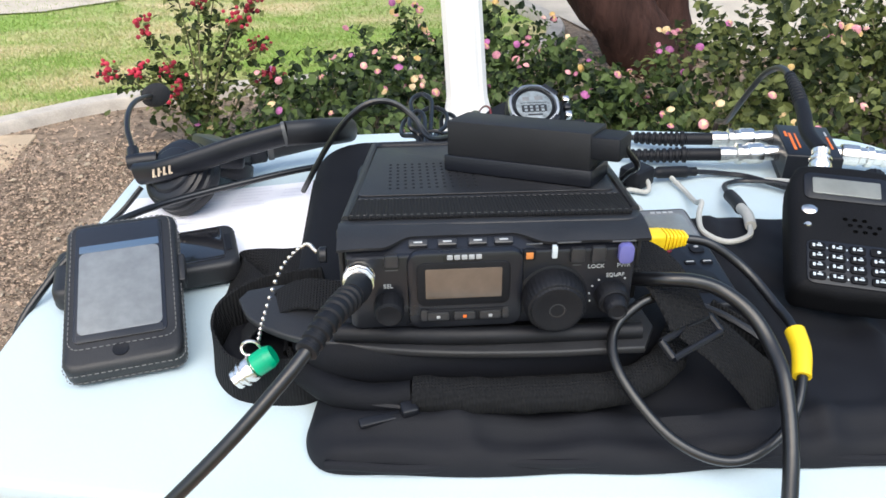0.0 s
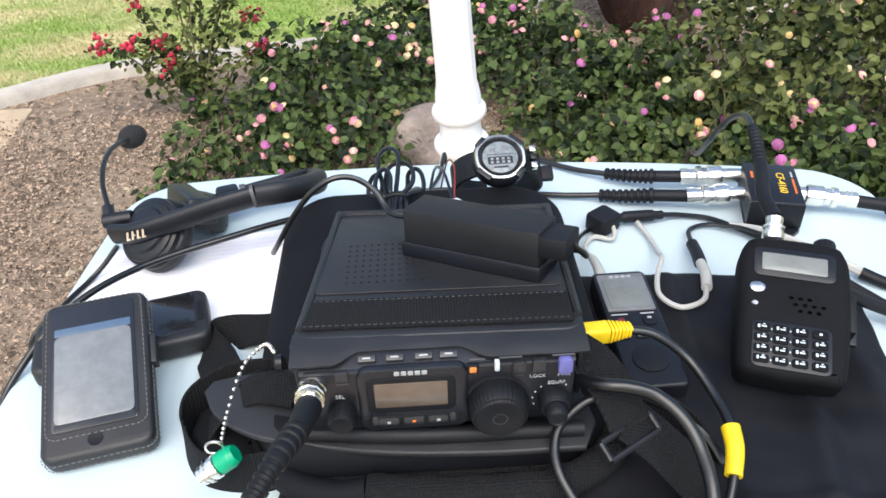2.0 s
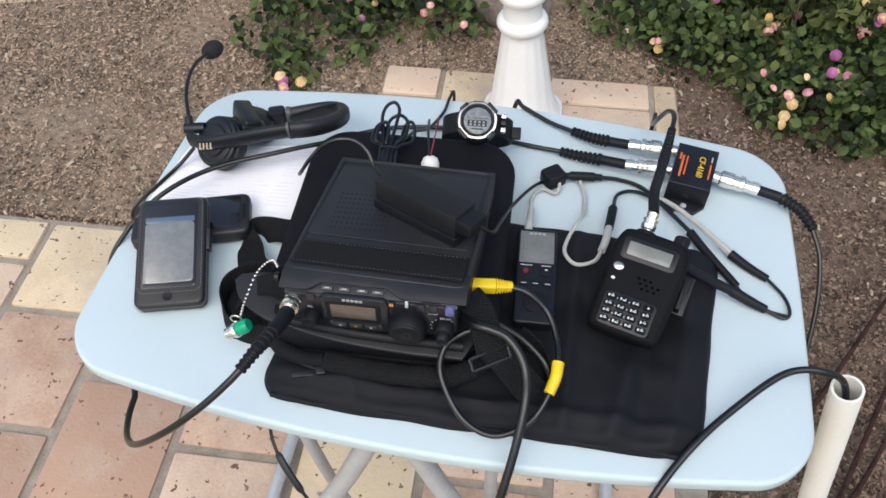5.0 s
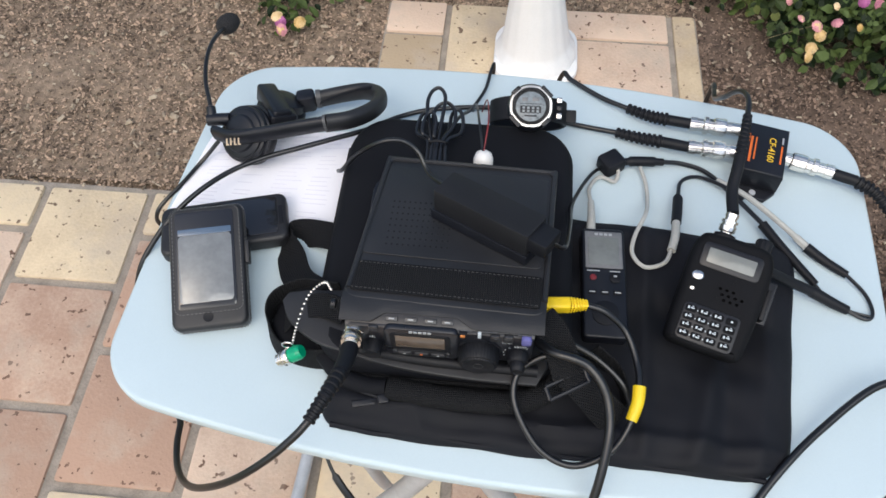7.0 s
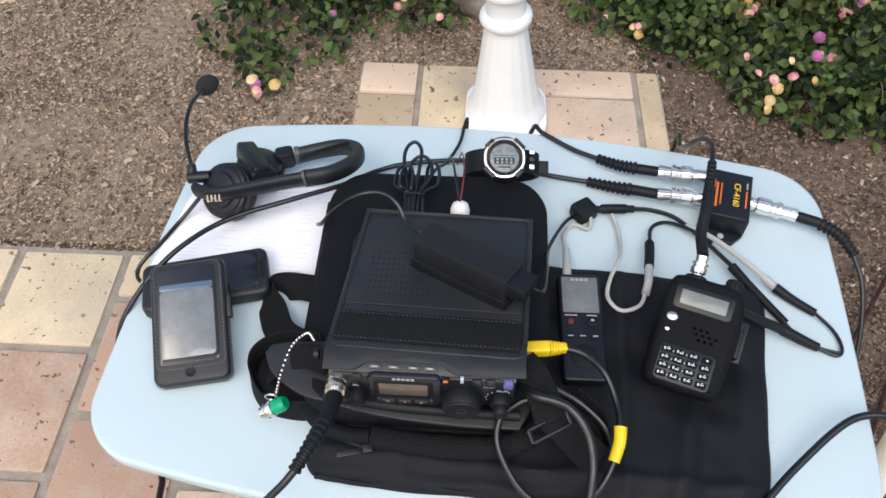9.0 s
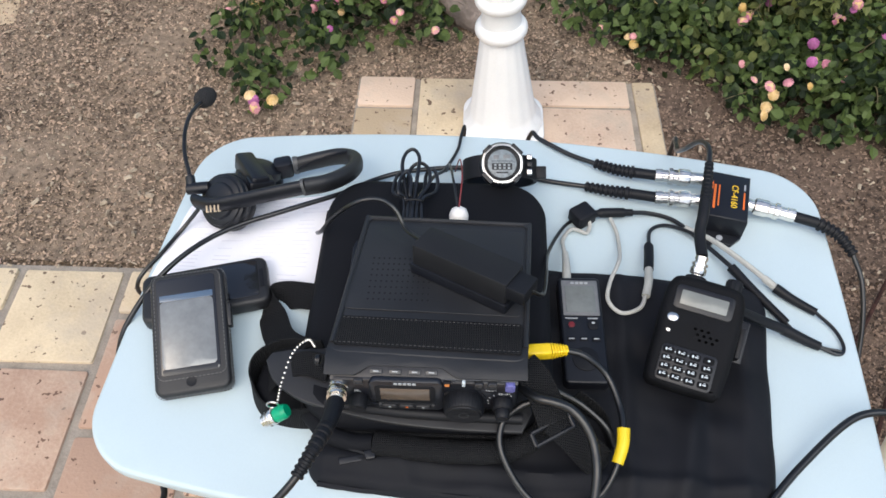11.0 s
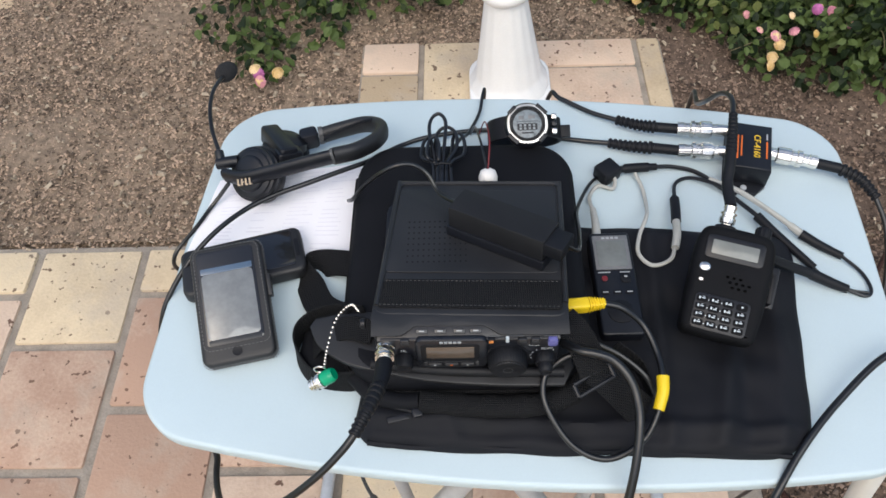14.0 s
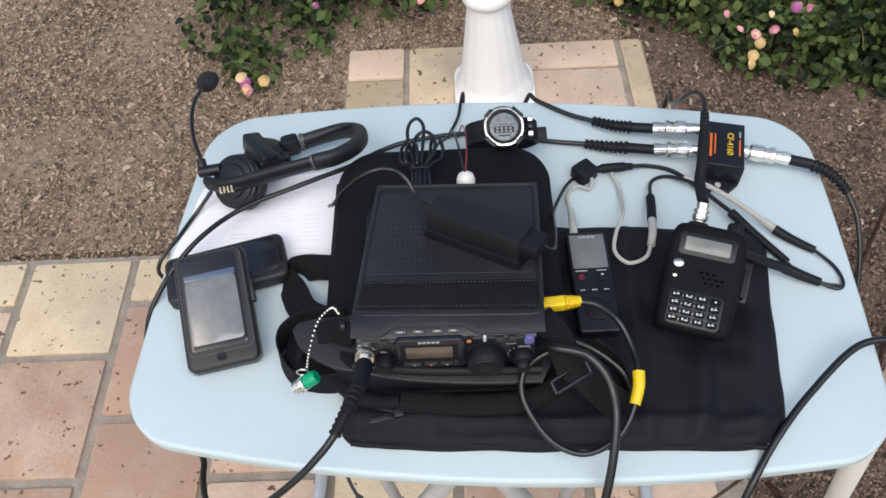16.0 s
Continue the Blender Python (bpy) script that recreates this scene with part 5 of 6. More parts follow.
tc_ = thing("power_lead", (0.15, -0.03, T + 0.04), "thick black lead curving forward over the table edge", "cable")
bm = nb()
tube(bm, [(0.100, 0.012, T + 0.078), (0.113, -0.001, T + 0.086), (0.126, -0.005, T + 0.087), (0.138, -0.009, T + 0.084), (0.148, -0.019, T + 0.079), (0.154, -0.032, T + 0.071), (0.155, -0.053, T + 0.061), (0.150, -0.082, T + 0.036), (0.140, -0.112, T - 0.01), (0.128, -0.125, T - 0.08), (0.12, -0.11, T - 0.2), (0.1, -0.05, T - 0.4), (0.09, 0.02, 0.012)], 0.0035, 10, 10)
part("cable", bm, M_CABLE, tc_)
bm = nb()
tube(bm, [(0.130, 0.02, T + 0.058), (0.150, 0.010, T + 0.055), (0.168, -0.004, T + 0.048), (0.176, -0.018, T + 0.04)], 0.0022, 8, 8)
part("cable", bm, M_CABLE, tc_)

# ---- handheld radio ----
HM = pose(0.2309, 0.0338, T + 0.0160, 23, 0, -18.5) @ Matrix.Diagonal((1.05, 0.84, 1, 1))
ht = thing("handheld_radio", (0.245, 0.08, T + 0.012), "black handheld radio in a rubber jacket with lit-grey display and keypad", "radio")
bm = nb()
poly = [(p.x, p.y) for p in spline([(-0.024, 0.0085), (0.0, 0.0075), (0.0215, 0.0085), (0.0265, 0.0115), (0.0282, 0.019), (0.0300, 0.05), (0.0302, 0.093), (0.0275, 0.110), (0.021, 0.117), (0.0, 0.1185), (-0.021, 0.117), (-0.0275, 0.110), (-0.0300, 0.093), (-0.0298, 0.05), (-0.0290, 0.019), (-0.0275, 0.0115), (-0.024, 0.0085)], 4)][:-1]
prism(bm, poly, 0.011, 0.036, 0.007, HM, 5)
part("body", bm, M_JACKET, ht, "black rubber jacket")


def hface(name, x, y, w, d, z0, z1, m, parent=ht, r=0.001, bev=0.0004, label=""):
    bm = nb()
    prism(bm, [(a + x, b + y) for a, b in rrect(w, d, min(r, w * 0.45, d * 0.45), 3)], z0, z1, bev, HM, 2)
    return part(name, bm, m, parent, label)


sc = hface("display_surround", -0.0008, 0.0948, 0.044, 0.0235, 0.035, 0.0368, M_SHELL, r=0.004)
hface("display", -0.0008, 0.0948, 0.0350, 0.0142, 0.0366, 0.0374, M_LCD2, sc, bev=0.0002, label="grey-green liquid crystal display")
kp = hface("keypad", -0.0015, 0.0300, 0.0410, 0.0345, 0.035, 0.0366, M_SHELL, r=0.004)
for i in range(4):
    for j in range(4):
        x, y = (-0.0168, -0.0071, 0.0030, 0.0130)[i], 0.0184 + 0.0078 * j
        k = hface("key", x, y, 0.0080, 0.0062, 0.0364, 0.0376, M_JACKET, kp, r=0.0015)
        if i < 3 or j < 3:
            up = 0.0004 * ((i * 5 + j * 3) % 3 - 1)
            hface("key_legend", x - 0.0018, y + 0.0003, 0.0013, 0.0025, 0.0375, 0.0379, M_KEY, k, r=0.0003, bev=0.0001)
            hface("key_legend", x + 0.0009, y - up, 0.0028, 0.0011, 0.0375, 0.0379, M_KEY, k, r=0.0003, bev=0.0001)
            hface("key_legend", x + 0.0013 + up, y + 0.0016 - up, 0.0014, 0.0007, 0.0375, 0.0379, M_KEY, k, r=0.0002, bev=0.0001)
        else:
            hface("key_legend", x, y + 0.0002, 0.0017, 0.0019, 0.0375, 0.0379, M_KEY, k, r=0.0009, bev=0.0001)
        if i < 2:
            hface("key_mark", x + 0.0050, y - 0.0003, 0.0007, 0.0012, 0.0364, 0.0368, M_KEY, kp, r=0.0002, bev=0.0001)
for i in range(4):
    for j in range(3):
        if (i, j) not in ((0, 0), (3, 2)):
            bm = nb()
            lathe(bm, [(0.0013, 0), (0.0013, 0.0004), (0.0009, 0.0002)], 10, HM @ Matrix.Translation((-0.002 + 0.0048 * i + 0.0024 * (j % 2), 0.0585 + 0.0048 * j, 0.0358)))
            part("speaker_hole", bm, M_HOLE, ht)
for x, y, r in ((-0.020, 0.0735, 0.0042), (-0.021, 0.060, 0.0022)):
    bm = nb()
    lathe(bm, [(r, 0), (r, 0.0012), (r * 0.7, 0.002)], 16, HM @ Matrix.Translation((x, y, 0.0352)))
    part("button", bm, M_CHROME, ht)
bm = nb()
lathe(bm, [(0.0065, 0), (0.0065, 0.010), (0.0055, 0.012)], 28, HM @ axis_to((0.019, 0.117, 0.02), (0.019, 0.2, 0.02)), 14, 0.0005)
part("volume_knob", bm, M_RUBBER, ht)
bm = nb()
lathe(bm, [(0.0085, 0), (0.008, 0.006)], 20, HM @ axis_to((-0.010, 0.116, 0.02), (-0.010, 0.2, 0.02)))
part("antenna_collar", bm, M_RUBBER, ht)
bm = nb()
box(bm, (0.033, 0.07, 0.018), (0.004, 0.03, 0.014), 0.001, HM)
part("side_switch", bm, M_RUBBER, ht)
bm = nb()
box(bm, (0.034, 0.075, 0.008), (0.01, 0.042, 0.004), 0.001, HM)
box(bm, (0.004, 0.086, -0.010), (0.030, 0.024, 0.026), 0.003, HM)
part("belt_clip", bm, M_SHELL, ht)

hl = thing("handheld_antenna_lead", (0.262, 0.17, T + 0.06), "black coax with ribbed boot rising from the handheld radio", "cable")
A0 = HM @ Vector((-0.010, 0.1225, 0.02))
A1 = HM @ Vector((-0.010, 0.1430, 0.024))
bm = nb()
bayonet(bm, A0, A1, 0.0068)
part("plug", bm, M_CHROME, hl, "nickel bayonet plug")
bm = nb()
tube(bm, [A1, (0.2540, 0.155, T + 0.0875), (0.2580, 0.171, T + 0.0925), (0.2610, 0.184, T + 0.0955)], 0.0047, 14, 8)
tube(bm, [(0.2608, 0.183, T + 0.0953), (0.2655, 0.203, T + 0.0985), (0.2705, 0.226, T + 0.1000)], ribs(0.0043, 10, 0.2), 14, 30)
part("boot", bm, M_RUBBER, hl)
bm = nb()
tube(bm, [(0.2702, 0.225, T + 0.1000), (0.2735, 0.242, T + 0.0990), (0.2738, 0.256, T + 0.0945), (0.2715, 0.270, T + 0.083), (0.268, 0.288, T + 0.056), (0.271, 0.314, T + 0.028), (0.275, 0.334, T + 0.018), (0.279, 0.354, T + 0.002), (0.28, 0.360, T - 0.08), (0.27, 0.33, T - 0.3), (0.26, 0.3, 0.01)], 0.0024, 10, 8)
part("cable", bm, M_CABLE, hl)

# ---- band splitter box and its leads ----
DM = pose(0.3120, 0.2545, T, 0, 0, -14)
dup = thing("signal_splitter", (0.32, 0.254, T), "small black box with orange and yellow printing and three bayonet sockets", "splitter box")
bm = nb()
prism(bm, [(-0.0205, -0.03), (0.0205, -0.03), (0.0205, 0.03), (-0.0205, 0.03)], 0.004, 0.0275, 0.0025, DM, 3)
part("body", bm, M_SHELL, dup)
bm = nb()
prism(bm, [(-0.0205, -0.030), (-0.012, -0.042), (0.012, -0.042), (0.0205, -0.030), (0.0205, 0.03), (0.012, 0.042), (-0.012, 0.042), (-0.0205, 0.03)], 0.0, 0.0045, 0.001, DM)
fl_ = part("mounting_flange", bm, M_SHELL, dup)
bm = nb()
lathe(bm, [(0.0032, 0), (0.003, 0.0015), (0.001, 0.002)], 12, DM @ Matrix.Translation((0, -0.0365, 0.0044)))
part("screw", bm, M_STEEL, fl_)
LZ = 0.0276
lettering("lettering", "CF-4160", 0.0088, DM @ Matrix.Translation((0.006, 0.000, LZ)) @ pose(0, 0, 0, 0, 0, -90), M_PRINT_Y, dup)
for x, y, w, d, m in ((-0.0125, -0.004, 0.0022, 0.032, M_PRINT_O), (-0.0085, -0.002, 0.0014, 0.028, M_PRINT_O), (-0.0155, 0.010, 0.002, 0.010, M_PRINT_O), (0.0155, -0.004, 0.0016, 0.022, M_PRINT_O), (0.0155, 0.014, 0.0016, 0.008, M_LEGEND)):
    bm = nb()
    box(bm, (x, y, LZ), (w, d, 0.0004), 0.0001, DM)
    part("print_bar", bm, m, dup)


def lead(name, label, plug, bootpts, cable, r=0.0025, br=0.0052, up=True):
    th = thing(name, plug[1], label, "cable", "coax leads")
    bm = nb()
    bayonet(bm, plug[0], plug[1])
    part("plug", bm, M_CHROME, th, "nickel bayonet plug")
    bm = nb()
    tube(bm, bootpts[:2], 0.0052, 12, 4)
    boot(bm, bootpts[1:], br, 9, 32)
    part("boot", bm, M_RUBBER, th)
    bm = nb()
    tube(bm, cable, r, 10, 10)
    part("cable", bm, M_CABLE, th)
    return seat(th)


lead("coax_lead", "black coax with ribbed boot leaving over the back edge", ((0.288, 0.2870, T + 0.016), (0.249, 0.292, T + 0.014)), [(0.250, 0.292, T + 0.014), (0.229, 0.296, T + 0.013), (0.21, 0.302, T + 0.011), (0.190, 0.313, T + 0.008)], [(0.192, 0.312, T + 0.008), (0.165, 0.328, T + 0.005), (0.135, 0.352, T + 0.003), (0.126, 0.367, T - 0.004), (0.122, 0.370, T - 0.06), (0.12, 0.33, T - 0.25), (0.12, 0.3, -0.018)])
lead("coax_lead", "black coax with ribbed boot running behind the watch", ((0.284, 0.2580, T + 0.016), (0.245, 0.262, T + 0.014)), [(0.246, 0.262, T + 0.014), (0.222, 0.268, T + 0.012), (0.20, 0.274, T + 0.009), (0.178, 0.281, T + 0.007)], [(0.180, 0.2805, T + 0.007), (0.15, 0.288, T + 0.004), (0.115, 0.296, T + 0.003), (0.06, 0.306, T + 0.004), (0.0, 0.294, T + 0.010), (-0.036, 0.281, T + 0.010), (-0.064, 0.250, T + 0.023), (-0.094, 0.232, T + 0.027), (-0.124, 0.218, T + 0.027), (-0.154, 0.205, T + 0.026), (-0.180, 0.187, T + 0.027), (-0.201, 0.163, T + 0.029), (-0.219, 0.140, T + 0.025), (-0.238, 0.118, T + 0.010), (-0.253, 0.095, T - 0.010), (-0.261, 0.080, T - 0.045), (-0.240, 0.085, T - 0.052), (-0.15, 0.13, T - 0.075), (-0.02, 0.18, T - 0.2), (0.04, 0.2, -0.018)])
lead("coax_lead", "black coax with ribbed boot hanging over the table end", ((0.334, 0.2535, T + 0.016), (0.377, 0.2415, T + 0.014)), [(0.376, 0.2415, T + 0.014), (0.398, 0.2345, T + 0.013), (0.416, 0.222, T + 0.010), (0.428, 0.203, T + 0.004)], [(0.427, 0.205, T + 0.004), (0.437, 0.18, T - 0.015), (0.438, 0.14, T - 0.05), (0.428, 0.09, T - 0.10), (0.41, 0.05, T - 0.17), (0.39, 0.05, T - 0.35), (0.38, 0.08, -0.018)])
for k, (p, q) in enumerate((((0.287, 0.2871, T + 0.016), (0.300, 0.2852, T + 0.016)), ((0.283, 0.2581, T + 0.016), (0.296, 0.2562, T + 0.016)), ((0.328, 0.2552, T + 0.016), (0.335, 0.2533, T + 0.016)))):
    bm = nb()
    lathe(bm, [(0.0062, 0), (0.0062, (Vector(q) - Vector(p)).length)], 16, axis_to(p, q))
    part("socket", bm, M_CHROME, dup)

seat(dup)

# ---- voice recorder ----
rec = thing("voice_recorder", (0.16, 0.097, T + 0.012), "slim black voice recorder with small grey display and red button", "recorder")
RM = pose(0.160, 0.0965, T + 0.0125, 2, 0, 1)
bm = nb()
prism(bm, rrect(0.0365, 0.104, 0.004, 4), 0, 0.017, 0.002, RM, 3)
part("body", bm, M_SHELL, rec)


def rface(name, x, y, w, d, m, z=0.0168, h=0.0012, r=0.001, parent=rec, label=""):
    bm = nb()
    prism(bm, [(a + x, b + y) for a, b in rrect(w, d, min(r, w * 0.45, d * 0.45), 3)], z, z + h, 0.0003, RM, 2)
    return part(name, bm, m, parent, label)


fr_ = rface("display_surround", 0, 0.030, 0.0315, 0.036, M_SURROUND)
rface("display", 0, 0.0285, 0.026, 0.0275, M_LCD3, 0.0178, 0.0006, parent=fr_)
for i in range(4):
    rface("maker_mark", -0.006 + 0.004 * i, 0.0452, 0.003, 0.0024, M_LEGEND, 0.0178, 0.0005, 0.0004, fr_)
rface("record_button", -0.0095, 0.003, 0.0055, 0.0055, mat("red_button", (0.16, 0.015, 0.02), 0.4, bump=0), r=0.0026, label="small red record button")
rface("button", 0.009, 0.003, 0.009, 0.009, M_RUBBER, r=0.003)
rface("button_legend", 0.009, 0.0045, 0.003, 0.002, M_LEGEND, 0.0178, 0.0004)
rface("print_bar", -0.009, 0.0095, 0.011, 0.0012, M_LEGEND, 0.0168, 0.0004)
rface("print_bar", 0.009, 0.0095, 0.009, 0.0012, M_LEGEND, 0.0168, 0.0004)
for x in (-0.0105, 0.0, 0.0105):
    rface("button", x, -0.011, 0.007, 0.004, M_RUBBER)
    rface("button_legend", x, -0.011, 0.005, 0.0012, M_LEGEND, 0.0178, 0.0004)
rface("button", 0, -0.030, 0.022, 0.022, M_RUBBER, r=0.010)

seat(rec)

# ---- grey audio leads and adapters ----
gl = thing("audio_lead", (0.19, 0.19, T), "thin grey audio lead looped beside the recorder", "cable")
Zc = T + 0.004
bm = nb()
tube(bm, [(0.150, 0.150, T + 0.022), (0.151, 0.168, T + 0.02), (0.152, 0.19, T + 0.012)], lambda s: 0.0042 - 0.0012 * s, 10, 6)
part("plug", bm, M_GREY, gl)
bm = nb()
tube(bm, [(0.152, 0.188, T + 0.012), (0.152, 0.212, Zc), (0.162, 0.226, Zc), (0.176, 0.222, Zc), (0.178, 0.234, Zc + 0.004), (0.165, 0.240, Zc + 0.004)], 0.0019, 8, 8)
part("cable", bm, M_GREY, gl)
bm = nb()
tube(bm, [(0.200, 0.240, T + 0.006), (0.205, 0.222, Zc), (0.2045, 0.196, T + 0.008), (0.1985, 0.172, T + 0.0215), (0.189, 0.150, T + 0.0225), (0.1855, 0.130, T + 0.0225), (0.196, 0.117, T + 0.0225), (0.213, 0.123, T + 0.0225), (0.2205, 0.140, T + 0.0215)], 0.0019, 8, 8)
part("cable", bm, M_GREY, gl)
bm = nb()
tube(bm, [(0.2195, 0.136, T + 0.022), (0.224, 0.152, T + 0.021), (0.2275, 0.172, T + 0.016)], 0.0038, 10, 5)
part("plug_sleeve", bm, M_GREY, gl)
bm = nb()
tube(bm, [(0.2272, 0.170, T + 0.016), (0.2300, 0.186, T + 0.013), (0.2325, 0.202, T + 0.009), (0.233, 0.206, T + 0.008)], lambda s: 0.0046 if s < 0.75 else 0.0034, 12, 6)
part("socket", bm, M_RUBBER, gl)

seat(gl)

ad = thing("adapter_lead", (0.20, 0.243, T), "black adapter lead with inline connectors and a moulded hood", "cable")
bm = nb()
box(bm, (0, 0, 0.008), (0.022, 0.020, 0.016), 0.003, pose(0.172, 0.240, T + 0.001, 0, 0, 35))
part("hood", bm, M_RUBBER, ad)
bm = nb()
tube(bm, [(0.178, 0.240, T + 0.010), (0.19, 0.2435, T + 0.009), (0.205, 0.2455, T + 0.008), (0.222, 0.247, T + 0.007)], lambda s: 0.0048 if 0.3 < s < 0.85 else 0.0036, 12, 8)
part("socket", bm, M_RUBBER, ad)
bm = nb()
tube(bm, [(0.221, 0.247, T + 0.007), (0.240, 0.249, T + 0.004), (0.262, 0.241, T + 0.004), (0.283, 0.216, T + 0.006), (0.308, 0.178, T + 0.010)], 0.0022, 8, 8)
part("cable", bm, M_CABLE, ad)
bm = nb()
tube(bm, [(0.306, 0.180, T + 0.010), (0.322, 0.156, T + 0.008), (0.346, 0.123, T + 0.005)], lambda s: 0.0046 - 0.001 * s, 12, 8)
part("connector", bm, M_RUBBER, ad)
bm = nb()
tube(bm, [(0.345, 0.124, T + 0.005), (0.356, 0.110, T + 0.003), (0.372, 0.100, T + 0.003), (0.388, 0.096, T + 0.003)], 0.0014, 8, 8)
part("thin_wire", bm, M_CABLE, ad)

seat(ad)

ml = thing("microphone_lead", (0.30, 0.2, T), "black and grey lead to the side of the handheld radio", "cable")
bm = nb()
tube(bm, [(0.233, 0.205, T + 0.008), (0.238, 0.226, T + 0.005), (0.254, 0.234, T + 0.004), (0.276, 0.222, T + 0.008), (0.292, 0.206, T + 0.010)], 0.0019, 8, 8)
part("cable", bm, M_CABLE, ml)
bm = nb()
tube(bm, [(0.272, 0.230, T + 0.006), (0.296, 0.208, T + 0.012), (0.325, 0.178, T + 0.011), (0.345, 0.158, T + 0.007)], lambda s: 0.0026 if s < 0.8 else 0.0036, 8, 8)
part("grey_cable", bm, M_GREY, ml)
bm = nb()
tube(bm, [(0.343, 0.160, T + 0.007), (0.358, 0.148, T + 0.005), (0.375, 0.135, T + 0.005)], lambda s: 0.0048 - 0.0012 * s, 12, 8)
part("connector", bm, M_RUBBER, ml)
bm = nb()
tube(bm, [(0.374, 0.136, T + 0.005), (0.388, 0.118, T + 0.003), (0.391, 0.100, T + 0.003), (0.384, 0.093, T + 0.003), (0.368, 0.100, T + 0.004)], 0.0016, 8, 8)
part("thin_wire", bm, M_CABLE, ml)
bm = nb()
tube(bm, [(0.369, 0.0995, T + 0.005), (0.356, 0.104, T + 0.008), (0.338, 0.111, T + 0.013)], lambda s: 0.0040 + 0.0012 * s, 12, 8)
part("connector", bm, M_RUBBER, ml)
bm = nb()
tube(bm, [(0.339, 0.1105, T + 0.013), (0.318, 0.113, T + 0.022), (0.286, 0.112, T + 0.042)], lambda s: 0.0044, 12, 8)
part("plug", bm, M_RUBBER, ml)

seat(ml)

# ---- telephones and paper ----
paper = thing("paper_sheet", (-0.15, 0.19, T), "white printed sheet lying flat under the headset", "paper")
bm = nb()
cs = [Vector(p) for p in ((-0.241, 0.147, 0), (-0.081, 0.136, 0), (-0.058, 0.268, 0), (-0.222, 0.246, 0))]
n = 16
grid = [[bm.verts.new(cs[0].lerp(cs[1], i / n).lerp(cs[3].lerp(cs[2], i / n), j / n) + Vector((0, 0, T + 0.0012 + 0.0008 * noise.noise((i * 0.4, j * 0.4, 0))))) for i in range(n + 1)] for j in range(n + 1)]
for j in range(n):
    for i in range(n):
        bm.faces.new((grid[j][i], grid[j][i + 1], grid[j + 1][i + 1], grid[j + 1][i]))
geo = bmesh.ops.extrude_face_region(bm, geom=bm.faces[:])
for v in geo["geom"]:
    if isinstance(v, bmesh.types.BMVert):
        v.co.z += 0.0003
part("sheet", bm, M_PAPER, paper)
for i in range(4):
    bm = nb()
    for j in range(22):
        u0, v = 0.10 + 0.21 * i, 0.06 + 0.042 * j
        if rng.uniform() < 0.15:
            continue
        w = rng.uniform(0.08, 0.17)
        a, b = cs[0].lerp(cs[1], u0).lerp(cs[3].lerp(cs[2], u0), v), cs[0].lerp(cs[1], u0 + w).lerp(cs[3].lerp(cs[2], u0 + w), v)
        d = (cs[3] - cs[0]).normalized() * 0.0010
        bm.faces.new([bm.verts.new(p + Vector((0, 0, T + 0.00245))) for p in (a, b, b + d, a + d)])
    p = part("printed_column", bm, M_INK, paper, smooth=False)
    p["kind"] = "stuff"
seat(paper)

def phone(name, M, w, d, h, label, screen, group="phones"):
    th = thing(name, M.translation, label, "phone", group)
    bm = nb()
    prism(bm, rrect(w, d, 0.008, 5), 0, h, 0.004, M, 4)
    body = part("case", bm, M_LEATHER, th)
    bm = nb()
    x, y, sw, sd = screen
    prism(bm, [(a + x, b + y) for a, b in rrect(sw, sd, 0.003, 3)], h - 0.0010, h + 0.0006, 0.0004, M, 2)
    gl_ = part("screen", bm, M_GLASS, th, "glossy dark glass screen")
    return th, body, gl_


PM = pose(-0.1706, 0.0762, T + 0.0306, 18, 0.0, 12.5)
ph, pcase, pglass = phone("phone", PM, 0.0620, 0.105, 0.0165, "smartphone in stitched black leather case showing a pale page", (-0.001, 0.006, 0.0485, 0.083))
for x, y, w, d, m, nm in ((-0.001, -0.0018, 0.0440, 0.0580, M_PAGE, "page"), (-0.001, 0.0300, 0.0440, 0.0054, M_BLUE, "title_bar"), (-0.001, -0.0332, 0.0440, 0.0050, M_BTN, "tool_bar")):
    bm = nb()
    box(bm, (x, y, 0.0172), (w, d, 0.0005), 0.0002, PM)
    part(nm, bm, m, pglass)
bm = nb()
lathe(bm, [(0.0042, 0), (0.0042, 0.0006), (0.003, 0.0003)], 20, PM @ Matrix.Translation((-0.001, -0.0430, 0.0164)))
part("home_button", bm, M_RUBBER, ph)


def stitches(M, w, d, z, parent, step=0.0034):
    bm = nb()
    o = rrect(w, d, 0.006, 4)
    line = []
    for a, b in zip(o, o[1:] + o[:1]):
        L = math.dist(a, b)
        k = max(1, round(L / step))
        line += [((a[0] + (b[0] - a[0]) * t / k, a[1] + (b[1] - a[1]) * t / k), (a[0] + (b[0] - a[0]) * (t + 0.6) / k, a[1] + (b[1] - a[1]) * (t + 0.6) / k)) for t in range(k)]
    for a, b in line:
        tube(bm, [M @ Vector((*a, z)), M @ Vector((*b, z))], 0.0003, 4, 1)
    p = part("stitching", bm, M_THREAD, parent)
    p["kind"] = "stuff"


stitches(PM @ Matrix.Translation((0, 0.0055, 0)), 0.0555, 0.090, 0.0167, ph)
stitches(PM, 0.0625, 0.1055, 0.0118, ph)
stitches(PM, 0.0625, 0.1055, 0.005, ph)
bm = nb()
box(bm, (0.0322, 0.010, 0.009), (0.004, 0.02, 0.009), 0.001, PM)
part("clasp", bm, M_LEATHER, ph)

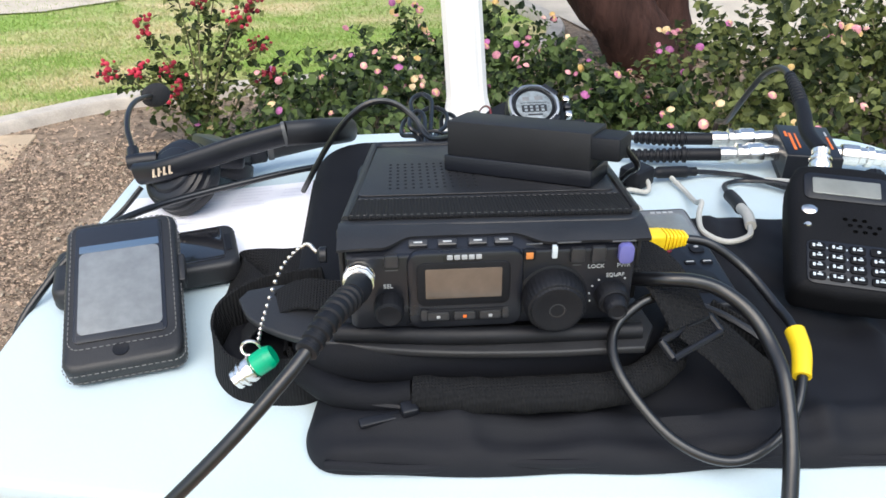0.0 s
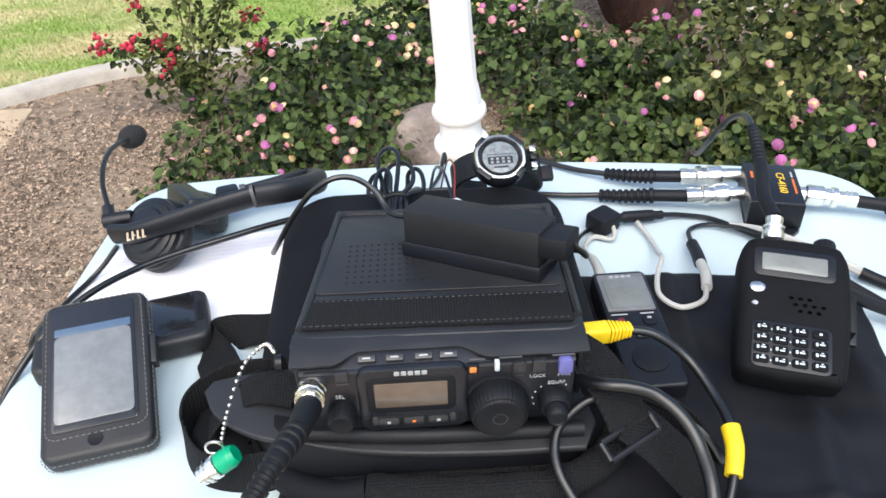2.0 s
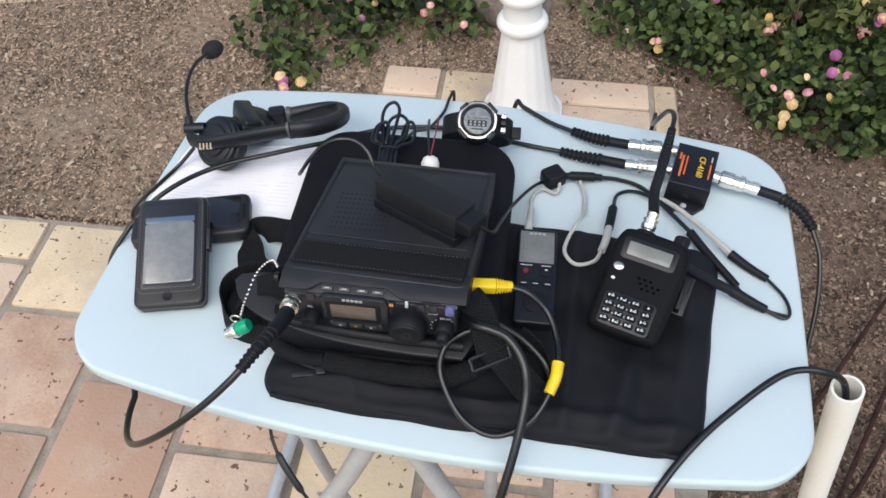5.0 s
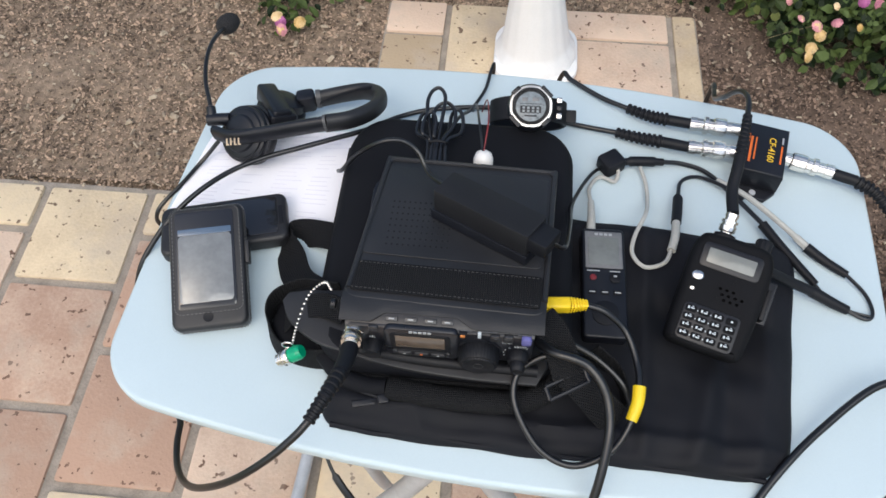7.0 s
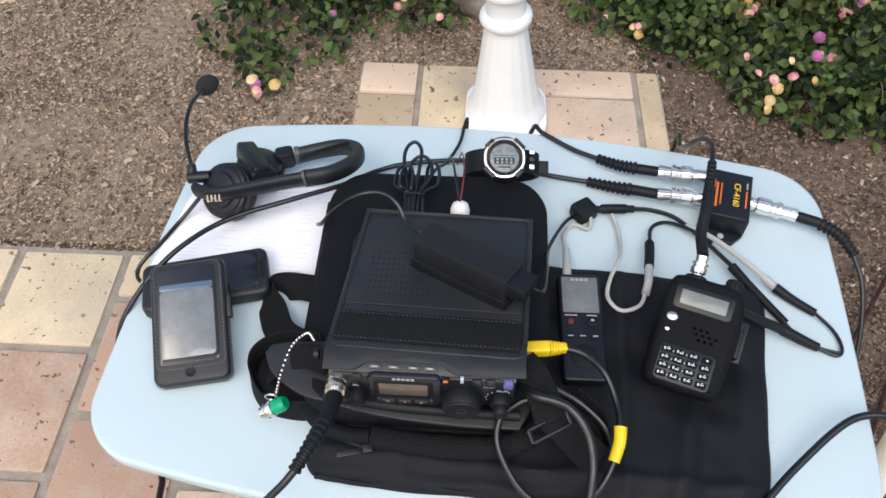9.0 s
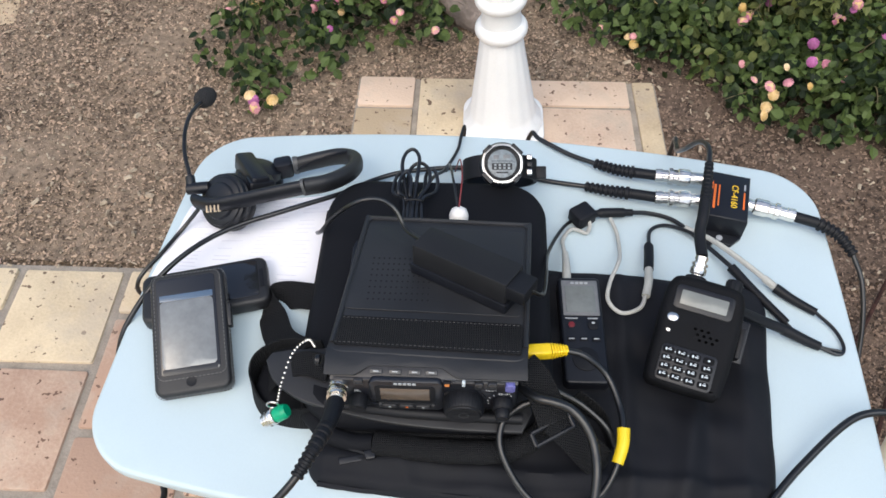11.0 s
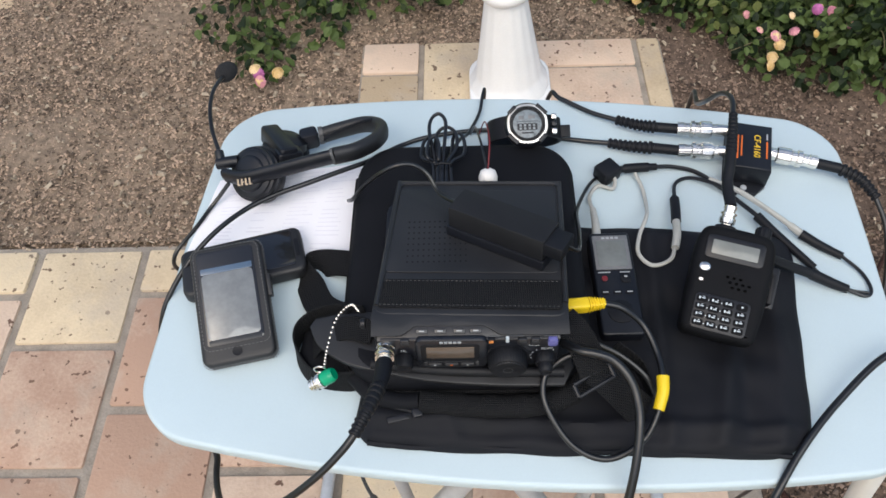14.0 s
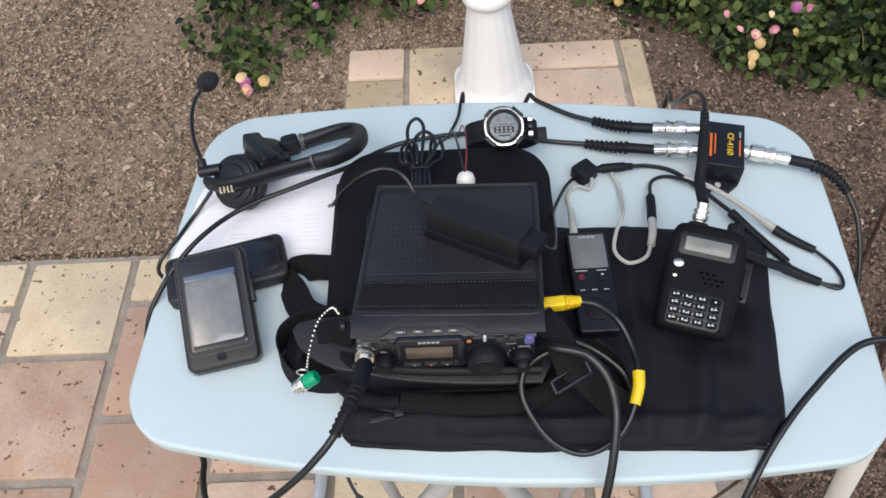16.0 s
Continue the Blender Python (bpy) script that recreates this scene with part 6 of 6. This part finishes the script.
P2 = pose(-0.1775, 0.1335, T + 0.003, 0, 0, 15)
ph2, c2, g2 = phone("phone", P2, 0.113, 0.052, 0.016, "second dark phone lying sideways partly under the first", (0.012, 0.001, 0.072, 0.040))
bm = nb()
box(bm, (0.051, 0, 0.0163), (0.004, 0.02, 0.0006), 0.0002, P2)
part("speaker_slot", bm, M_RUBBER, ph2)

seat(ph2)

# ---- headset ----
hs = thing("headset", (-0.17, 0.23, T), "black boom-microphone headset lying folded on the paper", "headset")
CN = Vector((-0.40, -0.55, 0.73)).normalized()
CC = Vector((-0.1700, 0.2195, T + 0.0395))
CM = axis_to(CC, CC + CN)
bm = nb()
lathe(bm, [(0.013, -0.009), (0.021, -0.0115), (0.0255, -0.0105), (0.0280, -0.0075), (0.0280, -0.004), (0.0262, -0.001)], 44, CM)
part("ear_cushion", bm, M_LEATHER, hs, "soft black ear cushion")
bm = nb()
lathe(bm, [(0.0260, -0.003), (0.0272, -0.001), (0.0272, 0.002), (0.0257, 0.0032), (0.0257, 0.0048), (0.0265, 0.0056), (0.0260, 0.0080), (0.0237, 0.0092), (0.0232, 0.0108), (0.0216, 0.0118), (0.0179, 0.0122), (0.0170, 0.0140), (0.0156, 0.0148), (0.005, 0.0152)], 48, CM)
part("ear_cup", bm, M_SHELL, hs, "ringed black ear cup")
C2 = axis_to((-0.148, 0.262, T + 0.034), (-0.148 + 0.20, 0.262 + 0.35, T + 0.034 + 0.6))
bm = nb()
lathe(bm, [(0.010, -0.016), (0.022, -0.015), (0.0245, -0.010), (0.0235, -0.002), (0.0205, 0.0), (0.0205, 0.008), (0.012, 0.012)], 36, C2)
part("ear_cup", bm, M_SHELL, hs)
bm = nb()
box(bm, (0, -0.008, 0), (0.0185, 0.058, 0.018), 0.003, pose(-0.1565, 0.2600, T + 0.0430, -14, 18, 28), 0.004)
box(bm, (0.001, -0.030, -0.003), (0.026, 0.018, 0.016), 0.003, pose(-0.1565, 0.2600, T + 0.0430, -14, 18, 28), 0.004)
part("yoke", bm, M_SHELL, hs, "square-shouldered black yoke block")


def roll(bm, pts, w, h, n=10):
    """A padded band of oval section, w thick and h tall."""
    fr = frames(spline(pts, n))
    rings = []
    for p, d, u, v in fr:
        side = d.cross(Vector((0, 0, 1))).normalized()
        up = side.cross(d).normalized()
        rings.append([p + side * (w / 2 * math.cos(t)) + up * (h / 2 * math.copysign(abs(math.sin(t)) ** 0.7, math.sin(t))) for t in (2 * math.pi * k / 14 for k in range(14))])
    return rings_to(bm, rings)


ARM = [(-0.199, 0.214, T + 0.0455), (-0.178, 0.2045, T + 0.0520), (-0.150, 0.2040, T + 0.0600), (-0.120, 0.2050, T + 0.0690), (-0.090, 0.2080, T + 0.0755)]
bm = nb()
roll(bm, ARM, 0.009, 0.0165)
hb = part("headband", bm, M_SHELL, hs, "black moulded headband arm")
bm = nb()
roll(bm, [(-0.0915, 0.2078, T + 0.0753), (-0.0890, 0.2082, T + 0.0756)], 0.0115, 0.0182, 3)
part("seam_ring", bm, M_COLLAR, hb, "thin grey seam ring")
bm = nb()
roll(bm, [(-0.0900, 0.2080, T + 0.0755), (-0.070, 0.2165, T + 0.0730), (-0.055, 0.2340, T + 0.0660), (-0.0495, 0.2540, T + 0.0570), (-0.0540, 0.2720, T + 0.0480), (-0.070, 0.2820, T + 0.0410), (-0.092, 0.2800, T + 0.0370), (-0.113, 0.2740, T + 0.0350)], 0.0125, 0.0180, 12)
part("headband_pad", bm, M_LEATHER, hb, "thick padded black band")
bm = nb()
for k in range(26):  # stitched ruffle along the inner side of the pad
    a = Vector((-0.062 - 0.0019 * k, 0.2755 - 0.0000 * k - 0.00002 * k * k, T + 0.0535 - 0.0005 * k))
    tube(bm, [a + Vector((0, -0.002, 0.0)), a + Vector((0.0007, 0.002, 0.0004))], 0.0007, 5, 2)
p = part("pad_stitching", bm, M_RUBBER, hb)
p["kind"] = "stuff"
bm = nb()
roll(bm, [(-0.112, 0.2745, T + 0.0350), (-0.1165, 0.2735, T + 0.0350)], 0.0140, 0.0200, 3)
part("collar", bm, M_COLLAR, hb, "grey collar at the band's end")
bm = nb()
box(bm, (0, 0, 0), (0.018, 0.015, 0.019), 0.0025, pose(-0.1255, 0.2700, T + 0.0355, 0, 0, 18), 0.004)
part("headband_end", bm, M_SHELL, hb)
bm = nb()
box(bm, (0, 0, 0), (0.016, 0.009, 0.011), 0.001, pose(-0.1385, 0.2655, T + 0.0350, 0, 0, 18), 0.002)
part("slider", bm, M_RUBBER, hs)
BD = Vector((0.974, -0.05, 0.225)).normalized()
BU = Vector((-0.12, -0.62, 0.77)).normalized()
BU = (BU - BD * BU.dot(BD)).normalized()
BADGE = Matrix((( *BD, 0), (*(BU.cross(BD)), 0), (*BU, 0), (0, 0, 0, 1))).transposed()
BADGE.translation = Vector((-0.1765, 0.1990, T + 0.0525))
for k in range(4):
    bm = nb()
    box(bm, (-0.0052 + 0.0040 * k, 0.0, 0.0030), (0.0016, 0.0066, 0.0010), 0.0003, BADGE)
    box(bm, (-0.0042 + 0.0040 * k, -0.0026 if k != 1 else 0.0, 0.0030), (0.0022, 0.0014, 0.0010), 0.0003, BADGE)
    part("badge_bar", bm, M_GOLD, hs, "small gold bar of the maker's badge")
bm = nb()
tube(bm, [(-0.208, 0.226, T + 0.049), (-0.198, 0.2265, T + 0.050), (-0.188, 0.228, T + 0.050)], 0.0058, 14, 4)
part("boom_pivot", bm, M_SHELL, hs)
bm = nb()
tube(bm, [(-0.2045, 0.2270, T + 0.0500), (-0.2075, 0.2380, T + 0.0550), (-0.2160, 0.2600, T + 0.0610), (-0.2215, 0.2850, T + 0.0640), (-0.2235, 0.3100, T + 0.0630), (-0.2220, 0.3300, T + 0.0590), (-0.2200, 0.3420, T + 0.0550)], lambda s: 0.0046 if s < 0.16 else 0.0021, 10, 10)
boom = part("boom", bm, M_CABLE, hs)
bm = nb()
bmesh.ops.create_icosphere(bm, subdivisions=3, radius=0.0105)
for v in bm.verts:
    v.co = Vector((v.co.x * 1.05 + v.co.y * 0.25, v.co.y * 1.2, v.co.z * 0.95)) * (1 + 0.04 * noise.noise(v.co * 400))
    v.co += Vector((-0.2195, 0.3520, T + 0.0525))
part("foam_windshield", bm, mat("black_foam", (0.012, 0.012, 0.013), 0.95, bump=1.0, bscale=700), boom, "black foam microphone windshield")
bm = nb()
tube(bm, [(-0.198, 0.212, T + 0.036), (-0.210, 0.204, T + 0.024), (-0.219, 0.194, T + 0.018), (-0.228, 0.174, T + 0.017), (-0.246, 0.15, T + 0.008), (-0.250, 0.146, T - 0.012), (-0.235, 0.155, T - 0.032), (-0.17, 0.17, T - 0.06), (-0.06, 0.2, T - 0.2), (0.0, 0.22, 0.01)], 0.002, 8, 8)
part("cord", bm, M_CABLE, hs)

# ---- coiled lead, bead and watch ----
cl = thing("coiled_lead", (0.01, 0.28, T), "thin black lead gathered into loose loops behind the case", "cable")
for k, (dx, wx, yt, zt) in enumerate(((-0.014, 0.0055, 0.240, 0.062), (-0.004, 0.0085, 0.262, 0.072), (0.004, 0.0110, 0.250, 0.066), (0.015, 0.0065, 0.246, 0.062), (-0.008, 0.0060, 0.234, 0.070))):
    x = 0.009 + dx
    g = 0.0085 + dx * 0.45
    bm = nb()
    tube(bm, [(g - 0.001, 0.186, T + 0.058), (g - wx * 0.4, 0.208, T + 0.062), (x - wx * 0.95, yt - 0.022, T + zt - 0.002), (x - wx * 0.75, yt - 0.006, T + zt), (x + 0.0006, yt, T + zt + 0.001), (x + wx * 0.8, yt - 0.008, T + zt), (x + wx * 0.8, yt - 0.024, T + zt - 0.003), (g + wx * 0.3, 0.208, T + 0.063), (g + 0.002, 0.186, T + 0.060)], 0.00175, 8, 8)
    part("loop", bm, M_CABLE, cl)
bm = nb()
tube(bm, [(0.002, 0.2035, T + 0.0665), (0.010, 0.2030, T + 0.0685), (0.018, 0.2035, T + 0.0655), (0.010, 0.2045, T + 0.0580), (0.002, 0.2035, T + 0.0665)], 0.0012, 6, 6)
part("wire_tie", bm, M_RUBBER, cl)
bm = nb()
tube(bm, [(0.012, 0.208, T + 0.060), (0.024, 0.262, T + 0.035), (0.034, 0.297, T + 0.01), (0.046, 0.330, T + 0.005), (0.05, 0.355, T + 0.006), (0.053, 0.372, T - 0.003), (0.05, 0.37, T - 0.07), (0.04, 0.33, T - 0.3), (0.03, 0.31, -0.018)], 0.0018, 8, 8)
part("tail", bm, M_CABLE, cl)
seat(cl)

bd = thing("antenna_bead", (0.056, 0.236, T + 0.056), "small white plastic bead end on a red and black wire", "plug")
bm = nb()
lathe(bm, [(0.0085, 0), (0.0088, 0.008), (0.007, 0.013), (0.003, 0.0155)], 22, pose(0.051, 0.1905, T + 0.052, -25, 0, 0))
part("bead", bm, M_BEAD, bd)
bm = nb()
tube(bm, [(0.051, 0.197, T + 0.066), (0.053, 0.225, T + 0.075), (0.05, 0.268, T + 0.055), (0.045, 0.285, T + 0.02)], 0.0007, 6, 8)
part("wire", bm, M_REDWIRE, bd)
bm = nb()
tube(bm, [(0.050, 0.197, T + 0.065), (0.045, 0.225, T + 0.072), (0.040, 0.266, T + 0.05), (0.036, 0.285, T + 0.02)], 0.0012, 6, 8)
part("wire", bm, M_CABLE, bd)

seat(bd)

WN = Vector((0.03, -0.50, 0.866)).normalized()
WC = Vector((0.0895, 0.2430, T + 0.0755))
wx_ = Vector((1, 0.03, 0)).normalized()
wy_ = WN.cross(wx_).normalized()
WM = Matrix((( *wx_, 0), (*wy_, 0), (*WN, 0), (0, 0, 0, 1))).transposed()
WM.translation = WC
watch = thing("wristwatch", (0.088, 0.25, T + 0.03), "digital wristwatch with silver bezel and black strap buckled in a loop", "watch")
bm = nb()
lathe(bm, [(0.0195, -0.011), (0.021, -0.008), (0.021, -0.001), (0.0195, 0.001)], 40, WM)
wb = part("case", bm, M_SHELL, watch)
bm = nb()
lathe(bm, [(0.0198, -0.002), (0.0198, 0.0010), (0.0190, 0.0026), (0.0172, 0.0028), (0.0163, 0.0014), (0.0163, -0.001)], 64, WM, 8, 0.0004)
part("bezel", bm, mat("brushed_steel", (0.50, 0.50, 0.49), 0.3, 1.0, var=0.3, scale=120, bump=0.05), watch, "polished silver bezel")
bm = nb()
lathe(bm, [(0.0165, 0.0), (0.0165, 0.0010)], 40, WM)
part("dial_ring", bm, M_SHELL, watch)
bm = nb()
lathe(bm, [(0.0134, 0.0004), (0.0134, 0.0013), (0.0130, 0.0015)], 40, WM)
dial = part("dial", bm, M_DIAL, watch, "grey digital dial")
for x, y, w, d in [(-0.0085 + 0.0042 * k, -0.0028, 0.0020, 0.0062) for k in range(5)] + [(-0.0064 + 0.0042 * k, y, 0.0026, 0.0008) for k in range(4) for y in (-0.0058, -0.0028, 0.0002)] + [(-0.0055, 0.0062, 0.0050, 0.0036), (0.0042, 0.0066, 0.0062, 0.0034), (0.0, 0.0024, 0.020, 0.0005), (0.0, -0.0085, 0.011, 0.0014)]:
    bm = nb()
    box(bm, (x, y, 0.0016), (w, d, 0.0002), 0.00005, WM)
    part("digit_bar", bm, M_SURROUND if d > 0.003 and w > 0.003 else M_SHELL, dial)
for k in range(4):
    bm = nb()
    box(bm, (0.0188, 0, 0.0012), (0.0052, 0.0095 if k % 2 else 0.013, 0.0030), 0.0008, WM @ pose(0, 0, 0, 0, 0, 45 + 90 * k))
    part("bezel_guard", bm, M_SHELL, watch)
for sy in (-0.007, 0.0, 0.007):
    bm = nb()
    box(bm, (0.0255, sy, -0.003), (0.005, 0.005, 0.006), 0.001, WM)
    part("lug", bm, M_CHROME if sy else M_SHELL, watch)
for a0, a1 in ((18, 172), (188, 342)):
    bm = nb()
    pts = []
    for k in range(9):
        a = radians(90 + a0 + (a1 - a0) * k / 8) if a0 < 100 else radians(90 + a0 + (a1 - a0) * k / 8)
        pts.append(WM @ Vector((0.034 * math.cos(a), 0.0, -0.030 + 0.027 * math.sin(a))))
    strap(bm, pts, 0.022, 0.0032, tuple(wy_), 5)
    part("strap", bm, M_RUBBER, watch)
bm = nb()
box(bm, (0.039, -0.002, -0.026), (0.010, 0.012, 0.006), 0.001, WM)
part("keeper", bm, M_RUBBER, watch)

# ---- white pipe with the feed lead ----
pipe = thing("plastic_pipe", (0.56, 0.05, 0), "white plastic pipe leaning at the table end, lead inside", "pipe")
bm = nb()
p0, p1 = Vector((0.570, 0.058, 0.0)), Vector((0.4205, 0.022, T + 0.014))
L = (p1 - p0).length
lathe(bm, [(0.0132, 0), (0.0132, L - 0.001), (0.0128, L), (0.0108, L), (0.0105, L - 0.001), (0.0105, L - 0.12), (0.001, L - 0.12)], 32, axis_to(p0, p1))
part("tube", bm, M_PVC, pipe)
fd = thing("feed_lead", (0.36, 0.0, T), "black lead arching from the pipe across the table corner", "cable")
bm = nb()
d_ = (p1 - p0).normalized()
tube(bm, [p1 - d_ * 0.08, p1 - d_ * 0.01, (0.402, 0.021, T + 0.034), (0.364, 0.016, T + 0.038), (0.318, -0.020, T + 0.030), (0.283, -0.056, T + 0.022), (0.258, -0.09, T + 0.005), (0.245, -0.115, T - 0.05), (0.23, -0.10, T - 0.2), (0.2, -0.05, 0.02)], 0.003, 10, 10)
part("cable", bm, M_CABLE, fd)

# dark lead hanging under the front edge, with an inline plug
hg = thing("hanging_lead", (0.0, -0.07, T - 0.1), "thin dark lead with inline plug hanging below the table edge", "cable")
bm = nb()
tube(bm, [(-0.07, -0.02, T - 0.04), (-0.060, -0.052, T - 0.055), (-0.04, -0.075, T - 0.075), (-0.012, -0.095, T - 0.105), (0.012, -0.105, T - 0.14), (0.03, -0.09, T - 0.3), (0.04, 0.0, 0.012)], lambda s: 0.0034 if 0.22 < s < 0.40 else 0.0016, 8, 10)
part("cable", bm, M_CABLE, hg)

# dry canes lying in the mulch beside the table
for a, b, c in (((0.655, 0.350, 0.006), (0.748, 0.482, 0.012), (0.90, 0.70, 0.010)), ((0.640, 0.140, 0.006), (0.728, 0.300, 0.012), (0.86, 0.54, 0.010)), ((0.668, 0.170, 0.006), (0.720, 0.241, 0.011), (0.84, 0.42, 0.010)), ((0.50, 0.12, 0.004), (0.56, 0.0, 0.012), (0.66, -0.1, 0.01))):
    bm = nb()
    tube(bm, [a, b, c], lambda s: 0.0048 - 0.0014 * s, 7, 8)
    tagged(part("cane", bm, M_BARK), "thin dark dry cane beside the paving", "twig", "dry canes")
